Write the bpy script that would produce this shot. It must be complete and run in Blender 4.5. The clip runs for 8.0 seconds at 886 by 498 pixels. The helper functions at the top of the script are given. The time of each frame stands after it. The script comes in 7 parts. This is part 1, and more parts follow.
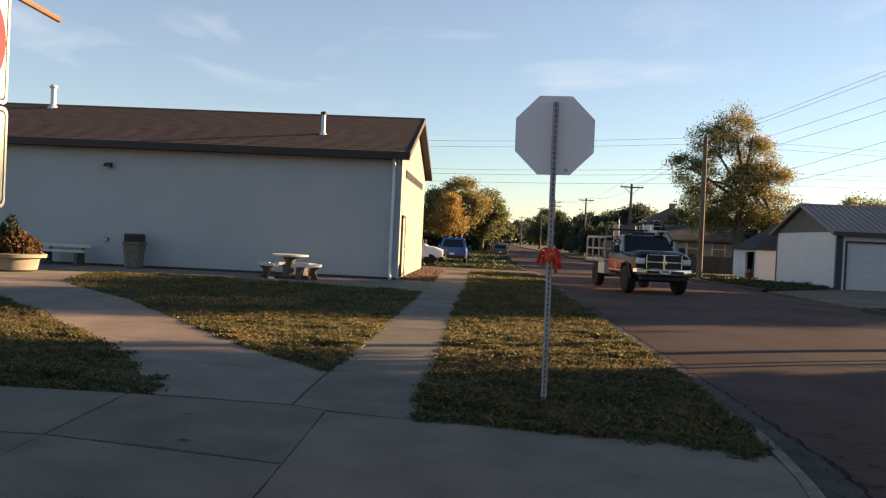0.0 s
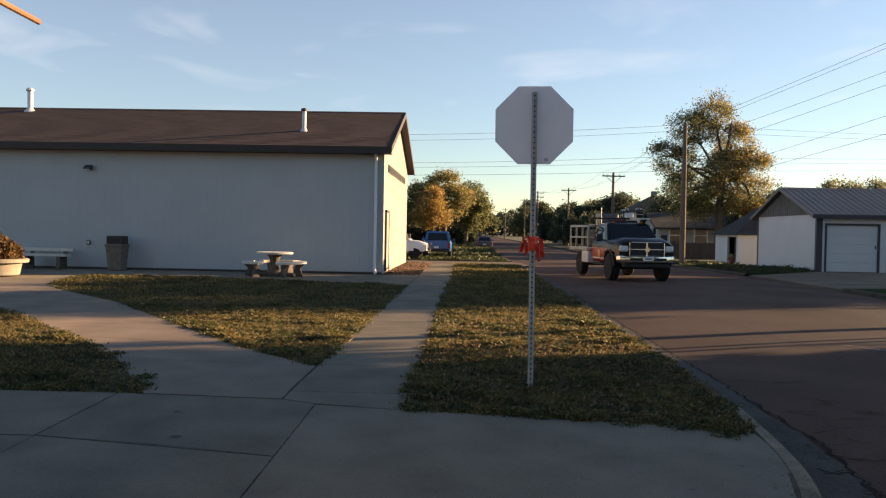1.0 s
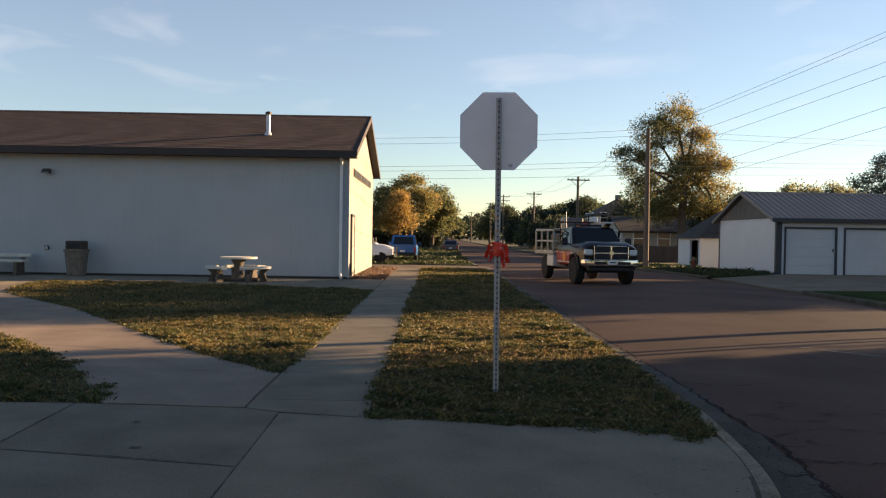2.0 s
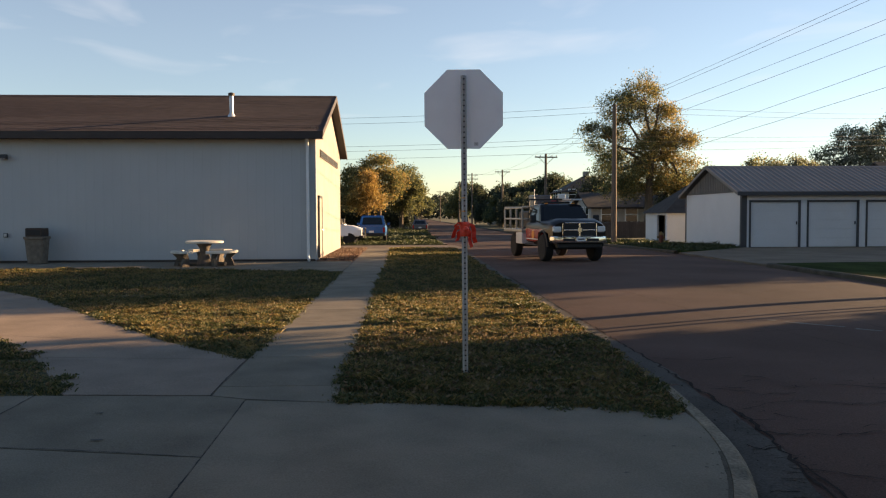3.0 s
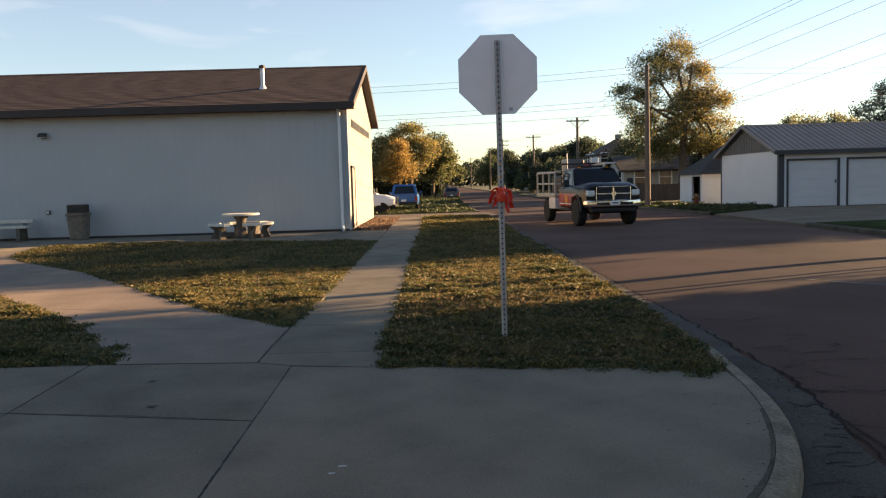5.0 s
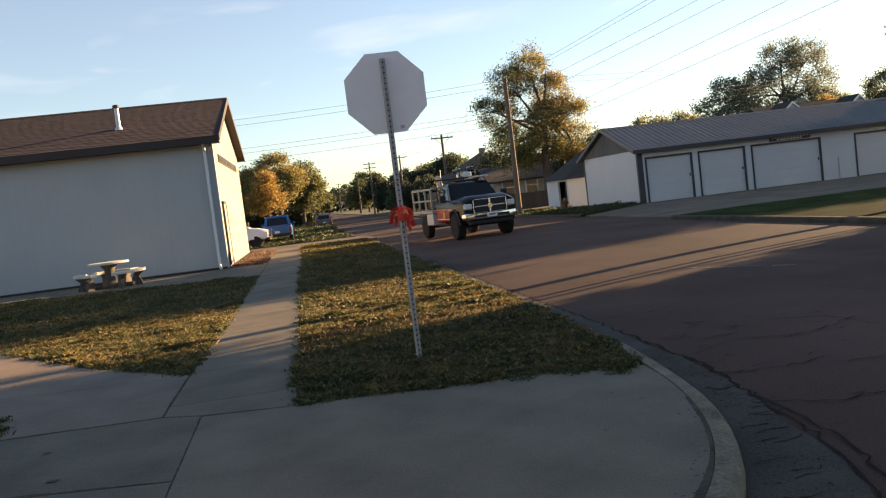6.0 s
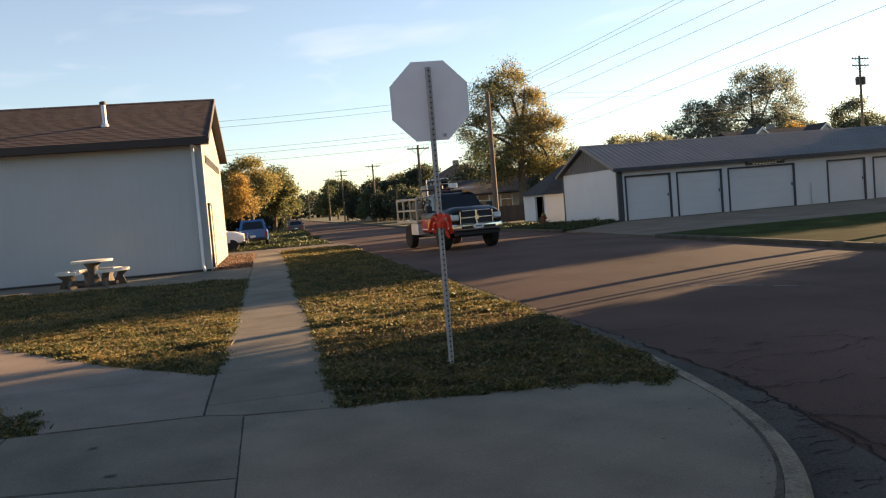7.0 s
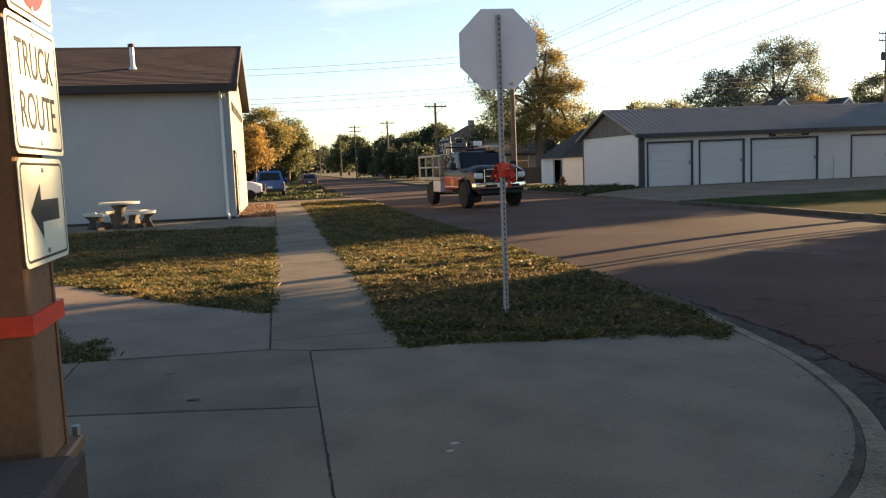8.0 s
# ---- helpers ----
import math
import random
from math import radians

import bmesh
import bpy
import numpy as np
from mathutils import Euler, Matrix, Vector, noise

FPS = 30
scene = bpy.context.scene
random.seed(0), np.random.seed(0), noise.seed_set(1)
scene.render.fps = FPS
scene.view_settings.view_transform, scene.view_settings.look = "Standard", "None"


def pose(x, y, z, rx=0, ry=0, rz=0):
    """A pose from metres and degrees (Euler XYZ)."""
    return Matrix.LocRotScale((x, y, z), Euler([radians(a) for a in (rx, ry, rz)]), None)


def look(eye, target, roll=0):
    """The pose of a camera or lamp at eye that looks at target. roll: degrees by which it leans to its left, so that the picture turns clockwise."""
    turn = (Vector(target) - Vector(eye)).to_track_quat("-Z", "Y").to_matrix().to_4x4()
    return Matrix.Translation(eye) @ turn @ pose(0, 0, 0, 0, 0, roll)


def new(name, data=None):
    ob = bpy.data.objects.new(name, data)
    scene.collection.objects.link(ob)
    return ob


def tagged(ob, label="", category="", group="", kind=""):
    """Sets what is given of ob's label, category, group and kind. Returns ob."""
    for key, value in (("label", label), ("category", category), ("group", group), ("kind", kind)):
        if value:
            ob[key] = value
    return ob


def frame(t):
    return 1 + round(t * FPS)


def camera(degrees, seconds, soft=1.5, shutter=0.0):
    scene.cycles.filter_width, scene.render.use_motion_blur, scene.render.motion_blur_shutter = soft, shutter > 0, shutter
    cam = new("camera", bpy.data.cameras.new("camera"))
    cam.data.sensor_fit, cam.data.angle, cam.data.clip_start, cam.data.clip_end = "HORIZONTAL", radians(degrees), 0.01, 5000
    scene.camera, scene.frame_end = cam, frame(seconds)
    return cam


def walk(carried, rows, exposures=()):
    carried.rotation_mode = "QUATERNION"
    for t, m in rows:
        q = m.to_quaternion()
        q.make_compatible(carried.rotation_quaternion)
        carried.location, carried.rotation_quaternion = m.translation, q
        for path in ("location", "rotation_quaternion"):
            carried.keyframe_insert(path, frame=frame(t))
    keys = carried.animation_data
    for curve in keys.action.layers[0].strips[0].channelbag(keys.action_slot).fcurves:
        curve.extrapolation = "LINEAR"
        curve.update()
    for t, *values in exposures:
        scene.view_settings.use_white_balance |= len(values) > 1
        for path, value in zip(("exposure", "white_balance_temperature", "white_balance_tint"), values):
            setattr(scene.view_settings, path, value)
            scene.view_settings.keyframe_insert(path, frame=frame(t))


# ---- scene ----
cam = camera(57.7, 8.0, 1.2)

PATH = [
    (0, (-0.651, -7.934, 1.568), (-0.753, -5.937, 1.54), 2.6),
    (0.5, (-0.651, -7.967, 1.555), (-0.725, -5.968, 1.526), 1.7),
    (1, (-0.642, -8.017, 1.545), (-0.705, -6.019, 1.503), 1.0),
    (1.5, (-0.635, -8.003, 1.561), (-0.655, -6.004, 1.543), 1.0),
    (2.8, (-0.606, -7.946, 1.575), (-0.524, -5.949, 1.5), -0.0),
    (3, (-0.599, -7.895, 1.58), (-0.503, -5.899, 1.497), -0.2),
    (3.5, (-0.6, -7.926, 1.57), (-0.558, -5.93, 1.459), -0.6),
    (4, (-0.6, -7.927, 1.567), (-0.614, -5.931, 1.433), -2.3),
    (4.2, (-0.581, -7.888, 1.564), (-0.559, -5.895, 1.405), -1.3),
    (5.3, (-0.726, -7.994, 1.571), (-0.71, -6.001, 1.407), -1.8),
    (5.5, (-0.783, -7.947, 1.571), (-0.684, -5.957, 1.392), -3.2),
    (6, (-0.932, -7.784, 1.566), (-0.605, -5.816, 1.436), -6.9),
    (6.5, (-1.245, -7.726, 1.562), (-0.934, -5.754, 1.432), -4.1),
    (7, (-1.636, -7.744, 1.607), (-1.222, -5.791, 1.496), -4.7),
    (7.5, (-1.871, -7.447, 1.556), (-1.49, -5.5, 1.301), -9.6),
    (8, (-2.172, -7.727, 1.515), (-1.782, -5.776, 1.308), -2.3),
]
walk(cam, [(t, look(eye, target, roll)) for t, eye, target, roll in PATH], exposures=[(0.0, 1.89, 7500, 17.0), (3.5, 1.85, 7700, 17.0), (4.0, 2.01, 7750, 17.0), (4.5, 2.10, 7800, 17.0), (5.5, 2.18, 7950, 17.0), (7.0, 2.14, 7800, 17.0), (7.5, 2.36, 7950, 16.5), (8.0, 2.29, 8000, 16.0)])

# ---- world, sun ----
SUN_AZ, SUN_EL = 21.0, 12.0          # degrees from +x towards +y; height
sun_dir = Vector((math.cos(radians(SUN_EL)) * math.cos(radians(SUN_AZ)), math.cos(radians(SUN_EL)) * math.sin(radians(SUN_AZ)), math.sin(radians(SUN_EL))))
world = bpy.data.worlds.new("world")
scene.world = world
world.use_nodes = True
wn = world.node_tree
sky = wn.nodes.new("ShaderNodeTexSky")
sky.sky_type = "NISHITA"
sky.sun_disc = False
sky.sun_elevation = radians(SUN_EL)
sky.sun_rotation = radians(90 - SUN_AZ)
sky.air_density, sky.dust_density, sky.ozone_density = 0.95, 0.1, 2.7
wn.nodes["Background"].inputs["Strength"].default_value = 0.058
wn.links.new(sky.outputs["Color"], wn.nodes["Background"].inputs["Color"])
sun_data = bpy.data.lights.new("sun", "SUN")
sun_data.energy, sun_data.angle, sun_data.color = 5.0, radians(0.4), (1.0, 0.74, 0.45)
sun_lamp = new("sun", sun_data)
sun_lamp.matrix_world = look((60, 30, 40), Vector((60, 30, 40)) - sun_dir)


# ---- materials ----
def mat(name, color, rough=0.8, metal=0.0, var=0.18, fine=60.0, coarse=2.5, bump=0.15, dark=None, per_object=0.0, per_island=0.0, spec=0.4, stretch=None, diffuse_rough=0.0):
    """Two scales of variation between a dark and a light tone of the colour, with a fine relief."""
    m = bpy.data.materials.new(name)
    m.use_nodes = True
    nt = m.node_tree
    n, l = nt.nodes, nt.links
    b = n["Principled BSDF"]
    b.inputs["Roughness"].default_value = rough
    b.inputs["Metallic"].default_value = metal
    b.inputs["Specular IOR Level"].default_value = spec
    b.inputs["Diffuse Roughness"].default_value = diffuse_rough
    tc = n.new("ShaderNodeTexCoord")
    src = tc.outputs["Object"]
    if stretch:
        mp = n.new("ShaderNodeMapping")
        mp.inputs["Scale"].default_value = stretch
        l.new(src, mp.inputs["Vector"])
        src = mp.outputs["Vector"]
    a, c = n.new("ShaderNodeTexNoise"), n.new("ShaderNodeTexNoise")
    for tex, s, d in ((a, fine, 3), (c, coarse, 5)):
        tex.inputs["Scale"].default_value = s
        tex.inputs["Detail"].default_value = d
        l.new(src, tex.inputs["Vector"])
    mixf = n.new("ShaderNodeMath")
    mixf.operation = "MULTIPLY_ADD"
    mixf.inputs[1].default_value = 0.45
    l.new(a.outputs["Fac"], mixf.inputs[0])
    half = n.new("ShaderNodeMath")
    half.operation = "MULTIPLY"
    half.inputs[1].default_value = 0.55
    l.new(c.outputs["Fac"], half.inputs[0])
    l.new(half.outputs[0], mixf.inputs[2])
    fac = mixf.outputs[0]
    if per_object:
        oi = n.new("ShaderNodeObjectInfo")
        ad = n.new("ShaderNodeMath")
        ad.operation = "MULTIPLY_ADD"
        ad.inputs[1].default_value = per_object
        l.new(oi.outputs["Random"], ad.inputs[0])
        l.new(fac, ad.inputs[2])
        fac = ad.outputs[0]
    if per_island:
        ge = n.new("ShaderNodeNewGeometry")
        ad = n.new("ShaderNodeMath")
        ad.operation = "MULTIPLY_ADD"
        ad.inputs[1].default_value = per_island
        l.new(ge.outputs["Random Per Island"], ad.inputs[0])
        l.new(fac, ad.inputs[2])
        sb = n.new("ShaderNodeMath")
        sb.operation = "SUBTRACT"
        sb.inputs[1].default_value = per_island / 2
        l.new(ad.outputs[0], sb.inputs[0])
        fac = sb.outputs[0]
    ramp = n.new("ShaderNodeValToRGB")
    lo = dark or tuple(v * (1 - var) ** 2 for v in color)
    hi = tuple(min(1, v * (1 + var)) for v in color)
    ramp.color_ramp.elements[0].position, ramp.color_ramp.elements[1].position = 0.3, 0.7
    ramp.color_ramp.elements[0].color, ramp.color_ramp.elements[1].color = (*lo, 1), (*hi, 1)
    l.new(fac, ramp.inputs["Fac"])
    l.new(ramp.outputs["Color"], b.inputs["Base Color"])
    if bump:
        bp = n.new("ShaderNodeBump")
        bp.inputs["Strength"].default_value = bump
        bp.inputs["Distance"].default_value = 0.01
        l.new(a.outputs["Fac"], bp.inputs["Height"])
        l.new(bp.outputs["Normal"], b.inputs["Normal"])
    return m


def leaf_mat(name, color, light, dark=None, island=0.9, coarse=0.5, through_light=0.5, half_range=0.2):
    m = mat(name, color, 0.6, var=0.3, fine=coarse * 6, coarse=coarse, bump=0, dark=dark or tuple(v * 0.7 for v in color), per_island=island)
    n, l = m.node_tree.nodes, m.node_tree.links
    ramp = [k for k in n if k.type == "VALTORGB"][0]
    e = ramp.color_ramp.elements
    e[0].position, e[1].position = 0.5 - half_range, 0.5 + half_range
    e[1].color = (*light, 1)
    mid = e.new(0.5)
    mid.color = (*color, 1)
    tr = n.new("ShaderNodeBsdfTranslucent")
    l.new(ramp.outputs["Color"], tr.inputs["Color"])
    mx = n.new("ShaderNodeMixShader")
    mx.inputs[0].default_value = through_light
    l.new(n["Principled BSDF"].outputs[0], mx.inputs[1])
    l.new(tr.outputs[0], mx.inputs[2])
    l.new(mx.outputs[0], n["Material Output"].inputs["Surface"])
    return m


def emit_mat(name, color, strength):
    m = mat(name, color, 0.4, bump=0)
    b = m.node_tree.nodes["Principled BSDF"]
    b.inputs["Emission Color"].default_value = (*color, 1)
    b.inputs["Emission Strength"].default_value = strength
    return m


CONCRETE = mat("concrete", (0.193, 0.162, 0.123), 0.9, var=0.27, fine=80, coarse=1.5, bump=0.25, per_object=0.1, spec=0.12, diffuse_rough=0.7)
CONCRETE_PINK = mat("pinkish_old_concrete", (0.238, 0.184, 0.145), 0.9, var=0.25, fine=70, coarse=1.2, bump=0.3, per_object=0.08, spec=0.12, diffuse_rough=0.7)
CONCRETE_OLD = mat("old_concrete", (0.20, 0.15, 0.108), 0.92, var=0.28, fine=50, coarse=0.6, bump=0.3, spec=0.12, diffuse_rough=0.7)
KERB = mat("kerb_concrete", (0.26, 0.208, 0.15), 0.9, var=0.4, fine=40, coarse=4, bump=0.6, spec=0.12, diffuse_rough=0.7)
KERB_OLD = mat("dark_kerb", (0.095, 0.08, 0.06), 0.95, var=0.4, fine=40, coarse=2, bump=0.5, spec=0.12, diffuse_rough=0.7)
ASPHALT = mat("asphalt", (0.136, 0.079, 0.062), 0.95, var=0.32, fine=70, coarse=0.35, bump=0.5, spec=0.08, diffuse_rough=1.0)
PATCH = mat("asphalt_patch", (0.046, 0.034, 0.029), 0.95, var=0.3, fine=60, coarse=3, bump=0.5, spec=0.04, diffuse_rough=1.0)
GUTTER = mat("gutter_concrete", (0.108, 0.09, 0.074), 0.92, var=0.35, fine=55, coarse=1.5, bump=0.4, spec=0.12, diffuse_rough=0.7)
SOIL = mat("soil_turf", (0.055, 0.054, 0.021), 1.0, var=0.4, fine=35, coarse=0.8, bump=0.6)
TURF_FAR = mat("far_turf", (0.055, 0.055, 0.022), 1.0, var=0.4, fine=20, coarse=0.3, bump=0.6)
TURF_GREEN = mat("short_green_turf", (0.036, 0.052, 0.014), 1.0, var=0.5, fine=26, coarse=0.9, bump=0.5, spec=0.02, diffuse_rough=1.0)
GRASS = leaf_mat("grass_blade", (0.089, 0.09, 0.028), (0.25, 0.176, 0.064), (0.05, 0.06, 0.019), 0.3, 1.1, 0.34, 0.10)
GRASS_DRY = leaf_mat("dry_grass_blade", (0.17, 0.128, 0.05), (0.3, 0.215, 0.09), (0.08, 0.075, 0.026), 0.4, 1.1, 0.35, 0.15)
# darker green copy of the blades, with shade put into its colour
GRASS_SHADE = leaf_mat("shaded_green_blade", (0.05, 0.062, 0.018), (0.072, 0.08, 0.024), (0.036, 0.046, 0.014), 0.3, 0.8, 0.2, 0.2)
WEED = leaf_mat("weed_leaf", (0.062, 0.075, 0.022), (0.15, 0.13, 0.05), (0.04, 0.05, 0.016), 0.6, 1.5, 0.3, 0.2)
FALLEN = leaf_mat("fallen_leaf", (0.13, 0.085, 0.042), (0.19, 0.13, 0.07))
MULCH = mat("red_mulch", (0.165, 0.088, 0.057), 1.0, var=0.5, fine=55, coarse=6, bump=1.0)
KERB_DIRT = mat("kerb_dirt", (0.105, 0.088, 0.066), 1.0, var=0.35, fine=50, coarse=5, bump=0.4, spec=0.12, diffuse_rough=0.7)
JOINT = mat("joint_dirt", (0.035, 0.031, 0.026), 1.0, var=0.3)
SIDING = mat("white_siding", (0.43, 0.445, 0.45), 0.55, var=0.05, fine=30, coarse=0.6, bump=0.04)
STUCCO = mat("cream_stucco", (0.285, 0.27, 0.245), 0.9, var=0.12, fine=45, coarse=0.9, bump=0.35)
SIDING_GAR = mat("white_steel", (0.60, 0.61, 0.62), 0.5, var=0.06, fine=25, coarse=0.5, bump=0.04)
TRIM_BROWN = mat("brown_trim", (0.045, 0.032, 0.028), 0.6, var=0.15)
SHINGLE = mat("brown_shingle", (0.085, 0.055, 0.051), 0.95, var=0.25, fine=28, coarse=3.0, bump=0.5, per_island=0.16)
STEEL_ROOF = mat("grey_steel_roof", (0.18, 0.163, 0.152), 0.6, 0.05, var=0.12, fine=15, coarse=0.4, bump=0.05)
TRIM_GREY = mat("dark_grey_trim", (0.05, 0.052, 0.058), 0.5, var=0.12)
GALV = mat("galvanised_steel", (0.42, 0.43, 0.44), 0.45, 0.8, var=0.15, fine=35, coarse=5, bump=0.05)
POST_STEEL = mat("weathered_galvanised_post", (0.36, 0.36, 0.36), 0.55, 0.35, var=0.15, fine=35, coarse=5, bump=0.08)
ALU = mat("bare_aluminium", (0.60, 0.61, 0.63), 0.45, 0.3, var=0.08, fine=30, coarse=2.0, bump=0.03)
SIGN_BACK = mat("pale_sign_aluminium", (0.90, 0.93, 0.95), 0.4, 0.0, var=0.03, fine=6, coarse=1.2, bump=0.01, spec=0.6)
WOOD_POLE = mat("weathered_pole_wood", (0.16, 0.125, 0.095), 0.95, var=0.3, fine=30, coarse=2, bump=0.5, stretch=(1, 1, 0.08))
FENCE_WOOD = mat("dark_fence_wood", (0.075, 0.056, 0.045), 0.95, var=0.3, fine=30, coarse=2, bump=0.5, stretch=(1, 1, 0.1))
BARK = mat("bark", (0.10, 0.08, 0.06), 1.0, var=0.4, fine=25, coarse=3, bump=0.9, stretch=(1, 1, 0.3))
WIRE = mat("black_cable", (0.02, 0.02, 0.02), 0.6, var=0.1, bump=0)
DARK = mat("dark_void", (0.012, 0.012, 0.012), 0.9, var=0.2)
GLASS = mat("dark_glass", (0.008, 0.009, 0.010), 0.08, var=0.1, bump=0, spec=0.35)
RUBBER = mat("tyre_rubber", (0.014, 0.014, 0.014), 0.85, var=0.3, fine=60, coarse=6, bump=0.3)
CHROME = mat("chrome", (0.75, 0.75, 0.76), 0.15, 1.0, var=0.05, bump=0)
RED_PAINT = mat("red_car_paint", (0.36, 0.03, 0.02), 0.25, var=0.08, bump=0, spec=0.6)
BLACK_PAINT = mat("black_car_paint", (0.008, 0.008, 0.010), 0.28, var=0.1, bump=0, spec=0.22)
BLACK_PLASTIC = mat("black_plastic", (0.02, 0.02, 0.021), 0.6, var=0.15)
WHITE_PAINT = mat("white_car_paint", (0.78, 0.78, 0.77), 0.3, var=0.04, bump=0)
BLUE_PAINT = mat("blue_car_paint", (0.018, 0.13, 0.36), 0.28, var=0.1, bump=0)
GREY_PAINT = mat("grey_car_paint", (0.10, 0.10, 0.11), 0.3, var=0.1, bump=0)
LAMP_GLASS = mat("headlamp_glass", (0.7, 0.7, 0.68), 0.12, var=0.06, bump=0)
RED_LENS = mat("red_lens", (0.45, 0.02, 0.015), 0.2, var=0.1, bump=0)
ORANGE_LENS = mat("orange_marker", (0.8, 0.28, 0.02), 0.3, var=0.1, bump=0)
TAPE = mat("red_ribbon", (0.85, 0.07, 0.035), 0.45, var=0.12, fine=40, coarse=8, bump=0.1)
SIGN_WHITE = mat("sign_white", (0.80, 0.80, 0.63), 0.4, var=0.03, bump=0)
SIGN_BLACK = mat("sign_black", (0.02, 0.02, 0.02), 0.5, var=0.05, bump=0)
SIGN_RED = mat("sign_red", (0.65, 0.03, 0.03), 0.4, var=0.05, bump=0)
RUST_STEEL = mat("brown_painted_steel", (0.22, 0.11, 0.055), 0.6, var=0.2, fine=30, coarse=3, bump=0.15)
TAN_BIN = mat("tan_aggregate", (0.20, 0.165, 0.13), 0.95, var=0.3, fine=120, coarse=6, bump=0.6)
BROWN_LID = mat("brown_plastic", (0.055, 0.035, 0.025), 0.6, var=0.2)
STONE_TOP = mat("pale_terrazzo", (0.62, 0.58, 0.50), 0.7, var=0.12, fine=120, coarse=4, bump=0.15)
PLANTER_STONE = mat("tan_planter_concrete", (0.27, 0.24, 0.19), 0.9, var=0.2, fine=90, coarse=4, bump=0.3)
RAIL_GREY = mat("pale_painted_rail", (0.42, 0.40, 0.35), 0.5, 0.2, var=0.2, fine=30, coarse=4, bump=0.05)
STONE_LEG = mat("aggregate_leg", (0.13, 0.108, 0.088), 0.95, var=0.35, fine=110, coarse=6, bump=0.7)
HOUSE_WHITE = mat("white_clapboard", (0.60, 0.60, 0.58), 0.8, var=0.1, fine=20, coarse=1, bump=0.2)
HOUSE_CREAM = mat("cream_clapboard", (0.38, 0.355, 0.315), 0.8, var=0.12, fine=20, coarse=1, bump=0.2)
FOUNDATION = mat("foundation_block", (0.26, 0.24, 0.22), 0.95, var=0.2, fine=30, coarse=2, bump=0.4)
ROOF_DARK = mat("dark_house_shingle", (0.05, 0.045, 0.042), 0.95, var=0.3, fine=25, coarse=2, bump=0.5)
HYDRANT_RED = mat("hydrant_paint", (0.17, 0.04, 0.02), 0.6, var=0.25, fine=30, coarse=6, bump=0.2)
HYDRANT_TOP = mat("hydrant_cap_paint", (0.2, 0.12, 0.03), 0.6, var=0.2)
LEAF_GREEN = leaf_mat("green_leaf", (0.064, 0.088, 0.045), (0.135, 0.16, 0.078))
LEAF_DARK = leaf_mat("dark_leaf", (0.036, 0.048, 0.031), (0.07, 0.087, 0.051))
LEAF_GOLD = leaf_mat("golden_leaf", (0.275, 0.19, 0.055), (0.44, 0.315, 0.11))
LEAF_MIX = leaf_mat("turning_leaf", (0.15, 0.152, 0.056), (0.28, 0.265, 0.105))
LEAF_ORANGE = leaf_mat("orange_leaf", (0.28, 0.165, 0.045), (0.42, 0.265, 0.08))
LEAF_SILVER = leaf_mat("grey_green_leaf", (0.17, 0.19, 0.15), (0.29, 0.315, 0.245), None, 0.9, 0.5, 0.5)
LEAF_DEAD = leaf_mat("dry_plant", (0.11, 0.06, 0.025), (0.2, 0.12, 0.05))


# ---- building blocks ----
def mesh_of(name, bm, material, smooth=False):
    me = bpy.data.meshes.new(name)
    bmesh.ops.recalc_face_normals(bm, faces=bm.faces)
    bm.to_mesh(me)
    bm.free()
    for m in material if isinstance(material, (list, tuple)) else [material]:
        me.materials.append(m)
    if smooth:
        me.polygons.foreach_set("use_smooth", [True] * len(me.polygons))
        me.set_sharp_from_angle(angle=radians(35))
    return me


def part(name, bm, material, parent=None, label="", smooth=False):
    ob = new(name, mesh_of(name, bm, material, smooth))
    if parent:
        ob.parent = parent
    if label:
        ob["label"] = label
    return ob


def thing(name, m=None, label="", category="", group="", kind=""):
    ob = new(name)
    ob.empty_display_size = 0.2
    if m is not None:
        ob.matrix_world = m
    return tagged(ob, label, category, group, kind)


def box(x0, x1, y0, y1, z0, z1, bm=None, bevel=0.0):
    own = bmesh.new()
    r = bmesh.ops.create_cube(own, size=1)
    for v in own.verts:
        v.co = Vector((x0 + (v.co.x + 0.5) * (x1 - x0), y0 + (v.co.y + 0.5) * (y1 - y0), z0 + (v.co.z + 0.5) * (z1 - z0)))
    if bevel:
        bmesh.ops.bevel(own, geom=own.edges[:], offset=bevel, segments=1, affect="EDGES")
    if bm is None:
        return own
    merge(bm, own)
    return bm


def merge(bm, other):
    vs = [bm.verts.new(v.co) for v in other.verts]
    other.verts.index_update()
    for f in other.faces:
        bm.faces.new([vs[v.index] for v in f.verts])
    other.free()
    return bm


def tube(points, radii, seg=8, bm=None, cap=True):
    """A round bar through the points."""
    bm = bm or bmesh.new()
    pts = [Vector(p) for p in points]
    if not isinstance(radii, (list, tuple)):
        radii = [radii] * len(pts)
    rings = []
    for i, (p, r) in enumerate(zip(pts, radii)):
        d = (pts[min(i + 1, len(pts) - 1)] - pts[max(i - 1, 0)]).normalized()
        up = Vector((0, 0, 1)) if abs(d.z) < 0.9 else Vector((1, 0, 0))
        a = d.cross(up).normalized()
        b = d.cross(a)
        rings.append([bm.verts.new(p + r * (math.cos(2 * math.pi * k / seg) * a + math.sin(2 * math.pi * k / seg) * b)) for k in range(seg)])
    for r0, r1 in zip(rings, rings[1:]):
        for k in range(seg):
            bm.faces.new((r0[k], r0[(k + 1) % seg], r1[(k + 1) % seg], r1[k]))
    if cap:
        bm.faces.new(rings[0])
        bm.faces.new(rings[-1])
    return bm


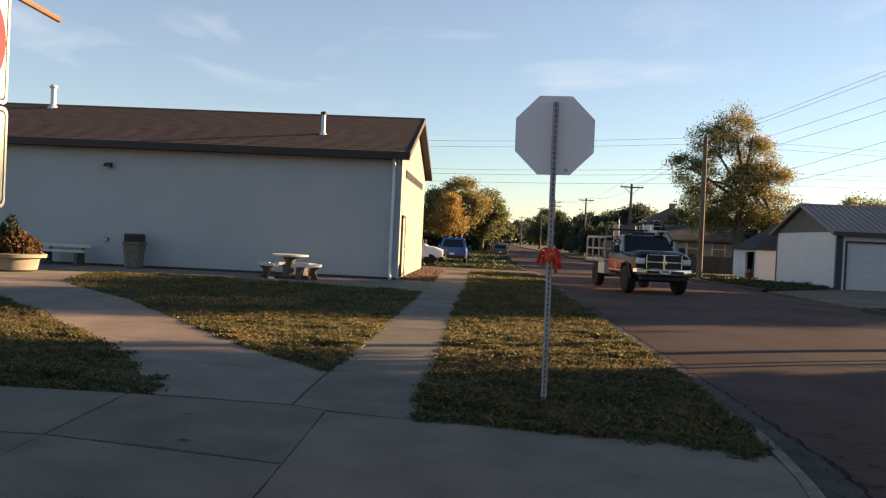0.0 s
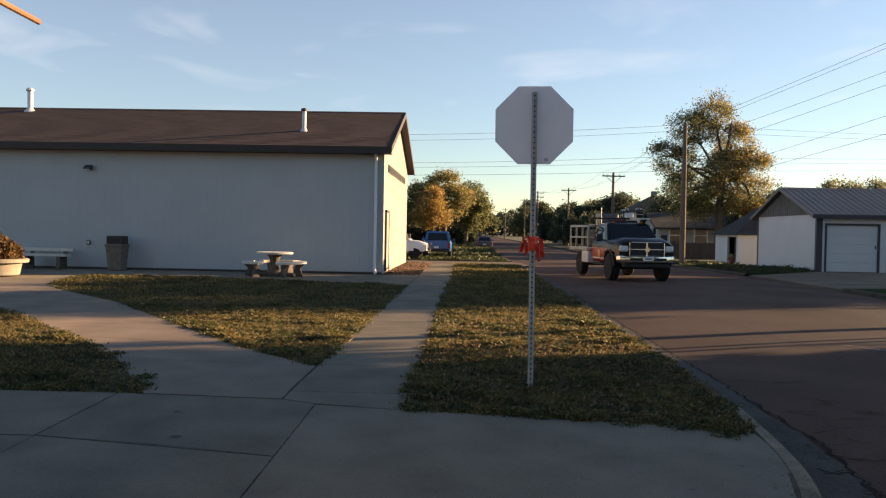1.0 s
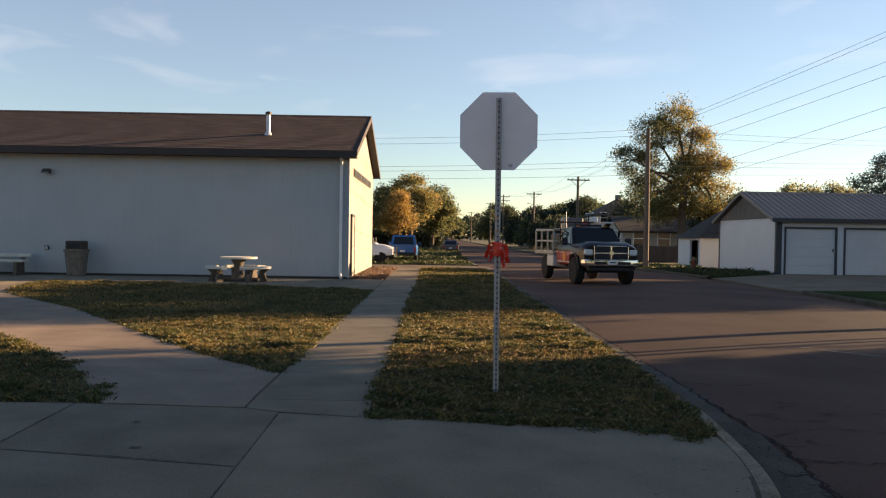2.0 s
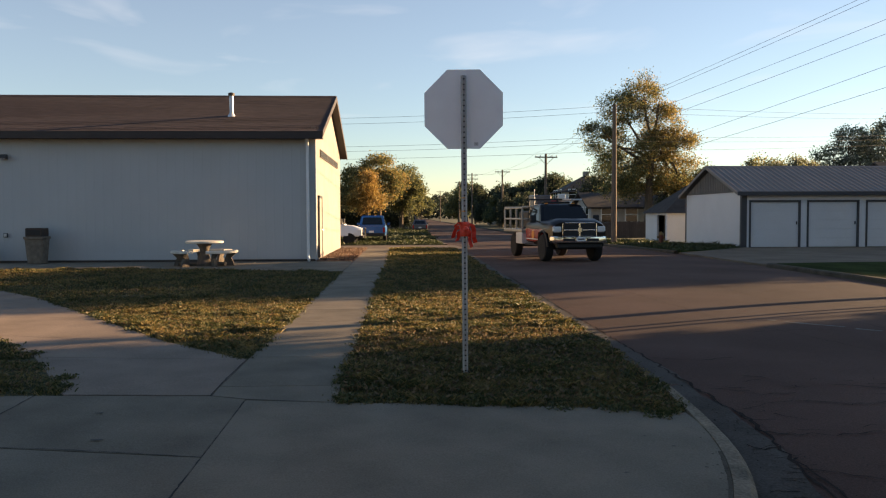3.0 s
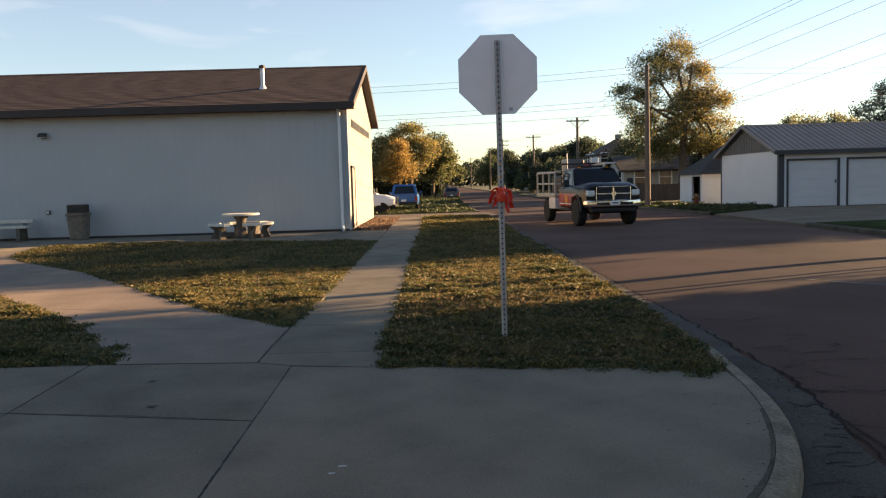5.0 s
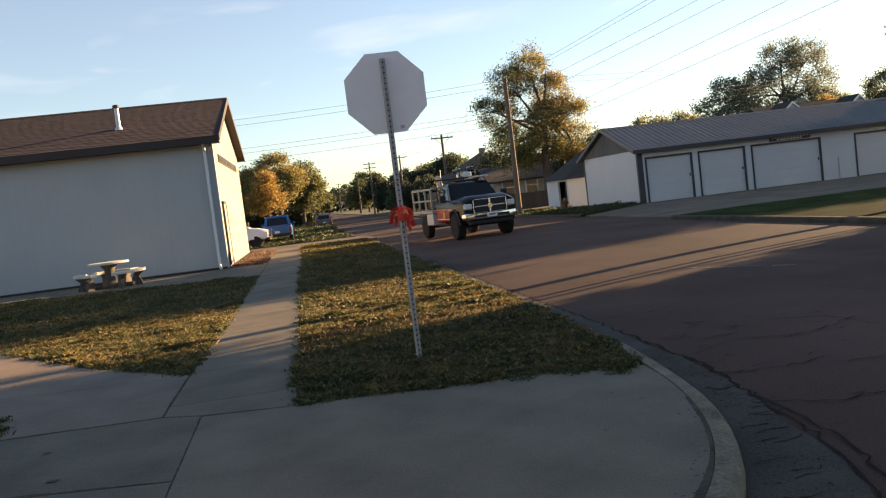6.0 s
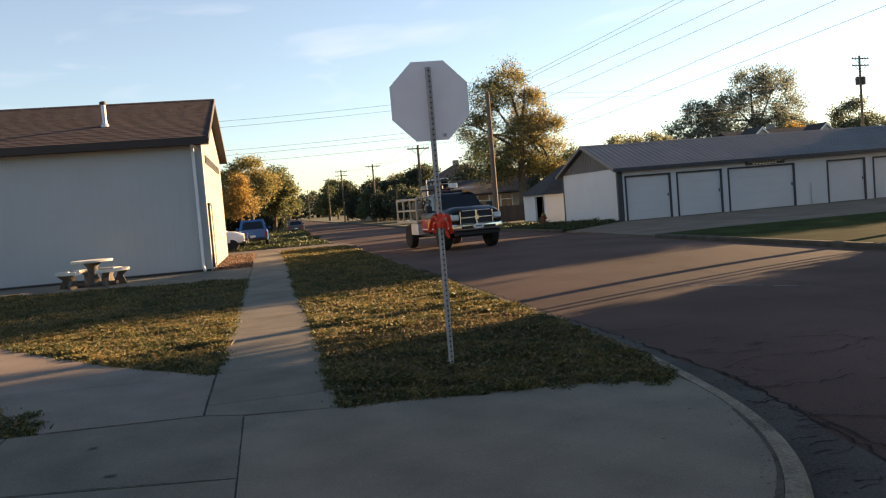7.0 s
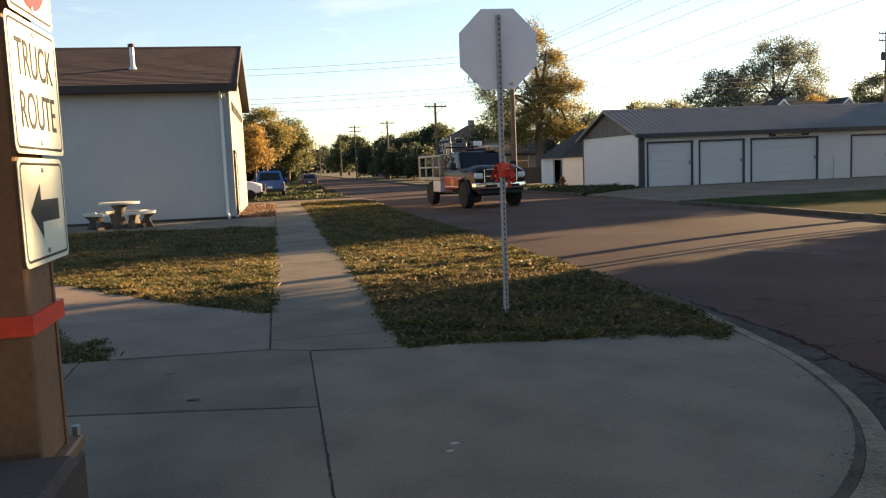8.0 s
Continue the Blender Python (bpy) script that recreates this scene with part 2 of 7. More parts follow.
def lathe(profile, seg=20, bm=None, axis="z", at=(0, 0, 0)):
    """A turned shape from (radius, height) pairs."""
    bm = bm or bmesh.new()
    rings = []
    for r, h in profile:
        ring = []
        for k in range(seg):
            c, s = r * math.cos(2 * math.pi * k / seg), r * math.sin(2 * math.pi * k / seg)
            co = {"z": (c, s, h), "y": (c, h, s), "x": (h, c, s)}[axis]
            ring.append(bm.verts.new(Vector(co) + Vector(at)))
        rings.append(ring)
    for r0, r1 in zip(rings, rings[1:]):
        for k in range(seg):
            bm.faces.new((r0[k], r0[(k + 1) % seg], r1[(k + 1) % seg], r1[k]))
    if profile[0][0] > 1e-4:
        bm.faces.new(rings[0])
    if profile[-1][0] > 1e-4:
        bm.faces.new(rings[-1])
    return bm


def prism(poly, z0, z1, bm=None):
    """An upright block over a plan outline; z0 and z1 may be functions of x, y."""
    bm = bm or bmesh.new()
    f0 = z0 if callable(z0) else (lambda x, y: z0)
    f1 = z1 if callable(z1) else (lambda x, y: z1)
    lo = [bm.verts.new((x, y, f0(x, y))) for x, y in poly]
    hi = [bm.verts.new((x, y, f1(x, y))) for x, y in poly]
    n = len(poly)
    for k in range(n):
        bm.faces.new((lo[k], lo[(k + 1) % n], hi[(k + 1) % n], hi[k]))
    bm.faces.new(hi)
    bm.faces.new(lo)
    return bm


def extrude(outline, depth, bm=None, axis="y", start=0.0):
    """A flat outline given as (a, z), pushed along an axis."""
    bm = bm or bmesh.new()
    def put(a, z, d):
        return bm.verts.new((a, d, z) if axis == "y" else (d, a, z))
    lo = [put(a, z, start) for a, z in outline]
    hi = [put(a, z, start + depth) for a, z in outline]
    n = len(outline)
    for k in range(n):
        bm.faces.new((lo[k], lo[(k + 1) % n], hi[(k + 1) % n], hi[k]))
    bm.faces.new(hi)
    bm.faces.new(lo)
    return bm


def sheet(x0, x1, y0, y1, nx, ny, height, bm=None):
    bm = bm or bmesh.new()
    vs = [[bm.verts.new((x0 + (x1 - x0) * i / nx, y0 + (y1 - y0) * j / ny, height(x0 + (x1 - x0) * i / nx, y0 + (y1 - y0) * j / ny))) for i in range(nx + 1)] for j in range(ny + 1)]
    for j in range(ny):
        for i in range(nx):
            bm.faces.new((vs[j][i], vs[j][i + 1], vs[j + 1][i + 1], vs[j + 1][i]))
    return bm


def gz(x, y):
    """The level of pavement and turf: a slight rise away from the corner, a fall to its kerb ramp."""
    if y >= 0:
        return 0.0015 * min(y, 25) - 0.016 * min(max(y - 30, 0), 16)
    return 0.025 * max(y, -7) - 0.012 * max(0, min(x, 3) + 3) * min(1, -y / 1.5)


def rz(x, y):
    """The level of the roadway."""
    return 0.0015 * min(max(y, 0), 25) - 0.016 * min(max(y - 30, 0), 16) - 0.13 + (0.025 * max(y, -7) if y < 0 else 0) - (0.04 if y < -3 else 0.04 * max(0, -y) / 3) + 0.05 * math.sin(math.pi * min(1, max(0, (x - 1.9) / 9.2)))


# ---- ground, road, pavement ----
KX = 1.8                       # west kerb of the street
ARC_C, ARC_A, ARC_B, ARC_P = (-1.73, -0.83), 3.53, 4.30, 2.3      # a squared-off quarter ellipse


def corner(a, off=0.0):
    """A point of the corner kerb at the parameter a (0 to -90 degrees), set outwards by off."""
    c, t = math.cos(a), -math.sin(a)
    px, py = ARC_A * max(c, 0) ** (2 / ARC_P), -ARC_B * max(t, 0) ** (2 / ARC_P)
    nx, ny = max(px / ARC_A, 0) ** (ARC_P - 1) / ARC_A, -max(-py / ARC_B, 0) ** (ARC_P - 1) / ARC_B
    k = off / math.hypot(nx, ny)
    return ARC_C[0] + px + nx * k, ARC_C[1] + py + ny * k


def in_corner(x, y, off=0.0):
    return (max(x - ARC_C[0], 0) / (ARC_A + off)) ** ARC_P + (max(ARC_C[1] - y, 0) / (ARC_B + off)) ** ARC_P < 1


ARC_STEPS = np.linspace(0, -math.pi / 2, 25)
arc = [corner(a) for a in ARC_STEPS]
ground = tagged(part("ground", sheet(-2500, 2500, -2500, 2500, 8, 8, lambda x, y: -0.45), TURF_FAR), "wide flat ground of dry turf and earth", "ground", kind="structure")
road_bm = sheet(-0.5, 11.1, -5.3, 60, 24, 86, rz)
road = tagged(part("road", road_bm, ASPHALT), "worn reddish-brown asphalt street with a concrete gutter", "road", kind="structure")
tagged(part("road", sheet(1.5, 11.1, 60, 600, 8, 30, lambda x, y: rz(x, 60) - 0.006), ASPHALT), "worn asphalt street running far off between trees", "road", kind="structure")
tagged(part("road", sheet(-80, 90, -18, -5, 352, 26, lambda x, y: rz(x, y) - 0.001), ASPHALT), "asphalt side street crossing the main street at the corner", "road", kind="structure")
tagged(part("road", sheet(10.9, 90, -5.2, -0.9, 40, 8, lambda x, y: rz(11.1, y) - 0.002), ASPHALT), "asphalt side street beside the far kerb", "road", kind="structure")


def kerb(name, pts, width, lab, material=KERB):
    """A kerb along a plan line, its top level with the pavement, its face down to the gutter."""
    bm = bmesh.new()
    rows = []
    for i, p in enumerate(pts):
        d = Vector(pts[min(i + 1, len(pts) - 1)]) - Vector(pts[max(i - 1, 0)])
        nrm = Vector((d.y, -d.x)).normalized()
        o = Vector(p)
        q = o + nrm * width
        t = gz(*o)
        low = min(rz(q.x, q.y), rz(max(q.x, 1.9), q.y)) - 0.06
        rows.append([bm.verts.new(c) for c in ((o.x, o.y, low), (o.x, o.y, t + 0.006), ((o + nrm * (width - 0.04)).x, (o + nrm * (width - 0.04)).y, t + 0.002), (q.x, q.y, t - 0.035), ((q + nrm * 0.03).x, (q + nrm * 0.03).y, low))])
    for a, b in zip(rows, rows[1:]):
        for k in range(4):
            bm.faces.new((a[k], a[k + 1], b[k + 1], b[k]))
    return tagged(part(name, bm, material), lab, "kerb", kind="structure")


# west kerb: from far off down the street, then round the corner
kerb("kerb", [(-40, -5.13), (-10, -5.13), (-3, -5.13)] + arc[::-1] + [(KX, -0.4)], 0.14, "weathered concrete kerb curving round the street corner")
kerb("kerb", [(KX, y) for y in np.linspace(-0.4, 30.5, 26)], 0.14, "dark sunken kerb along the grass verge", KERB_OLD)
kerb("kerb", [(KX, y) for y in np.linspace(40, 300, 30)], 0.16, "weathered concrete kerb along the far lawn")


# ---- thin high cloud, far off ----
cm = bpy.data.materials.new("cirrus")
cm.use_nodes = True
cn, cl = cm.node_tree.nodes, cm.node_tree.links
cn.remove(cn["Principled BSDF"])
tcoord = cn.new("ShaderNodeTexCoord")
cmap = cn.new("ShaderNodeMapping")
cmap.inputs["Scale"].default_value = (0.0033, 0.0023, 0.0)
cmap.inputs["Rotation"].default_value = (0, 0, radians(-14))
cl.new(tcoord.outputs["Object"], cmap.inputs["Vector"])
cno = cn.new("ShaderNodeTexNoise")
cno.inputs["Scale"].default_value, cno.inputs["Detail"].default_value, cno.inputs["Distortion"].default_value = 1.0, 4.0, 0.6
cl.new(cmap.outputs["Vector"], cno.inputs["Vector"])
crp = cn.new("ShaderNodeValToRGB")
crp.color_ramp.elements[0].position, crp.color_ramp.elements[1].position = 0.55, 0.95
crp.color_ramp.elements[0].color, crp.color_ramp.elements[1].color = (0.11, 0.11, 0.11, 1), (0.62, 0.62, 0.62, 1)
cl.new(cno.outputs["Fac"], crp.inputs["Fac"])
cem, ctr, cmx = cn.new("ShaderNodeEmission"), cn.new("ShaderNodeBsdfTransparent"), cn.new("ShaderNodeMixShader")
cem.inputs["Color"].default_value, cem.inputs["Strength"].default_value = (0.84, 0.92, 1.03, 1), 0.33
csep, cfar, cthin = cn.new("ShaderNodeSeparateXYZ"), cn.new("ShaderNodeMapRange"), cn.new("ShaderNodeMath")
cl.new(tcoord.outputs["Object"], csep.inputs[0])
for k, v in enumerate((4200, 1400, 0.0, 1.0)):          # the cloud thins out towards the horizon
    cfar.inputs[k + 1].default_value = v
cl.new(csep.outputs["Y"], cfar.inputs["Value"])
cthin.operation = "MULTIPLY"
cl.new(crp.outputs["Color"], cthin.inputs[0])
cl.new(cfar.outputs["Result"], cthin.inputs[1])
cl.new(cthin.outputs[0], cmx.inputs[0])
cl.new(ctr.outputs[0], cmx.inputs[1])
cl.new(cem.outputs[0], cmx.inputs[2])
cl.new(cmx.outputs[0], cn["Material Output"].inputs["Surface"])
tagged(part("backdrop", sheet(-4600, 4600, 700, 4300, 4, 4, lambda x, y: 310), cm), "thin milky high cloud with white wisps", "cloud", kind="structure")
kerb("kerb", [(11.1, y) for y in np.linspace(26.0, 300, 32)][::-1], 0.16, "dark weathered kerb on the far side of the street", KERB_OLD)
kerb("kerb", [(11.1, y) for y in np.linspace(-1, 17.2, 12)][::-1], 0.16, "dark weathered kerb round the grass island", KERB_OLD)


def lawn(poly, lab, sink=0.0, material=SOIL):
    return tagged(part("lawn", prism(poly, lambda x, y: gz(x, y) - 0.5, lambda x, y: gz(x, y) - 0.004 - sink), material), lab, "lawn", kind="structure")


STRIP = [(-1.2, -0.93), (-0.4, -1.0), (0.6, -1.1), (1.1, -1.14), (1.5, -1.34), (1.76, -1.22), (KX, 0), (KX, 10), (KX, 20), (KX, 30.5), (-1.2, 30.5), (-1.2, 10), (-1.2, 0)]
TERRACE = [(-12.3, 16.7), (-9.4, 16.6), (-6.1, 15.75), (-3.1, 15.0), (-2.33, 14.7)]      # its edge on the lawn
TRIANGLE = [(-2.33, 1.0), (-2.33, 8)] + TERRACE[::-1] + [ (-12.3, 15.6), (-12.0, 14.0), (-11.5, 12.4), (-10.75, 11.3), (-7.6, 7.9), (-5.4, 4.8), (-3.57, 2.3)]
LEFT_PATCH = [(-3.66, -0.58), (-4.76, 1.3), (-6.2, 3.07), (-9.6, 6.9), (-14, 11), (-40, 11), (-40, -0.6), (-10, -0.6)]
lawn(STRIP, "strip of dry mown turf between pavement and kerb")
lawn(TRIANGLE, "triangle of dry mown turf before the white building")
lawn(LEFT_PATCH, "patch of turf beside the diagonal path")
lawn([(-90, 46), (KX, 46), (KX, 600), (-90, 600)], "long shaded lawn beside the street")
lawn([(-90, 40), (-3, 40), (KX, 40), (KX, 46), (-90, 46)], "lawn beside the parking place", 0.006)
lawn([(-90, 19.8), (-26, 19.8), (-26, 40), (-90, 40)], "lawn behind the white building")
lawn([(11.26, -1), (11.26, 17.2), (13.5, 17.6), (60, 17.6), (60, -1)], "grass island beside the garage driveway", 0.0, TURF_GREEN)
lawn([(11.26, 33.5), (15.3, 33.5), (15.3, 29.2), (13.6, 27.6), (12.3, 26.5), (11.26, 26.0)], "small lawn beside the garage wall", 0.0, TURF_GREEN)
lawn([(11.26, 33.5), (200, 33.5), (200, 46), (11.26, 46)], "shaded yard with a dirt path beside the shed", 0.012)
lawn([(11.26, 46), (200, 46), (200, 600), (11.26, 600)], "shaded yards beyond the garage", 0.012)

# driveways
tagged(part("driveway", prism([(-26, 30.5), (-3.75, 30.5), (KX, 30.5), (KX + 0.6, 31.5), (KX + 0.6, 39), (KX, 40), (-26, 40)], -0.4, lambda x, y: gz(x, y) - 0.05), CONCRETE_OLD), "worn concrete driveway between the white building and the lawn", "driveway", kind="structure")
tagged(part("driveway", prism([(11.1, 17.2), (13.5, 17.6), (60, 17.6), (60, 29.45), (15.5, 29.45), (13.6, 27.5), (12.3, 26.4), (11.1, 25.9)], -0.5, lambda x, y: gz(x, y) - 0.06 * max(0, min(1, (13 - x) / 2)) - 0.008), CONCRETE_OLD), "wide weathered concrete apron before the garages", "driveway", kind="structure")

# mulch bed under the lit gable wall
tagged(part("mulch_bed", prism([(-3.7, 19.9), (-2.45, 19.9), (-2.33, 20.3), (-2.33, 30.4), (-3.7, 30.4)], -0.3, lambda x, y: gz(x, y) + 0.01), MULCH), "bed of red wood mulch along the building's end wall", "mulch bed", kind="structure")

# gutter strip and patches on the street, broader round the bend
def gutter_width(a):
    return 0.5 + 0.5 * min(1, max(0, -a - 0.3) / 0.6)


gut = bmesh.new()
inner = [(KX + 0.16, y) for y in (30, 24, 18, 12, 9, 6, 4, 2, 0.5, -0.5)] + [corner(a, 0.16) for a in ARC_STEPS[:21]]
outer = [(KX + 0.45 + 0.05 * math.sin(3 * y), y) for y in (30, 24, 18, 12, 9, 6, 4, 2, 0.5, -0.5)] + [corner(a, gutter_width(a) + 0.04 * math.sin(5 * i)) for i, a in enumerate(ARC_STEPS[:21])]
iv = [gut.verts.new((x, y, rz(max(x, 1.9), y) + 0.006)) for x, y in inner]
ov = [gut.verts.new((x, y, rz(max(x, 1.9), y) + 0.01)) for x, y in outer]
for k in range(len(iv) - 1):
    gut.faces.new((iv[k], iv[k + 1], ov[k + 1], ov[k]))
tagged(part("gutter", gut, GUTTER), "stained concrete gutter along the kerb", "gutter", kind="structure")

# ---- white building ----
WX, WY0, WY1, WL, EAVE, RIDGE = -3.62, 19.8, 30.4, -32.0, 4.57, 6.41
base = gz(0, 20)
hall = thing("white_hall", pose(0, 0, 0), "long white metal-sided hall with a brown shingle roof", "building")
MID = (WY0 + WY1) / 2
walls = bmesh.new()
# front wall of ribbed panels, end walls with gables
rib, step = 0.0028, 0.3
pts = []
x = WL
while x < WX - 1e-6:
    for dx, dy in ((0, 0), (step * 0.78, 0), (step * 0.84, -rib), (step * 0.94, -rib)):
        pts.append((min(x + dx, WX), WY0 + dy))
    x += step
pts.append((WX, WY0))
for (xa, ya), (xb, yb) in zip(pts, pts[1:]):
    if xb - xa < 1e-6:
        continue
    walls.faces.new([walls.verts.new(c) for c in ((xa, ya, base + 0.08), (xb, yb, base + 0.08), (xb, yb, EAVE), (xa, ya, EAVE))])
bmesh.ops.remove_doubles(walls, verts=walls.verts, dist=0.0005)
part("front_wall", walls, SIDING, hall, "white ribbed metal siding in shade")
gable = [(WY0 + 0.02, base + 0.02), (WY1, base + 0.02), (WY1, EAVE), (MID, RIDGE - 0.12), (WY0 + 0.02, EAVE)]
part("gable_wall", extrude(gable, -0.15, axis="x", start=WX), STUCCO, hall, "cream stuccoed end wall")
part("gable_wall", extrude(gable, 0.15, axis="x", start=WL), SIDING, hall)
part("back_wall", box(WL + 0.15, WX - 0.15, WY1 - 0.15, WY1, base, EAVE), SIDING, hall)
part("plinth", box(WL, WX + 0.01, WY0 - 0.03, WY0 + 0.05, base - 0.3, base + 0.09), FOUNDATION, hall)
# dark strip laid on the plinth stands in for the shaded gap
part("base_gap_strip", box(WL + 0.1, WX - 0.02, WY0 - 0.045, WY0 - 0.031, base + 0.015, base + 0.075), TRIM_BROWN, hall, "dark strip drawn for the gap line under the siding")
OV = 0.29
slope = (RIDGE - EAVE) / (MID - WY0)
# shingle courses
for side in (-1, 1):
    roof = bmesh.new()
    courses = 34 if side < 0 else 8
    length = MID - WY0 + 0.45
    for k in range(courses):
        a, b = k / courses, (k + 1) / courses
        ya = MID + side * length * (1 - a) 
        yb = MID + side * length * (1 - b)
        za, zb = RIDGE - slope * abs(ya - MID) + 0.012, RIDGE - slope * abs(yb - MID)
        xs = WL - OV
        w = 0.36 if side < 0 else 14.0
        n = 0
        while xs < WX + OV - 1e-6:
            xe = min(xs + w * (0.7 + 0.6 * ((n * 37 + k * 53) % 10) / 10), WX + OV)
            dz = 0.006 * (((n * 29 + k * 17) % 7) / 7)
            roof.faces.new([roof.verts.new(c) for c in ((xs, ya, za + dz), (xe, ya, za + dz), (xe, yb, zb + dz * 0.5), (xs, yb, zb + dz * 0.5))])
            xs = xe
            n += 1
    part("roof", roof, SHINGLE, hall, "brown asphalt shingles in courses")
under = bmesh.new()
for side in (-1, 1):
    ye = MID + side * (MID - WY0 + 0.45)
    ze = RIDGE - slope * (MID - WY0 + 0.45)
    q = [(WL - OV, ye, ze - 0.015), (WX + OV, ye, ze - 0.015), (WX + OV, MID, RIDGE - 0.015), (WL - OV, MID, RIDGE - 0.015)]
    q2 = [(a, b, c - 0.12) for a, b, c in q]
    va, vb = [under.verts.new(c) for c in q], [under.verts.new(c) for c in q2]
    for k in range(4):
        under.faces.new((va[k], va[(k + 1) % 4], vb[(k + 1) % 4], vb[k]))
    under.faces.new(va)
    under.faces.new(vb)
part("roof_deck", under, TRIM_BROWN, hall)
ze = RIDGE - slope * (MID - WY0 + 0.45)
part("fascia", box(WL - OV, WX + OV + 0.012, WY0 - 0.50, WY0 - 0.455, ze - 0.24, ze + 0.0), TRIM_BROWN, hall, "dark brown fascia and gutter")
part("soffit", box(WL - OV, WX + OV, WY0 - 0.45, WY0 - 0.02, ze - 0.23, ze - 0.17), TRIM_BROWN, hall)
for side in (-1, 1):
    rake = bmesh.new()
    ye = MID + side * (MID - WY0 + 0.47)
    o = [(ye, ze - 0.18), (ye, ze + 0.02), (MID, RIDGE + 0.02), (MID, RIDGE - 0.2)]
    part("rake_board", extrude(o, 0.03, axis="x", start=WX + OV + 0.004), TRIM_BROWN, hall)
part("ridge_cap", extrude([(MID - 0.16, RIDGE - 0.035), (MID, RIDGE + 0.035), (MID + 0.16, RIDGE - 0.035), (MID, RIDGE - 0.02)], WX + OV - WL + OV, axis="x", start=WL - OV), SHINGLE, hall)
part("corner_trim", box(WX - 0.02, WX + 0.025, WY0 - 0.035, WY0 + 0.09, base + 0.05, EAVE), SIDING, hall)
# downspout
ds = bmesh.new()
box(WX - 0.30, WX - 0.20, WY0 - 0.12, WY0 - 0.04, base + 0.15, ze - 0.42, ds, 0.01)
tube([(WX - 0.25, WY0 - 0.08, ze - 0.44), (WX - 0.25, WY0 - 0.2, ze - 0.32), (WX - 0.25, WY0 - 0.45, ze - 0.12)], 0.05, 8, ds)
tube([(WX - 0.25, WY0 - 0.08, base + 0.18), (WX - 0.2, WY0 - 0.35, base + 0.06)], 0.05, 8, ds)
part("downspout", ds, WHITE_PAINT, hall, "white metal downspout")
# door in the end wall
door = part("door", box(WX + 0.004, WX + 0.05, 20.5, 21.4, base + 0.1, base + 2.18), STUCCO, hall, "cream steel door")
for nm, b in (("door_frame", (WX, WX + 0.07, 20.46, 20.5, base + 0.08, base + 2.26)), ("door_frame", (WX, WX + 0.07, 21.4, 21.44, base + 0.08, base + 2.26)), ("door_frame", (WX, WX + 0.07, 20.46, 21.44, base + 2.18, base + 2.27))):
    part(nm, box(*b), TRIM_GREY, hall)
part("door_knob", lathe([(0.0, 0), (0.03, 0.01), (0.035, 0.05), (0.0, 0.07)], 10, axis="x", at=(WX + 0.05, 21.3, base + 1.05)), CHROME, door)
# name board on the gable: unreadable letters become bars
board = part("name_board", box(WX + 0.004, WX + 0.03, 21.3, 28.8, 3.70, 3.98), TRIM_BROWN, hall, "brown board of dark letters")
for k in range(22):
    if k in (8, 16):
        continue
    part("letter_bar", box(WX + 0.03, WX + 0.045, 21.42 + k * 0.335, 21.65 + k * 0.335, 3.74, 3.94), SIGN_BLACK, board)


def roof_vent(x, y, top, r, cap):
    z0 = RIDGE - slope * abs(y - MID)
    v = thing("roof_vent_pipe", pose(x, y, z0), "galvanised metal vent pipe with a cap on the roof", "vent pipe", "roof vents")
    part("pipe", lathe([(r, -0.1), (r, top - 0.18), (r * 0.95, top - 0.1)], 14), ALU, v, smooth=True)
    part("flashing", lathe([(r * 2.3, -0.12), (r * 2.0, -0.02), (r * 1.05, 0.1)], 14), ALU, v)
    part("cap", lathe([(r * 0.95, top - 0.12), (r * 1.55, top - 0.12), (r * 1.6, top - 0.03), (r * 0.5, top)] if cap else [(r * 1.3, top - 0.14), (r * 1.5, top - 0.1), (r * 1.3, top - 0.04), (r * 0.9, top)], 14), TRIM_BROWN if cap else ALU, v)


roof_vent(-6.79, 21.6, 0.84, 0.075, True)
roof_vent(-18.75, 24.6, 0.93, 0.11, False)

# ---- garages ----
GX0, GX1, GY0, GY1, GE, GR = 15.35, 42.0, 29.45, 37.0, 2.66, 4.0
gb = gz(0, 29)
GM = (GY0 + GY1) / 2
garage = thing("row_garage", pose(0, 0, 0), "long white steel row of garages with a grey metal roof", "garage")
gab = [(GY0, gb - 0.1), (GY1, gb - 0.1), (GY1, GE), (GY0, GE)]
part("side_wall", extrude(gab, 0.15, axis="x", start=GX0), SIDING_GAR, garage, "white ribbed steel side wall in shade")
part("side_wall", extrude(gab, -0.15, axis="x", start=GX1), SIDING_GAR, garage)
part("back_wall", box(GX0 + 0.15, GX1 - 0.15, GY1 - 0.15, GY1, gb, GE), SIDING_GAR, garage)
# gable of grey vertical ribs
GABLE_GREY = mat("grey_gable_steel", (0.22, 0.205, 0.19), 0.6, var=0.12, fine=15, coarse=0.5, bump=0.05)
y = GY0
while y < GY1 - 0.01:
    y2 = min(y + 0.23, GY1)
    def top(v):
        return GE + (GR - GE) * (1 - abs(v - GM) / (GM - GY0))
    for a, b, off in ((y, y + (y2 - y) * 0.7, 0), (y + (y2 - y) * 0.7, y2, 0.05)):
        part("gable_rib" if off else "gable_panel", extrude([(a, GE), (b, GE), (b, max(top(b), GE + 0.01)), (a, max(top(a), GE + 0.01))], -0.018 - off, axis="x", start=GX0 - 0.002), GABLE_GREY, garage)
    y = y2
part("gable", extrude([(GY0, GE), (GM, GR), (GY1, GE)], 0.02, axis="x", start=GX0), STEEL_ROOF, garage)
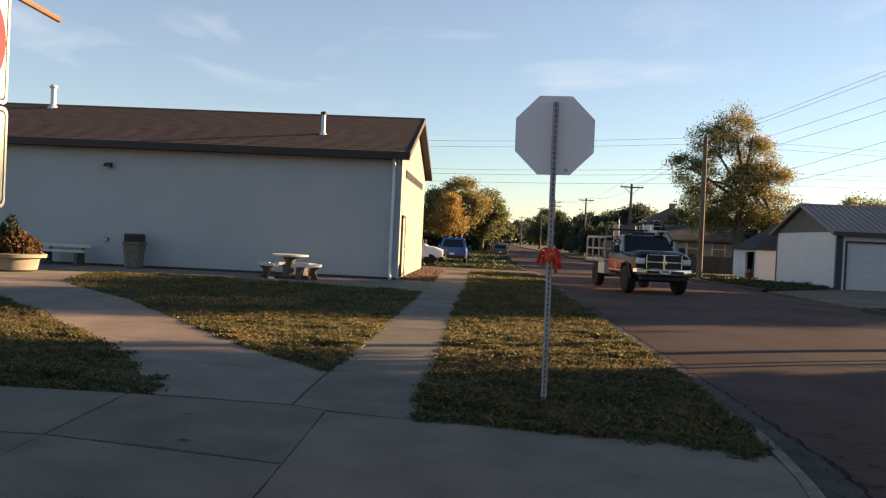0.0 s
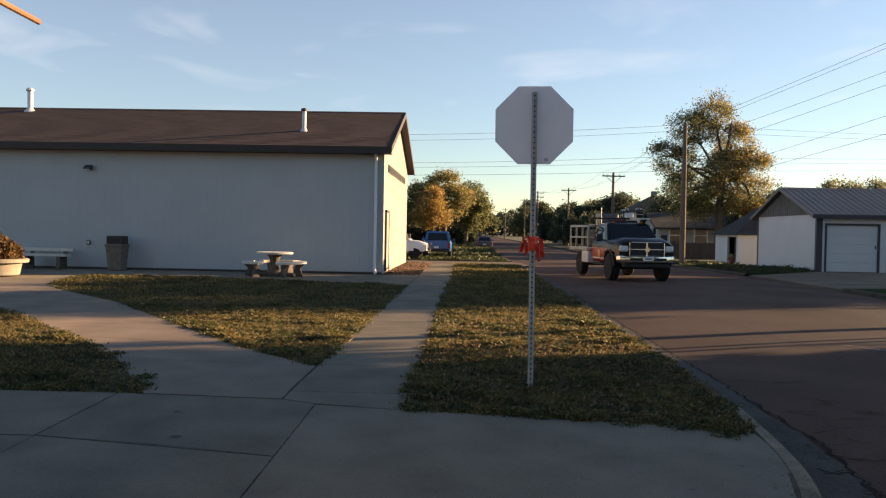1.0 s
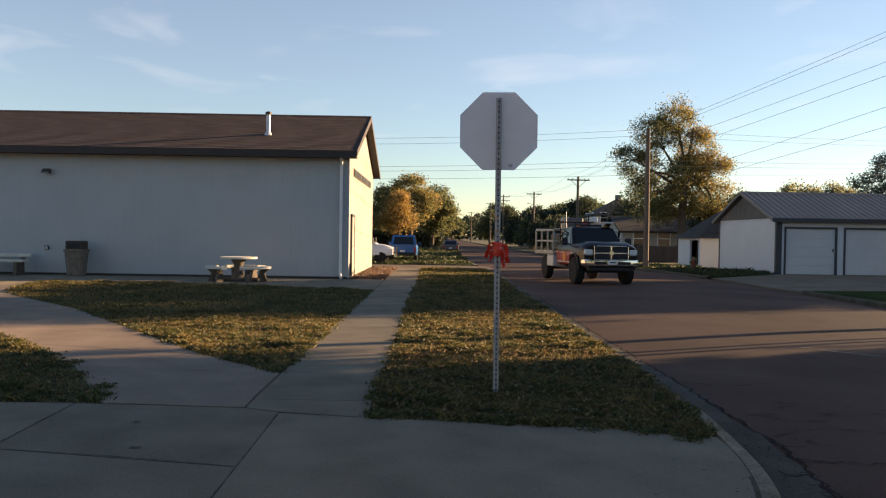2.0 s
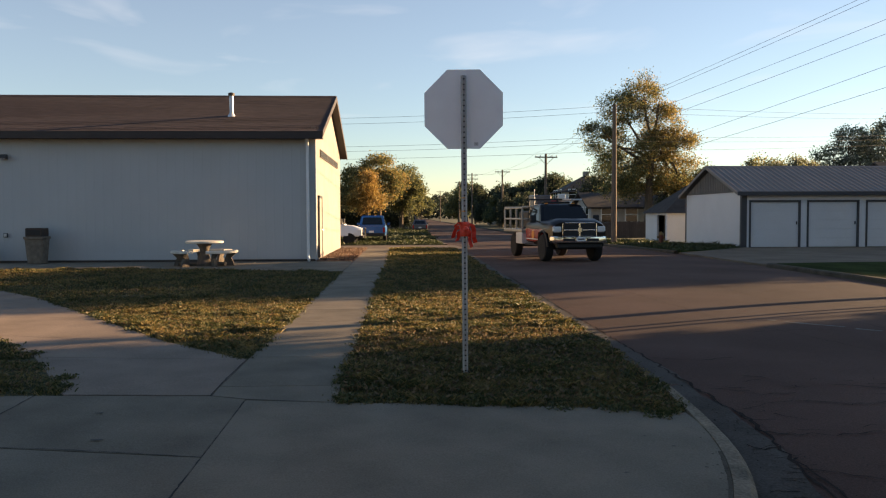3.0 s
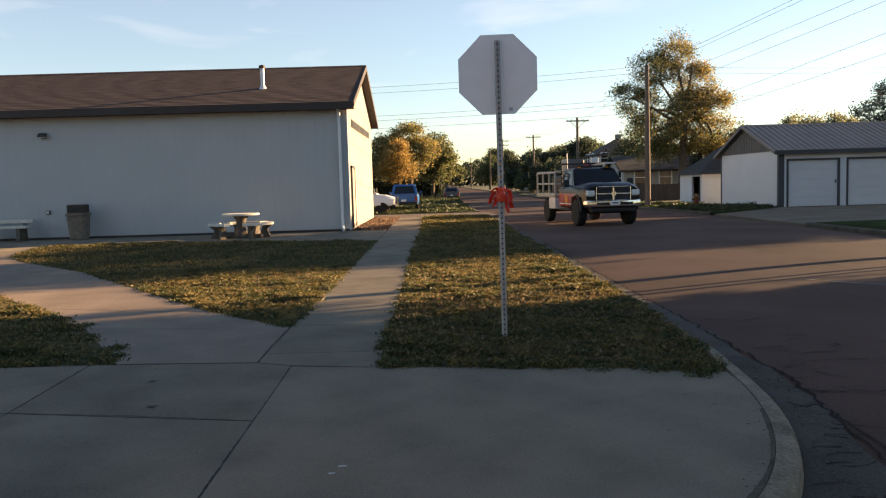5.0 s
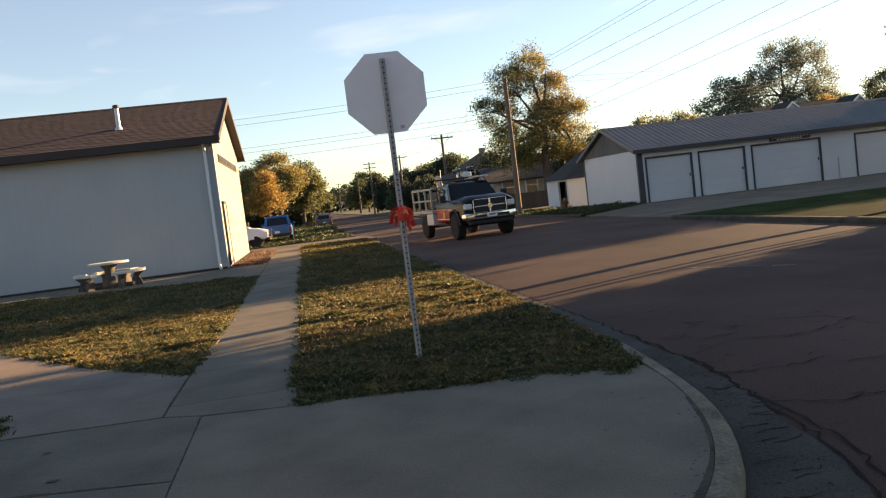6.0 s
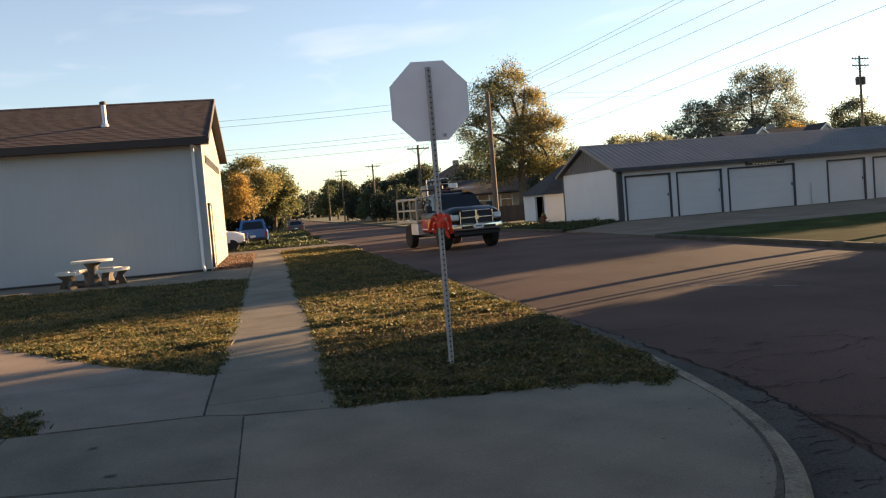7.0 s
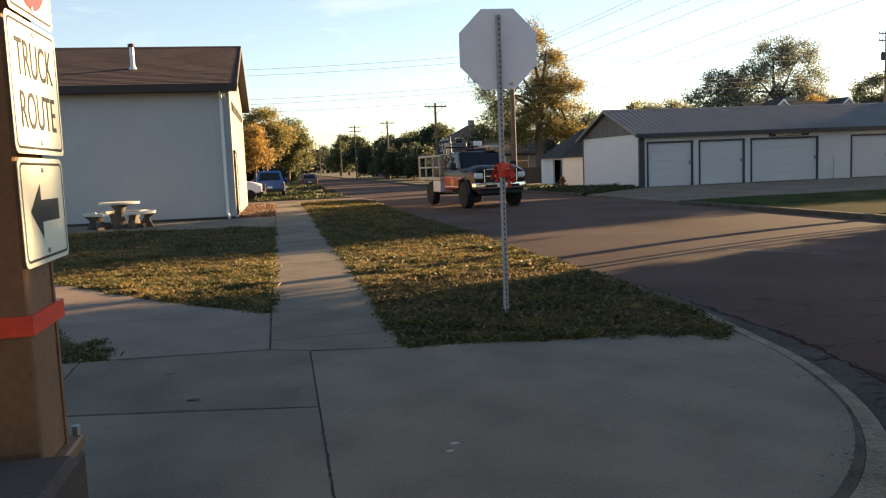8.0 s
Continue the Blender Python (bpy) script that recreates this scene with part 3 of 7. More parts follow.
part("gable", extrude([(GY0, GE), (GM, GR), (GY1, GE)], -0.02, axis="x", start=GX1), STEEL_ROOF, garage)
gs = (GR - GE) / (GM - GY0)
for side in (-1, 1):
    rf = bmesh.new()
    ye = GM + side * (GM - GY0 + 0.3)
    z_e = GR - gs * (GM - GY0 + 0.3)
    x = GX0 - 0.35
    while x < GX1 + 0.3:
        for a, b, h, h2 in ((x, x + 0.24, 0.0, 0.0), (x + 0.24, x + 0.25, 0.0, 0.035), (x + 0.25, x + 0.29, 0.035, 0.035), (x + 0.29, x + 0.30, 0.035, 0.0)):
            rf.faces.new([rf.verts.new(c) for c in ((a, ye, z_e + h + 0.05), (b, ye, z_e + h2 + 0.05), (b, GM, GR + h2 + 0.05), (a, GM, GR + h + 0.05))])
        x += 0.30
    bmesh.ops.remove_doubles(rf, verts=rf.verts, dist=0.0005)
    part("roof", rf, STEEL_ROOF, garage, "grey standing-rib steel roof")
    dk = bmesh.new()
    q = [(GX0 - 0.3, ye, z_e + 0.04), (GX1 + 0.3, ye, z_e + 0.04), (GX1 + 0.3, GM, GR + 0.04), (GX0 - 0.3, GM, GR + 0.04)]
    va, vb = [dk.verts.new(c) for c in q], [dk.verts.new((a, b, c - 0.1)) for a, b, c in q]
    for k in range(4):
        dk.faces.new((va[k], va[(k + 1) % 4], vb[(k + 1) % 4], vb[k]))
    dk.faces.new(va)
    dk.faces.new(vb)
    part("roof_deck", dk, TRIM_GREY, garage)
    part("rake_trim", extrude([(ye, z_e - 0.06), (ye, z_e + 0.09), (GM, GR + 0.09), (GM, GR - 0.06)], -0.03, axis="x", start=GX0 - 0.32), STEEL_ROOF, garage)
part("eave_trim", box(GX0 - 0.33, GX1 + 0.3, GY0 - 0.34, GY0 - 0.305, 2.47, 2.66), TRIM_GREY, garage, "dark grey eave trim")
part("ridge_cap", extrude([(GM - 0.2, GR), (GM, GR + 0.11), (GM + 0.2, GR)], GX1 - GX0 + 0.6, axis="x", start=GX0 - 0.32), STEEL_ROOF, garage)
# front wall with openings
DOORS = [(15.70, 18.2), (18.5, 21.05), (21.37, 25.25), (27.15, 29.5), (29.95, 32.4), (33.2, 37.0), (37.8, 41.3)]
DT = 2.26
fw = bmesh.new()
box(GX0, GX1, GY0, GY0 + 0.15, DT, GE, fw)
prev = GX0
for a, b in DOORS:
    box(prev, a, GY0, GY0 + 0.15, gb - 0.1, DT, fw)
    prev = b
box(prev, GX1, GY0, GY0 + 0.15, gb - 0.1, DT, fw)
part("front_wall", fw, SIDING_GAR, garage, "white steel front wall between the doors")
part("corner_post", box(GX0 - 0.03, GX0 + 0.24, GY0 - 0.02, GY0 + 0.03, gb - 0.05, GE), TRIM_GREY, garage, "dark grey corner trim")
part("corner_post", box(GX0 - 0.03, GX0 + 0.0, GY0 + 0.03, GY0 + 0.15, gb - 0.05, GE), TRIM_GREY, garage)
part("corner_post", box(GX0 - 0.03, GX0 + 0.0, GY1 - 0.1, GY1 + 0.02, gb - 0.05, GE), TRIM_GREY, garage)
for a, b in DOORS:
    d = part("garage_door", box(a + 0.09, b - 0.09, GY0 + 0.08, GY0 + 0.12, gb, DT - 0.09), SIDING_GAR, garage, "white sectional garage door")
    n = 5
    for k in range(n):
        z0, z1 = gb + (DT - 0.09 - gb) * k / n, gb + (DT - 0.09 - gb) * (k + 1) / n
        part("door_panel", box(a + 0.09, b - 0.09, GY0 + 0.05, GY0 + 0.078, z0 + 0.004, z1 - 0.004, bevel=0.004), SIDING_GAR, d)
    part("door_handle", box(b - 0.2, b - 0.15, GY0 + 0.02, GY0 + 0.05, 1.1, 1.25), SIGN_BLACK, d)
    for f in ((a, a + 0.09, gb - 0.02, DT), (b - 0.09, b, gb - 0.02, DT), (a + 0.09, b - 0.09, DT - 0.09, DT)):
        part("door_trim", box(f[0], f[1], GY0 - 0.025, GY0 + 0.08, f[2], f[3]), TRIM_GREY, garage)
LETTER_PALE = mat("pale_letter_paint", (0.85, 0.82, 0.70), 0.6, var=0.05, bump=0)
gsign = part("name_board", box(22.42, 24.66, GY0 - 0.05, GY0 - 0.004, 2.3, 2.52), TRIM_GREY, garage, "small dark board with pale lettering")
for k in range(12):
    part("letter_bar", box(22.52 + k * 0.175, 22.65 + k * 0.175, GY0 - 0.06, GY0 - 0.05, 2.42, 2.49), LETTER_PALE, gsign)
for k in range(8):
    part("letter_bar", box(22.80 + k * 0.18, 22.94 + k * 0.18, GY0 - 0.06, GY0 - 0.05, 2.33, 2.395), LETTER_PALE, gsign)
part("conduit", tube([(26.15, GY0 - 0.03, gb), (26.15, GY0 - 0.03, 1.15)], 0.022, 8), GALV, garage)

# lean-to shed behind the garage
SX0, SY0, SY1 = 15.75, 41.5, 45.8
shed = thing("garden_shed", pose(0, 0, 0), "small white shed with a grey roof and open doorway", "shed")
sb = bmesh.new()
box(SX0, 18.6, SY0, SY0 + 0.12, gb - 0.2, 1.72, sb)
box(SX0, SX0 + 0.12, SY0 + 0.12, SY0 + 0.3, gb - 0.2, 1.72, sb)
box(SX0, SX0 + 0.12, SY0 + 2.0, SY1, gb - 0.2, 1.72, sb)
box(SX0, SX0 + 0.12, SY0 + 0.3, SY0 + 2.0, 1.56, 1.72, sb)
box(SX0, 18.6, SY1, SY1 + 0.12, gb - 0.2, 1.72, sb)
box(18.38, 18.6, SY0 + 0.12, SY1, gb - 0.2, 1.72, sb)
part("wall", sb, SIDING_GAR, shed, "white board walls")
# near-black sheet stands in for the shade inside the open doorway
part("doorway_dark_sheet", box(SX0 + 0.9, SX0 + 1.0, SY0 + 0.14, SY1 - 0.02, gb, 1.66), DARK, shed)
part("prop", tube([(SX0 + 0.1, SY0 + 0.9, gb), (SX0 + 0.2, SY0 + 1.0, 1.56)], 0.03, 6), WOOD_POLE, shed)
srf = bmesh.new()
low = [srf.verts.new(v) for v in ((SX0 - 0.25, SY0 - 0.25, 1.68), (18.8, SY0 - 0.25, 1.68), (18.8, SY1 + 0.3, 1.68), (SX0 - 0.25, SY1 + 0.3, 1.68))]
high = [srf.verts.new(v) for v in ((SX0 + 2.3, (SY0 + SY1) / 2 + 0.3, 3.6), (18.8, (SY0 + SY1) / 2 + 0.3, 3.6))]
for q in ((low[0], low[1], high[1], high[0]), (low[1], low[2], high[1]), (low[2], low[3], high[0], high[1]), (low[3], low[0], high[0]), (low[3], low[2], low[1], low[0])):
    srf.faces.new(q)
part("roof", srf, ROOF_DARK, shed, "dark grey hipped shingle roof")

# worn asphalt edge, cracks and crumbs along the gutter
rngc = np.random.default_rng(8)


def crack(pts, w, seed):
    rng = np.random.default_rng(seed)
    bm = bmesh.new()
    prev = None
    for (xa, ya), (xb, yb) in zip(pts, pts[1:]):
        n = max(2, int(math.hypot(xb - xa, yb - ya) / 0.08))
        for k in range(n):
            s = k / n
            x, y = xa + (xb - xa) * s + rng.normal() * 0.018, ya + (yb - ya) * s + rng.normal() * 0.018
            d = Vector((yb - ya, xa - xb)).normalized() * w * rng.uniform(0.3, 1.3)
            z = rz(max(x, 1.9), y) + 0.013
            a, b = bm.verts.new((x - d.x, y - d.y, z)), bm.verts.new((x + d.x, y + d.y, z))
            if prev:
                bm.faces.new((prev[0], prev[1], b, a))
            prev = (a, b)
    return bm


cracks = thing("road_cracks", pose(0, 0, 0), "dark irregular cracks and broken edges in the asphalt", "cracks", kind="stuff")
edge = [corner(a, gutter_width(a) + 0.02) for a in ARC_STEPS[:21]]
part("crack", crack([(KX + 0.46, 14), (KX + 0.44, 6), (KX + 0.45, 0)] + edge[1:], 0.016, 1), PATCH, cracks)
# short cracks across the gutter, and a crumbled second edge beyond it
rngx = np.random.default_rng(14)
for k in range(22):
    px, py = corner(rngx.uniform(-0.7, -0.1), rngx.uniform(0.36, 0.6))
    d = rngx.uniform(0.06, 0.2)
    part("crack", crack([(px - d, py + rngx.normal(0, 0.02)), (px, py), (px + d * 0.6, py + rngx.normal(0, 0.02))], rngx.uniform(0.003, 0.007), 60 + k), PATCH, cracks)
for k in range(26):
    px, py = rngx.uniform(2.5, 4.2), rngx.uniform(-2.6, 0.4)
    d = rngx.uniform(0.04, 0.16)
    part("crack", crack([(px - d, py + rngx.normal(0, 0.03)), (px, py), (px + d, py + rngx.normal(0, 0.03))], rngx.uniform(0.004, 0.009), 90 + k), PATCH, cracks)
part("crack", crack([corner(a, gutter_width(a) + 0.1 + 0.05 * math.sin(9 * a)) for a in np.linspace(-0.25, -0.8, 8)], 0.012, 2), PATCH, cracks)
for i, pts in enumerate(([(2.3, -1.0), (2.9, -0.7), (3.6, -0.9), (4.4, -0.6)], [(2.25, -1.6), (2.8, -1.75), (3.3, -1.65)], [(2.4, -0.2), (2.75, -0.5), (3.2, -0.45)], [(2.1, -2.4), (2.7, -2.7), (3.5, -2.6), (4.6, -2.9)], [(2.0, -1.9), (2.1, -2.0), (2.35, -1.95)], [(1.95, -2.6), (2.3, -2.65)], [(2.2, -1.25), (2.6, -1.3)], [(3.4, 12), (4.2, 9), (4.4, 5), (5.2, 1), (5.6, -3)], [(6.4, 20), (6.6, 12), (6.3, 4), (6.7, -4)], [(2.4, 3.0), (5.0, 3.3), (8.5, 3.0), (11, 3.4)], [(2.4, 10.6), (6.0, 10.9), (11, 10.5)], [(1.4, -3.9), (1.8, -4.3), (2.5, -4.4)], [(2.9, 0.3), (3.2, 0.1)], [(2.6, -1.1), (2.85, -1.4)], [(3.6, -0.2), (4.1, -0.4), (4.3, -1.1)], [(2.35, 1.4), (2.8, 1.2), (3.3, 1.35)], [(3.3, -1.9), (3.9, -2.0), (4.4, -1.7)])):
    part("crack", crack(pts, 0.009 if i < 7 or i > 11 else 0.006, 20 + i), PATCH, cracks)
crumbs = bmesh.new()
for k in range(230):
    x, y = corner(rngc.uniform(-1.3, 0.0), 0.2 + abs(rngc.normal(0, 0.35))) if k % 3 else (KX + 0.25 + abs(rngc.normal(0, 0.25)), rngc.uniform(-1.5, 9))
    s = rngc.uniform(0.003, 0.009)
    own = bmesh.new()
    bmesh.ops.create_icosphere(own, subdivisions=1, radius=s, matrix=Matrix.Translation((x, y, rz(max(x, 1.9), y) + s * 0.7 + 0.008)) @ Matrix.Diagonal((1, 1, 0.6, 1)))
    merge(crumbs, own)
tagged(part("gravel_crumbs", crumbs, GUTTER), "loose gravel crumbs along the gutter", "gravel", kind="stuff")
marks = thing("paint_marks", pose(0, 0, 0), "worn pale paint marks on the asphalt", "road marking", kind="stuff")
PAINT = mat("worn_road_paint", (0.2, 0.185, 0.165), 0.9, var=0.5, fine=30, coarse=4, bump=0.2)
for xa, ya, xb, yb in ((5.25, 4.15, 5.85, 3.55), (5.9, 3.35, 6.15, 3.1), (5.08, 4.4, 5.2, 4.36), (9.0, 12.0, 9.5, 12.4)):
    bm = bmesh.new()
    prev = None
    for k in range(9):
        s = k / 8
        x, y = xa + (xb - xa) * s, ya + (yb - ya) * s
        w = 0.018 + 0.02 * rngc.random()
        a, b = bm.verts.new((x - w, y - w, rz(x, y) + 0.006)), bm.verts.new((x + w, y + w, rz(x, y) + 0.006))
        if prev:
            bm.faces.new((prev[0], prev[1], b, a))
        prev = (a, b)
    part("mark", bm, PAINT, marks)

# dirt washed up inside the kerb, over the edge of the corner pad
dirt = bmesh.new()
prev = None
for k, a in enumerate(np.linspace(-0.3, -1.5, 110)):
    wd = 0.02 + 0.05 * min(1, max(0, -a - 0.55) / 0.5) + 0.012 * abs(math.sin(7 * a + 1)) + 0.008 * rngc.random()
    c0, c1 = corner(a, -0.005), corner(a, -wd)
    q = (dirt.verts.new((c0[0], c0[1], gz(*c0) + 0.0064)), dirt.verts.new((c1[0], c1[1], gz(*c1) + 0.0055)))
    if prev:
        dirt.faces.new((prev[0], prev[1], q[1], q[0]))
    prev = q
for k in range(60):          # loose specks of the same dirt
    px, py = corner(rngc.uniform(-1.1, -0.2), -abs(rngc.normal(0.05, 0.05)) - 0.02)
    r = rngc.uniform(0.004, 0.014)
    dirt.faces.new([dirt.verts.new((px + r * rngc.uniform(0.6, 1.3) * math.cos(b), py + r * rngc.uniform(0.6, 1.3) * math.sin(b), gz(px, py) + 0.0075)) for b in np.linspace(0, 2 * math.pi, 7, endpoint=False)])
tagged(part("kerb_dirt", dirt, KERB_DIRT), "dark dirt washed up along the kerb", "dirt", kind="stuff")


def words(text, size, material, m, parent, name="lettering", depth=0.001):
    cu = bpy.data.curves.new(name, "FONT")
    cu.body, cu.size, cu.extrude, cu.align_x, cu.align_y = text, size, depth, "CENTER", "CENTER"
    tmp = bpy.data.objects.new(name, cu)
    scene.collection.objects.link(tmp)
    me = bpy.data.meshes.new_from_object(tmp.evaluated_get(bpy.context.evaluated_depsgraph_get()))
    bpy.data.objects.remove(tmp)
    me.materials.clear()
    me.materials.append(material)
    ob = new(name, me)
    ob.parent = parent
    ob.matrix_local = m
    return ob


# ---- stop sign seen from behind ----
stop = thing("stop_sign", pose(0, 0, -0.0, 2.0, -0.4, 0), "bare aluminium back of a stop sign on a steel post", "road sign")
OC = 2.61
octo = [(0.381 / math.cos(math.pi / 8) * math.sin(math.pi / 8 + k * math.pi / 4), 0.381 / math.cos(math.pi / 8) * math.cos(math.pi / 8 + k * math.pi / 4)) for k in range(8)]
plate = part("plate", extrude([(a, OC + z) for a, z in octo], 0.003, start=0.03), SIGN_BACK, stop, "octagonal aluminium plate")
plate.rotation_euler = (0, 0, radians(-3))
face = part("red_face", extrude([(a * 0.985, OC + z * 0.985) for a, z in octo], 0.002, start=0.034), SIGN_RED, plate)
words("12", 0.022, TRIM_GREY, Matrix.Translation((0.12, 0.0285, OC - 0.335)) @ pose(0, 0, 0, 90, 0, 0), plate)
part("sticker", box(0.10, 0.14, 0.0292, 0.0298, OC - 0.352, OC - 0.318), ALU, plate)
post_bm = bmesh.new()
# an open channel with a perforated web
prof = [(-0.038, 0.004), (-0.026, -0.002), (-0.016, -0.024), (0.016, -0.024), (0.026, -0.002), (0.038, 0.004), (0.026, 0.006), (0.014, -0.019), (-0.014, -0.019), (-0.026, 0.006)]
prof = [(a * 0.74, b) for a, b in prof]
lo = [post_bm.verts.new((a, b, -0.4)) for a, b in prof]
hi = [post_bm.verts.new((a, b, 2.93)) for a, b in prof]
for k in range(10):
    post_bm.faces.new((lo[k], lo[(k + 1) % 10], hi[(k + 1) % 10], hi[k]))
post_bm.faces.new(hi)
part("post", post_bm, POST_STEEL, stop, "galvanised steel channel post")
hb = bmesh.new()
hb.faces.new([hb.verts.new((0.0085 * math.cos(a), -0.0252, 0.0085 * math.sin(a))) for a in np.linspace(0, 2 * math.pi, 8, endpoint=False)])
hole_mesh = mesh_of("punched_hole", hb, DARK)
z = 0.05
while z < 2.9:
    ho = new("punched_hole", hole_mesh)
    ho.parent = stop
    ho.location = (0, 0, z)
    z += 0.0508
for zz in (OC + 0.25, OC - 0.25):
    part("bolt", lathe([(0.014, -0.034), (0.014, -0.026)], 6, axis="y", at=(0, 0, zz)), GALV, stop)
rib_z = 1.45
part("ribbon_wrap", lathe([(0.045, -0.07), (0.05, -0.04), (0.047, 0.0), (0.05, 0.05), (0.044, 0.07)], 10, at=(0, -0.01, rib_z)), TAPE, stop, "red plastic ribbon wound round the post")


def ribbon(pts, w):
    bm = bmesh.new()
    prev = None
    for p in pts:
        a, b = bm.verts.new((p[0] - w / 2, p[1], p[2])), bm.verts.new((p[0] + w / 2, p[1] + 0.012, p[2] + 0.01))
        if prev:
            bm.faces.new((prev[0], prev[1], b, a))
        prev = (a, b)
    bmesh.ops.solidify(bm, geom=bm.faces[:], thickness=0.002)
    return bm


part("ribbon_tail", ribbon([(0.03, -0.03, rib_z + 0.05), (0.075, -0.05, rib_z + 0.03), (0.09, -0.04, rib_z - 0.03), (0.085, -0.06, rib_z - 0.085), (0.105, -0.03, rib_z - 0.14)], 0.042), TAPE, stop)
part("ribbon_tail", ribbon([(-0.02, -0.03, rib_z + 0.04), (-0.07, -0.05, rib_z + 0.03), (-0.10, -0.05, rib_z - 0.03), (-0.115, -0.04, rib_z - 0.09)], 0.04), TAPE, stop)
part("ribbon_tail", ribbon([(0.02, -0.04, rib_z + 0.02), (0.05, -0.06, rib_z - 0.04), (0.045, -0.05, rib_z - 0.11), (0.065, -0.06, rib_z - 0.18)], 0.03), TAPE, stop)
part("ribbon_tail", ribbon([(-0.03, -0.04, rib_z - 0.01), (-0.065, -0.055, rib_z - 0.03), (-0.06, -0.045, rib_z - 0.085), (-0.08, -0.06, rib_z - 0.12)], 0.035), TAPE, stop)
part("ribbon_loop", ribbon([(-0.02, -0.035, rib_z + 0.03), (-0.06, -0.07, rib_z + 0.065), (-0.095, -0.06, rib_z + 0.03), (-0.06, -0.05, rib_z - 0.005), (-0.02, -0.04, rib_z)], 0.03), TAPE, stop)
part("knot", lathe([(0.0, -0.03), (0.025, -0.02), (0.03, 0.0), (0.02, 0.025), (0.0, 0.03)], 8, at=(0.01, -0.05, rib_z)), TAPE, stop)
for zz in (1.62, 1.75):
    part("tape_scrap", box(-0.026, 0.004, -0.029, 0.0, zz, zz + 0.008), ORANGE_LENS, stop)

# ---- truck-route signs on a brown steel column ----
SXP = -3.065
route = thing("route_sign_column", pose(0, 0, 0), "brown steel column with white truck route plates and red tape", "sign post")
# broad column with a flange along its street edge
col = bmesh.new()
box(SXP - 0.26, SXP - 0.045, -4.53, -4.2, 0.42, 3.4, col, 0.008)
box(SXP - 0.26, SXP - 0.055, -4.2, -4.11, 0.42, 3.4, col, 0.006)
part("column", col, RUST_STEEL, route, "brown painted steel column")
part("flange", box(SXP - 0.12, SXP - 0.038, -4.21, -4.19, 0.42, 3.4), RUST_STEEL, route)
foot = bmesh.new()
gzz = gz(SXP, -4.3)
box(SXP - 0.6, SXP + 0.10, -5.05, -4.58, gzz - 0.05, 0.5, foot, 0.03)
box(SXP - 0.32, SXP + 0.0, -4.577, -4.08, gzz - 0.05, 0.36, foot, 0.02)
part("base_block", foot, mat("brown_base", (0.07, 0.045, 0.035), 0.8, var=0.25, fine=40, coarse=4, bump=0.4), route, "dark brown base block")
part("base_plate", box(SXP - 0.30, SXP - 0.0, -4.57, -4.07, 0.362, 0.42, bevel=0.01), RUST_STEEL, route)
for yy in (-4.55, -4.09):
    part("anchor_bolt", lathe([(0.02, 0.42), (0.02, 0.46), (0.0, 0.465)], 6, at=(SXP - 0.03, yy, 0)), GALV, route)
part("red_tape", box(SXP - 0.268, SXP - 0.03, -4.54, -4.1, 0.945, 1.02), TAPE, route, "band of red tape")


def rounded(w, h, r, n=4):
    pts = []
    for cx, cy, a0 in ((w / 2 - r, h / 2 - r, 0), (-w / 2 + r, h / 2 - r, 90), (-w / 2 + r, -h / 2 + r, 180), (w / 2 - r, -h / 2 + r, 270)):
        for k in range(n + 1):
            a = radians(a0 + 90 * k / n)
            pts.append((cx + r * math.cos(a), cy + r * math.sin(a)))
    return pts


def plate_sign(yc, zc, w, h, lab):
    p = part("plate", extrude([(yc + a, zc + b) for a, b in rounded(w, h, 0.035)], 0.003, axis="x", start=SXP - 0.003), SIGN_WHITE, route, lab)
    ring = bmesh.new()
    o = [ring.verts.new((SXP + 0.0012, yc + a, zc + b)) for a, b in rounded(w - 0.035, h - 0.035, 0.028)]
    i = [ring.verts.new((SXP + 0.0012, yc + a, zc + b)) for a, b in rounded(w - 0.055, h - 0.055, 0.022)]
    for k in range(len(o)):
        ring.faces.new((o[k], o[(k + 1) % len(o)], i[(k + 1) % len(o)], i[k]))
    part("border", ring, SIGN_BLACK, p)
    for s in (-1, 1):
        part("bolt", lathe([(0.011, 0.0), (0.011, 0.006), (0.0, 0.008)], 6, axis="x", at=(SXP, yc, zc + s * (h / 2 - 0.045))), GALV, p)
    return p


FACE_X = Matrix(((0, 0, 1, 0), (1, 0, 0, 0), (0, 1, 0, 0), (0, 0, 0, 1)))
tp = plate_sign(-4.33, 1.868, 0.64, 0.50, "white plate lettered truck route")
for txt, zc in (("TRUCK", 1.962), ("ROUTE", 1.772)):
    words(txt, 0.195, SIGN_BLACK, Matrix.Translation((SXP + 0.0015, -4.33, zc)) @ FACE_X @ Matrix.Diagonal((0.74, 1, 1, 1)), tp)
ap = plate_sign(-4.36, 1.403, 0.59, 0.40, "white plate with a black arrow")
arrow = [(-0.19, 0), (-0.05, 0.105), (-0.05, 0.042), (0.19, 0.042), (0.19, -0.042), (-0.05, -0.042), (-0.05, -0.105)]
ab = bmesh.new()
av = [ab.verts.new((SXP + 0.0014, -4.36 + a, 1.403 + b)) for a, b in arrow]
ab.faces.new(av)
part("arrow", ab, SIGN_BLACK, ap)
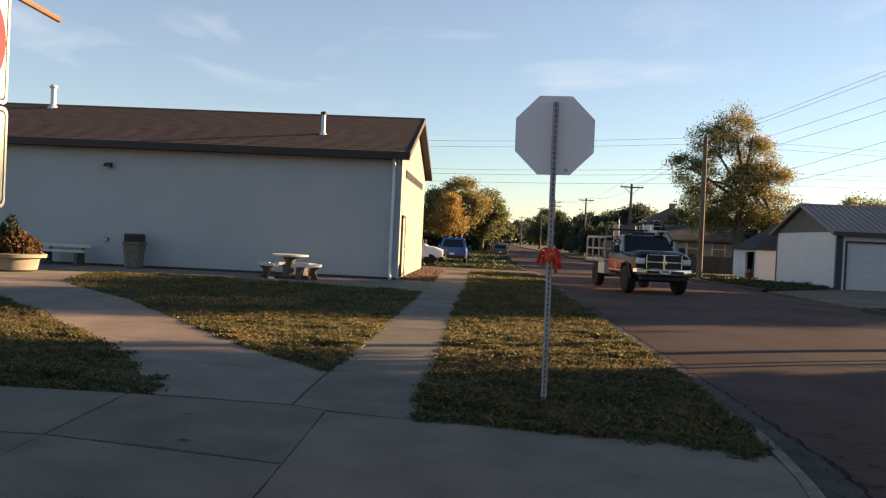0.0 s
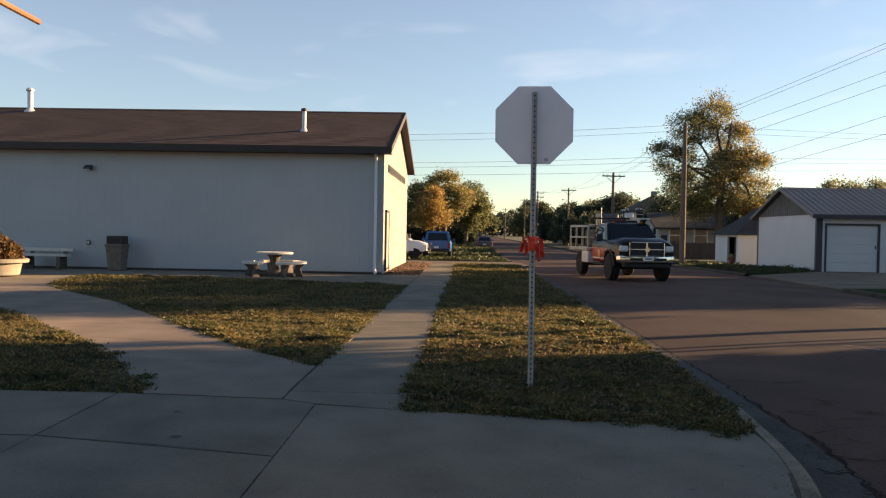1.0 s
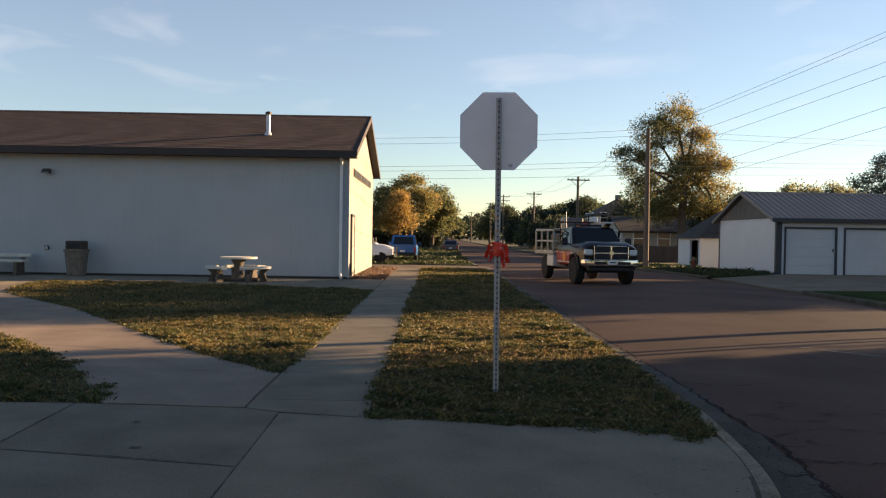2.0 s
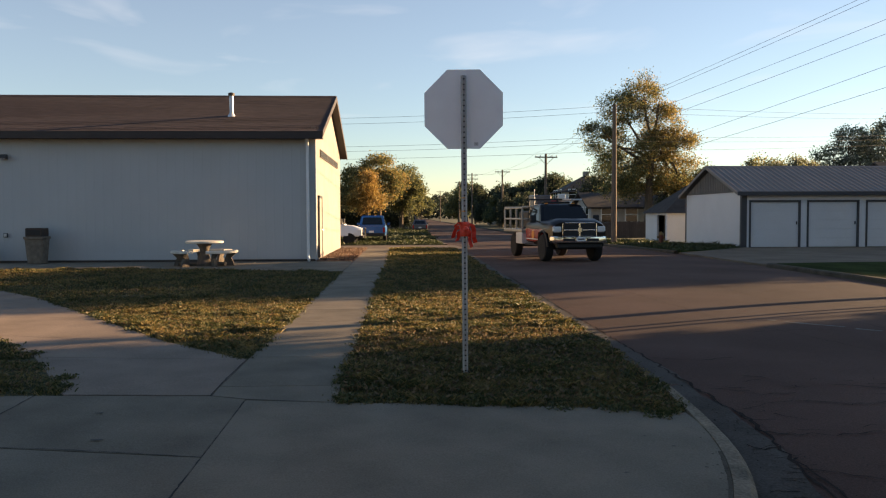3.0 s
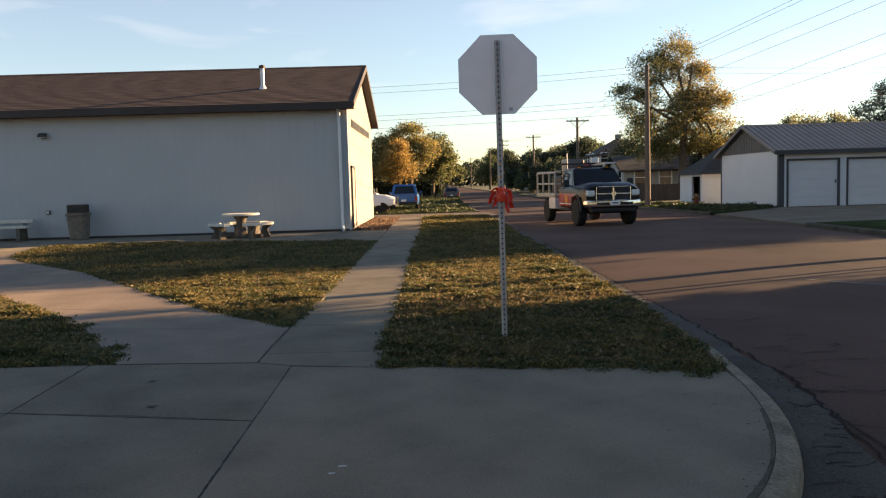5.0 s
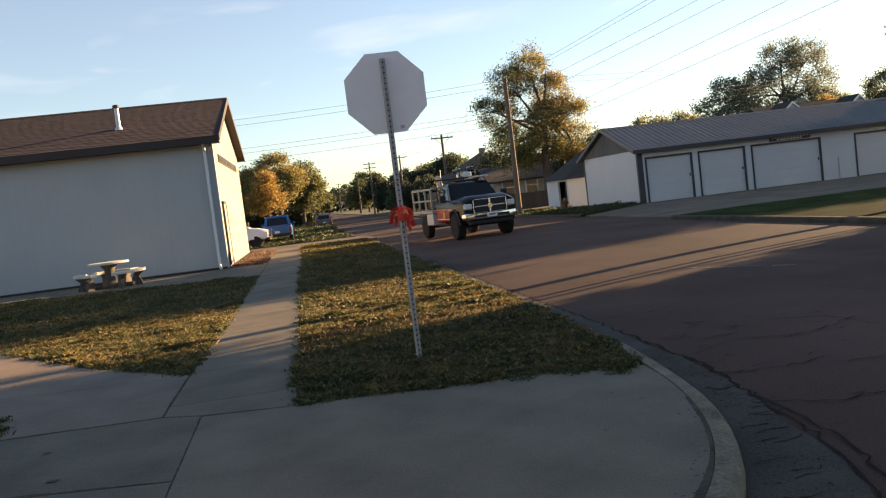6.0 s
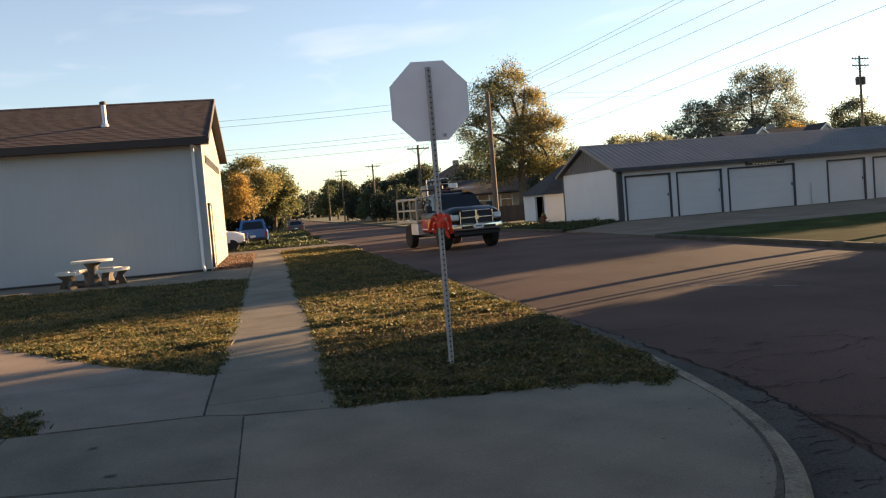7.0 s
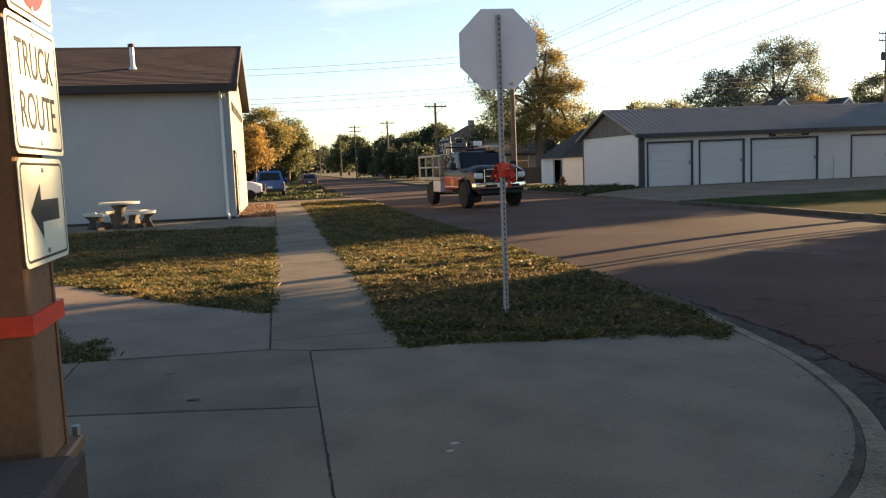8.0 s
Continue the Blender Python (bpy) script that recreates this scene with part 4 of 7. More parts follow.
# upper plate with a red disc ring, set a little askew
up = plate_sign(-4.31, 2.43, 0.58, 0.60, "white plate with a red ring")
rb = bmesh.new()
o = [rb.verts.new((SXP + 0.0016, -4.31 + 0.26 * math.cos(a), 2.43 + 0.26 * math.sin(a))) for a in np.linspace(0, 2 * math.pi, 28, endpoint=False)]
i = [rb.verts.new((SXP + 0.0016, -4.31 + 0.20 * math.cos(a), 2.43 + 0.20 * math.sin(a))) for a in np.linspace(0, 2 * math.pi, 28, endpoint=False)]
for k in range(28):
    rb.faces.new((o[k], o[(k + 1) % 28], i[(k + 1) % 28], i[k]))
part("red_ring", rb, SIGN_RED, up)
part("arm", tube([(SXP - 0.1, -4.4, 2.75), (SXP - 0.0, -3.57, 2.68)], 0.017, 8), RUST_STEEL, route, "thin brown rod arm")


# ---- outdoor furniture by the hall ----
def picnic_table(x, y):
    t = thing("picnic_table", pose(x, y, gz(x, y) + 0.012, 0, 0, 55), "round concrete picnic table with curved benches beside the hall", "picnic table")
    part("tabletop", lathe([(0.0, 0.70), (0.54, 0.70), (0.58, 0.715), (0.58, 0.76), (0.565, 0.775), (0.0, 0.775)], 32), STONE_TOP, t, "pale terrazzo round top", True)
    part("pedestal", lathe([(0.30, 0.0), (0.30, 0.06), (0.2, 0.16), (0.135, 0.36), (0.15, 0.55), (0.24, 0.68), (0.24, 0.70)], 20), STONE_LEG, t, "dark aggregate pedestal", True)
    for k in range(3):
        a0 = radians(120 * k + 35)
        bm = bmesh.new()
        rows = []
        for j in range(13):
            a = a0 + radians(-44 + 88 * j / 12)
            rows.append([bm.verts.new((r * math.cos(a), r * math.sin(a), z)) for r, z in ((0.70, 0.40), (0.70, 0.47), (0.72, 0.485), (1.0, 0.485), (1.02, 0.47), (1.02, 0.41), (1.0, 0.40))])
        for p, q in zip(rows, rows[1:]):
            for n in range(7):
                bm.faces.new((p[n], p[(n + 1) % 7], q[(n + 1) % 7], q[n]))
        bm.faces.new(rows[0])
        bm.faces.new(rows[-1])
        part("bench_seat", bm, STONE_TOP, t, "pale curved bench slab")
        leg = bmesh.new()
        for s in (-26, 26):
            a = a0 + radians(s)
            rows = []
            for r0, r1, z in ((0.66, 0.94, 0.0), (0.62, 0.90, 0.12), (0.66, 0.84, 0.25), (0.72, 1.0, 0.40)):
                d, w = Vector((math.cos(a), math.sin(a), 0)), Vector((-math.sin(a), math.cos(a), 0)) * 0.045
                rows.append([leg.verts.new(d * rr + w * ss + Vector((0, 0, z))) for rr, ss in ((r0, -1), (r1, -1), (r1, 1), (r0, 1))])
            for p, q in zip(rows, rows[1:]):
                for n in range(4):
                    leg.faces.new((p[n], p[(n + 1) % 4], q[(n + 1) % 4], q[n]))
            leg.faces.new(rows[0])
        tube([(0.2 * math.cos(a0), 0.2 * math.sin(a0), 0.07), (0.85 * math.cos(a0), 0.85 * math.sin(a0), 0.07)], 0.07, 6, leg)
        part("bench_leg", leg, STONE_LEG, t)


picnic_table(-6.86, 17.65)


def litter_bin(x, y):
    t = thing("litter_bin", pose(x, y, gz(x, y) + 0.012) @ Matrix.Diagonal((0.9, 0.9, 0.93, 1)), "square tan aggregate litter bin with a brown lid beside the wall", "litter bin")
    bm = bmesh.new()
    rows = []
    for h, z in ((0.25, 0.0), (0.265, 0.03), (0.33, 0.86), (0.36, 0.88), (0.365, 0.95), (0.34, 0.97)):
        c = h * 0.82
        rows.append([bm.verts.new((sx, sy, z)) for sx, sy in ((-h, -c), (-c, -h), (c, -h), (h, -c), (h, c), (c, h), (-c, h), (-h, c))])
    for p, q in zip(rows, rows[1:]):
        for n in range(8):
            bm.faces.new((p[n], p[(n + 1) % 8], q[(n + 1) % 8], q[n]))
    bm.faces.new(rows[0])
    bm.faces.new(rows[-1])
    part("body", bm, TAN_BIN, t, "tan exposed-aggregate body")
    lid = part("lid", box(-0.3, 0.3, -0.3, 0.3, 0.95, 1.27, bevel=0.03), BROWN_LID, t, "dark brown lid")
    part("flap", box(-0.24, 0.24, -0.312, -0.298, 1.02, 1.2, bevel=0.004), BLACK_PLASTIC, lid)


litter_bin(-12.68, 19.2)


def bench(x, y):
    t = thing("concrete_bench", pose(x, y, gz(x, y) + 0.012), "pale concrete bench with dark aggregate legs by the wall", "bench")
    part("seat", box(-0.86, 0.86, -0.22, 0.20, 0.44, 0.52, bevel=0.012), STONE_TOP, t)
    b = part("backrest", box(-0.86, 0.86, 0.30, 0.36, 0.60, 0.72, bevel=0.012), STONE_TOP, t)
    for s in (-0.58, 0.58):
        bm = extrude([(-0.22, 0.0), (-0.12, 0.0), (-0.06, 0.16), (0.14, 0.16), (0.22, 0.0), (0.34, 0.0), (0.30, 0.44), (0.36, 0.62), (0.32, 0.64), (0.24, 0.44), (-0.2, 0.44)], 0.12, axis="x", start=s - 0.06)
        part("leg", bm, STONE_LEG, t)


bench(-15.2, 19.15)


def planter(x, y):
    t = thing("round_planter", pose(x, y, gz(x, y) + 0.012), "round tan concrete planter full of dry brown plants", "planter")
    part("bowl", lathe([(0.52, 0.0), (0.62, 0.05), (0.68, 0.38), (0.72, 0.40), (0.86, 0.41), (0.87, 0.50), (0.83, 0.52), (0.70, 0.52), (0.66, 0.40), (0.0, 0.40)], 32), PLANTER_STONE, t, "tan concrete bowl with a broad rim", True)
    part("soil", lathe([(0.0, 0.44), (0.66, 0.44), (0.66, 0.41)], 24), SOIL, t)
    rng = np.random.default_rng(5)
    n = 2600
    a, r = rng.uniform(0, 2 * np.pi, n), 0.72 * np.sqrt(rng.uniform(0, 1, n))
    h = rng.uniform(0.0, 0.75, n) * (1.15 - r)
    c = np.stack([r * np.cos(a), r * np.sin(a), 0.48 + h], 1)
    part_leaves("dry_foliage", c, 0.07, LEAF_DEAD, t, rng, 0.9)
    n = 700
    a, r = rng.uniform(0, 2 * np.pi, n), 0.3 * np.sqrt(rng.uniform(0, 1, n))
    c = np.stack([-0.15 + r * np.cos(a), r * np.sin(a), 0.6 + rng.uniform(0, 1.0, n) * (1.1 - 1.5 * r)], 1)
    part_leaves("green_foliage", c, 0.08, LEAF_DARK, t, rng, 0.9)


def part_leaves(name, centres, size, material, parent, rng, tall=1.0, label=""):
    """Many small leaf blades, each a bent quad, at the given places."""
    n = len(centres)
    d = rng.normal(size=(n, 3))
    d /= np.linalg.norm(d, axis=1)[:, None]
    e = np.cross(d, rng.normal(size=(n, 3)))
    e /= np.linalg.norm(e, axis=1)[:, None]
    s = size * rng.uniform(0.6, 1.4, n)[:, None]
    p0, p1, p2, p3 = centres - d * s, centres - e * s * 0.55, centres + d * s * tall, centres + e * s * 0.55
    verts = np.stack([p0, p1, p2, p3], 1).reshape(-1, 3)
    me = bpy.data.meshes.new(name)
    me.vertices.add(4 * n)
    me.vertices.foreach_set("co", verts.ravel().astype(np.float32))
    me.loops.add(4 * n)
    me.loops.foreach_set("vertex_index", np.arange(4 * n, dtype=np.int32))
    me.polygons.add(n)
    me.polygons.foreach_set("loop_start", np.arange(0, 4 * n, 4, dtype=np.int32))
    me.materials.append(material)
    me.update(calc_edges=True)
    ob = new(name, me)
    if parent:
        ob.parent = parent
    if label:
        ob["label"] = label
    return ob


planter(-14.4, 15.0)

wl = thing("wall_lamp", pose(-13.95, WY0 - 0.01, 3.58), "small dark wall lamp on white siding", "wall lamp")
part("backplate", box(-0.09, 0.09, -0.03, 0.0, -0.08, 0.1, bevel=0.01), TRIM_GREY, wl)
part("hood", extrude([(-0.22, -0.06), (-0.03, -0.06), (-0.03, 0.09), (-0.10, 0.09), (-0.22, 0.0)], 0.24, axis="x", start=-0.12), TRIM_GREY, wl)
part("lens", box(-0.10, 0.10, -0.21, -0.04, -0.075, -0.062), LAMP_GLASS, wl)
ou = thing("wall_outlet", pose(-13.96, WY0 - 0.012, 0.97), "small grey outlet box on white siding", "outlet box")
part("box", box(-0.07, 0.07, -0.05, 0.0, -0.07, 0.07, bevel=0.008), TRIM_GREY, ou)
part("cover", box(-0.05, 0.05, -0.058, -0.05, -0.05, 0.05, bevel=0.002), GALV, ou)

hy = thing("fire_hydrant", pose(13.05, 34.3, gz(13, 34.3) - 0.02), "small rust-red fire hydrant with yellow cap in grass", "hydrant")
part("barrel", lathe([(0.16, 0.0), (0.16, 0.05), (0.11, 0.07), (0.11, 0.5), (0.14, 0.52), (0.14, 0.56)], 14), HYDRANT_RED, hy, smooth=True)
part("bonnet", lathe([(0.14, 0.56), (0.12, 0.64), (0.06, 0.70), (0.03, 0.71), (0.03, 0.76), (0.0, 0.77)], 14), HYDRANT_TOP, hy, "yellow bonnet", True)
part("nozzle", lathe([(0.06, -0.2), (0.06, 0.2)], 10, axis="x", at=(0, 0, 0.44)), HYDRANT_TOP, hy)
part("nozzle", lathe([(0.08, -0.2), (0.08, 0.0)], 10, axis="y", at=(0, 0, 0.42)), HYDRANT_RED, hy)


# ---- utility poles and cables ----
def utility_pole(x, y, h, arms, lab, turn=0, transformer=False, lamp=False):
    t = thing("utility_pole", pose(x, y, gz(x, y) - 0.02, 0, 0, turn), lab, "utility pole", "utility poles")
    part("pole", tube([(0, 0, -0.3), (0, 0, h * 0.5), (0, 0, h)], [0.17, 0.145, 0.11], 10), WOOD_POLE, t, smooth=True)
    for k in range(arms):
        z = h - 0.35 - 0.75 * k
        part("crossarm", box(-1.15, 1.15, -0.16, -0.06, z - 0.06, z + 0.06, bevel=0.01), WOOD_POLE, t)
        for s in (-1, 1):
            part("brace", tube([(s * 0.75, -0.13, z - 0.05), (0, -0.13, z - 0.75)], 0.025, 5), WOOD_POLE, t)
        for s in (-1.05, -0.6, 0.6, 1.05):
            part("insulator", lathe([(0.02, z + 0.06), (0.045, z + 0.12), (0.03, z + 0.16), (0.045, z + 0.2), (0.0, z + 0.22)], 7, at=(s, -0.11, 0)), GALV, t)
    if transformer:
        for s in (-0.38, 0.38):
            part("transformer", lathe([(0.0, h - 3.2), (0.24, h - 3.2), (0.25, h - 2.4), (0.12, h - 2.3), (0.0, h - 2.28)], 12, at=(s, 0, 0)), TRIM_GREY, t, "grey transformer can")
    if lamp:
        part("lamp_arm", tube([(0, -0.1, h - 2.0), (-0.9, -0.3, h - 1.7)], 0.03, 6), GALV, t)
        part("lamp_head", lathe([(0.05, 0.06), (0.14, 0.0), (0.12, -0.12), (0.0, -0.16)], 10, at=(-0.95, -0.3, h - 1.72)), GALV, t)
    return t


utility_pole(11.75, 39.0, 8.2, 0, "tall bare weathered wooden utility pole beside the street")
utility_pole(13.43, 71.4, 7.9, 1, "wooden utility pole with one crossarm", 8)
utility_pole(14.2, 113, 8.7, 1, "wooden utility pole with one crossarm and a lamp", 8, False, True)
utility_pole(11.9, 140, 9.6, 2, "distant wooden utility pole with two crossarms", 8)
utility_pole(13.0, 190, 10.3, 1, "distant wooden utility pole", 8)
utility_pole(10.5, 240, 9.5, 1, "distant wooden utility pole", 8)
utility_pole(-2.2, 170, 7.0, 0, "distant wooden utility pole beside the lawn")
utility_pole(0.6, 210, 7.5, 0, "distant wooden utility pole beside the lawn")
utility_pole(63.4, 70, 14.4, 2, "tall utility pole with two crossarms and transformers", 5, True)
utility_pole(-23.5, 44, 8.3, 1, "utility pole rising behind the hall roof", 90)
utility_pole(19.6, 11.66, 11.6, 1, "wooden utility pole beside the grass island", 14)
twin = thing("twin_pole", pose(14.5, 8.41, gz(14.5, 8.4)), "pair of slim wooden poles beside the grass island", "pole")
for dy in (-0.15, 0.15):
    part("pole", tube([(0, dy, -0.5), (0, dy, 3), (0, dy, 5.6)], [0.06, 0.058, 0.055], 8), WOOD_POLE, twin)
for zz in (5.1, 5.4):
    part("crossbar", box(-0.03, 0.03, -0.3, 0.3, zz, zz + 0.1), WOOD_POLE, twin)


def cable(a, b, sag, r=0.008, lab="thin black overhead cable"):
    pts = []
    for k in range(17):
        s = k / 16
        p = Vector(a).lerp(Vector(b), s)
        p.z -= sag * 4 * s * (1 - s)
        pts.append(p)
    return tagged(part("overhead_cable", tube(pts, r, 5), WIRE, smooth=True), lab, "cable", "overhead cables")


# along the cross street, past the bare pole
for za, zb, sag in ((7.95, 8.0, 0.5), (7.6, 7.65, 0.5), (6.1, 6.2, 0.4), (5.85, 5.9, 0.4), (5.25, 5.35, 0.3)):
    cable((-23.5, 44, za), (11.75, 39, zb), sag)
    cable((11.75, 39, zb), (63.4, 70, zb + 4.0), sag)
# overhead towards the near pole
for i, (za, zb) in enumerate(((4.3, 7.1), (4.8, 8.1), (6.3, 9.2), (6.9, 9.8), (7.7, 11.0), (7.9, 11.35))):
    cable((11.8, 38.95, za), (18.9 + 0.3 * i, 11.6, zb), 0.12)
    cable((18.9 + 0.3 * i, 11.6, zb), (24.5, -12, zb + 0.3), 0.3)
# down the street
for s in (-1.0, 0.6, 1.0):
    cable((11.75 + s * 0.05, 39, 7.8), (13.43 + s, 71.3, 7.75), 0.4)
    cable((13.43 + s, 71.3, 7.75), (14.2 + s, 112.9, 8.5), 0.6)
    cable((14.2 + s, 112.9, 8.5), (11.9 + s, 139.9, 9.3), 0.5)


# ---- vehicles ----
def hull(stations):
    """A body shell from stations (x, [(half width, z), ...] from sill to top)."""
    bm = bmesh.new()
    rings = []
    for x, prof in stations:
        ring = [bm.verts.new((x, -w, z)) for w, z in prof] + [bm.verts.new((x, w, z)) for w, z in reversed(prof)]
        rings.append(ring)
    for a, b in zip(rings, rings[1:]):
        for k in range(len(a)):
            bm.faces.new((a[k], a[(k + 1) % len(a)], b[(k + 1) % len(a)], b[k]))
    bm.faces.new(rings[0])
    bm.faces.new(rings[-1])
    return bm


def cabin(x0, x1, w0, z0, x2, x3, w1, z1):
    """A glasshouse: foot from x0 (back) to x1 (front), roof from x2 to x3."""
    bm = bmesh.new()
    rows = [[(x0, -w0, z0), (x1, -w0, z0), (x1, w0, z0), (x0, w0, z0)], [(x2, -w1, z1 - 0.06), (x3, -w1, z1 - 0.06), (x3, w1, z1 - 0.06), (x2, w1, z1 - 0.06)], [(x2 + 0.08, -w1 + 0.1, z1), (x3 - 0.12, -w1 + 0.1, z1), (x3 - 0.12, w1 - 0.1, z1), (x2 + 0.08, w1 - 0.1, z1)]]
    vs = [[bm.verts.new(c) for c in r] for r in rows]
    for a, b in zip(vs, vs[1:]):
        for k in range(4):
            bm.faces.new((a[k], a[(k + 1) % 4], b[(k + 1) % 4], b[k]))
    bm.faces.new(vs[0])
    bm.faces.new(vs[-1])
    return bm


def pane(c00, c10, c11, c01, u0, u1, v0, v1, off):
    """A thin pane laid on the bilinear face of four corners, set proud by off."""
    c = [Vector(k) for k in (c00, c10, c11, c01)]
    nrm = (c[1] - c[0]).cross(c[3] - c[0]).normalized()
    def at(u, v):
        return (c[0] * (1 - u) + c[1] * u) * (1 - v) + (c[3] * (1 - u) + c[2] * u) * v
    q = [at(u0, v0), at(u1, v0), at(u1, v1), at(u0, v1)]
    bm = bmesh.new()
    lo = [bm.verts.new(p - nrm * 0.002) for p in q]
    hi = [bm.verts.new(p + nrm * off) for p in q]
    for k in range(4):
        bm.faces.new((lo[k], lo[(k + 1) % 4], hi[(k + 1) % 4], hi[k]))
    bm.faces.new(hi)
    bm.faces.new(lo)
    return bm


def wheel(parent, x, y, r, w, rim=None, side=1):
    tyre = part("wheel", lathe([(r * 0.62, -w / 2), (r * 0.9, -w / 2), (r * 0.98, -w * 0.38), (r, -w * 0.2), (r, w * 0.2), (r * 0.98, w * 0.38), (r * 0.9, w / 2), (r * 0.62, w / 2)], 24, axis="y", at=(x, y, r)), RUBBER, parent, "black rubber tyre", True)
    part("rim", lathe([(r * 0.62, -w * 0.4), (r * 0.6, w * 0.30), (r * 0.45, w * 0.32), (r * 0.2, w * 0.42), (0.0, w * 0.44)] if side > 0 else [(r * 0.62, w * 0.4), (r * 0.6, -w * 0.30), (r * 0.45, -w * 0.32), (r * 0.2, -w * 0.42), (0.0, -w * 0.44)], 16, axis="y", at=(x, y, r)), rim or GALV, tyre, smooth=True)


def windows(parent, x0, x1, w0, z0, x2, x3, w1, z1, side_cuts):
    z1 = z1 - 0.06
    part("windscreen", pane((x1, -w0, z0), (x1, w0, z0), (x3, w1, z1), (x3, -w1, z1), 0.07, 0.93, 0.1, 0.93, 0.006), GLASS, parent, "dark windscreen")
    part("rear_window", pane((x0, w0, z0), (x0, -w0, z0), (x2, -w1, z1), (x2, w1, z1), 0.1, 0.9, 0.12, 0.9, 0.006), GLASS, parent)
    for u0, u1 in side_cuts:
        part("side_window", pane((x0, -w0, z0), (x1, -w0, z0), (x3, -w1, z1), (x2, -w1, z1), u0, u1, 0.1, 0.9, 0.006), GLASS, parent)
        part("side_window", pane((x1, w0, z0), (x0, w0, z0), (x2, w1, z1), (x3, w1, z1), 1 - u1, 1 - u0, 0.1, 0.9, 0.006), GLASS, parent)


def brush_truck(m):
    t = thing("fire_brush_truck", m, "red and black pickup fire truck with a railed flatbed", "truck")
    # lower body red, upper body black
    lw = [(0.90, 0.60), (0.97, 0.66), (0.985, 0.95), (0.975, 1.08)]
    part("lower_body", hull([(-2.05, lw), (-0.55, lw), (-0.50, [(0.80, 0.9), (0.86, 0.92), (0.985, 0.98), (0.975, 1.08)]), (-0.1, [(0.80, 0.95), (0.86, 0.97), (0.985, 1.0), (0.975, 1.08)])]), RED_PAINT, t, "red lower cab panels", True)
    part("front_wing", hull([(-0.1, [(0.80, 0.95), (0.86, 0.97), (0.985, 1.0), (0.975, 1.08)]), (0.50, [(0.80, 0.9), (0.86, 0.92), (0.985, 0.98), (0.975, 1.08)]), (0.55, [(0.90, 0.66), (0.95, 0.70), (0.97, 0.95), (0.96, 1.08)]), (0.90, [(0.84, 0.66), (0.90, 0.70), (0.92, 0.95), (0.91, 1.08)])]), BLACK_PAINT, t, "black front wings", True)
    part("bonnet", hull([(-2.05, [(0.972, 1.08), (0.97, 1.18), (0.955, 1.25), (0.93, 1.28)]), (-0.45, [(0.972, 1.08), (0.97, 1.22), (0.94, 1.31), (0.88, 1.35)]), (0.0, [(0.965, 1.08), (0.955, 1.22), (0.90, 1.33), (0.74, 1.41)]), (0.5, [(0.955, 1.08), (0.94, 1.22), (0.87, 1.33), (0.66, 1.44)]), (0.78, [(0.93, 1.08), (0.92, 1.21), (0.83, 1.31), (0.62, 1.40)]), (0.93, [(0.89, 1.08), (0.87, 1.18), (0.78, 1.26), (0.58, 1.33)])]), BLACK_PAINT, t, "black bonnet and upper body", True)
    cab = (-1.98, -0.42, 0.92, 1.27, -1.88, -1.02, 0.76, 1.95)
    c = part("cab", cabin(*cab), BLACK_PAINT, t, "black cab roof", True)
    windows(c, *cab, ((0.16, 0.86),))
    part("door_emblem", lathe([(0.16, 0.0), (0.16, 0.004)], 16, axis="y", at=(-1.15, -0.99, 0.88)), ORANGE_LENS, t)
    part("door_emblem", lathe([(0.16, 0.0), (0.16, 0.004)], 16, axis="y", at=(-1.15, 0.986, 0.88)), ORANGE_LENS, t)
    for s in (-1, 1):
        part("door_stripe", box(-1.95, -0.55, s * 0.988 - 0.004, s * 0.988 + 0.004, 0.71, 0.74), WHITE_PAINT, t)
        part("running_board", box(-1.95, -0.58, s * 0.97 - 0.08, s * 0.97 + 0.08, 0.50, 0.55, bevel=0.015), BLACK_PLASTIC, t)
        part("fender_flare", tube([(0.56 * math.cos(a), s * 0.985, 0.46 + 0.56 * math.sin(a)) for a in np.linspace(0.1, math.pi - 0.1, 12)], 0.045, 6), BLACK_PLASTIC, t)
        mr = part("mirror", box(-0.62, -0.50, s * 1.16 - 0.11, s * 1.16 + 0.11, 1.30, 1.56, bevel=0.03), BLACK_PLASTIC, t)
        part("mirror_arm", tube([(-0.56, s * 0.92, 1.32), (-0.56, s * 1.1, 1.38)], 0.025, 6), BLACK_PLASTIC, mr)
        hl = part("headlamp", box(0.80, 0.955, s * 0.765 - 0.155, s * 0.765 + 0.155, 0.99, 1.2, bevel=0.045), LAMP_GLASS, t, "clear headlamp")
        part("fog_lamp", lathe([(0.0, 1.02), (0.06, 1.01), (0.07, 0.98)], 10, axis="x", at=(0, s * 0.66, 0.74)), LAMP_GLASS, t)
        part("marker", box(-1.2 + 0.05, -1.1, s * 0.5 - 0.05, s * 0.5 + 0.05, 1.95, 1.985), ORANGE_LENS, t)
    g = part("grille", box(0.90, 0.965, -0.60, 0.60, 0.86, 1.30, bevel=0.04), BLACK_PLASTIC, t)
    for b in ((-0.52, 0.52, 1.285, 1.312), (-0.57, 0.57, 0.845, 0.868), (-0.56, 0.56, 1.05, 1.085)):
        part("grille_bar", box(0.945, 0.985, b[0], b[1], b[2], b[3], bevel=0.01), CHROME, g)
    for yy, ww in ((-0.59, 0.012), (0.0, 0.03), (0.59, 0.012)):
        part("grille_bar", box(0.945, 0.985, yy - ww, yy + ww, 0.86, 1.30, bevel=0.01), CHROME, g)
    part("grille_emblem", box(0.985, 0.992, -0.07, 0.07, 1.0, 1.13, bevel=0.002), CHROME, g)
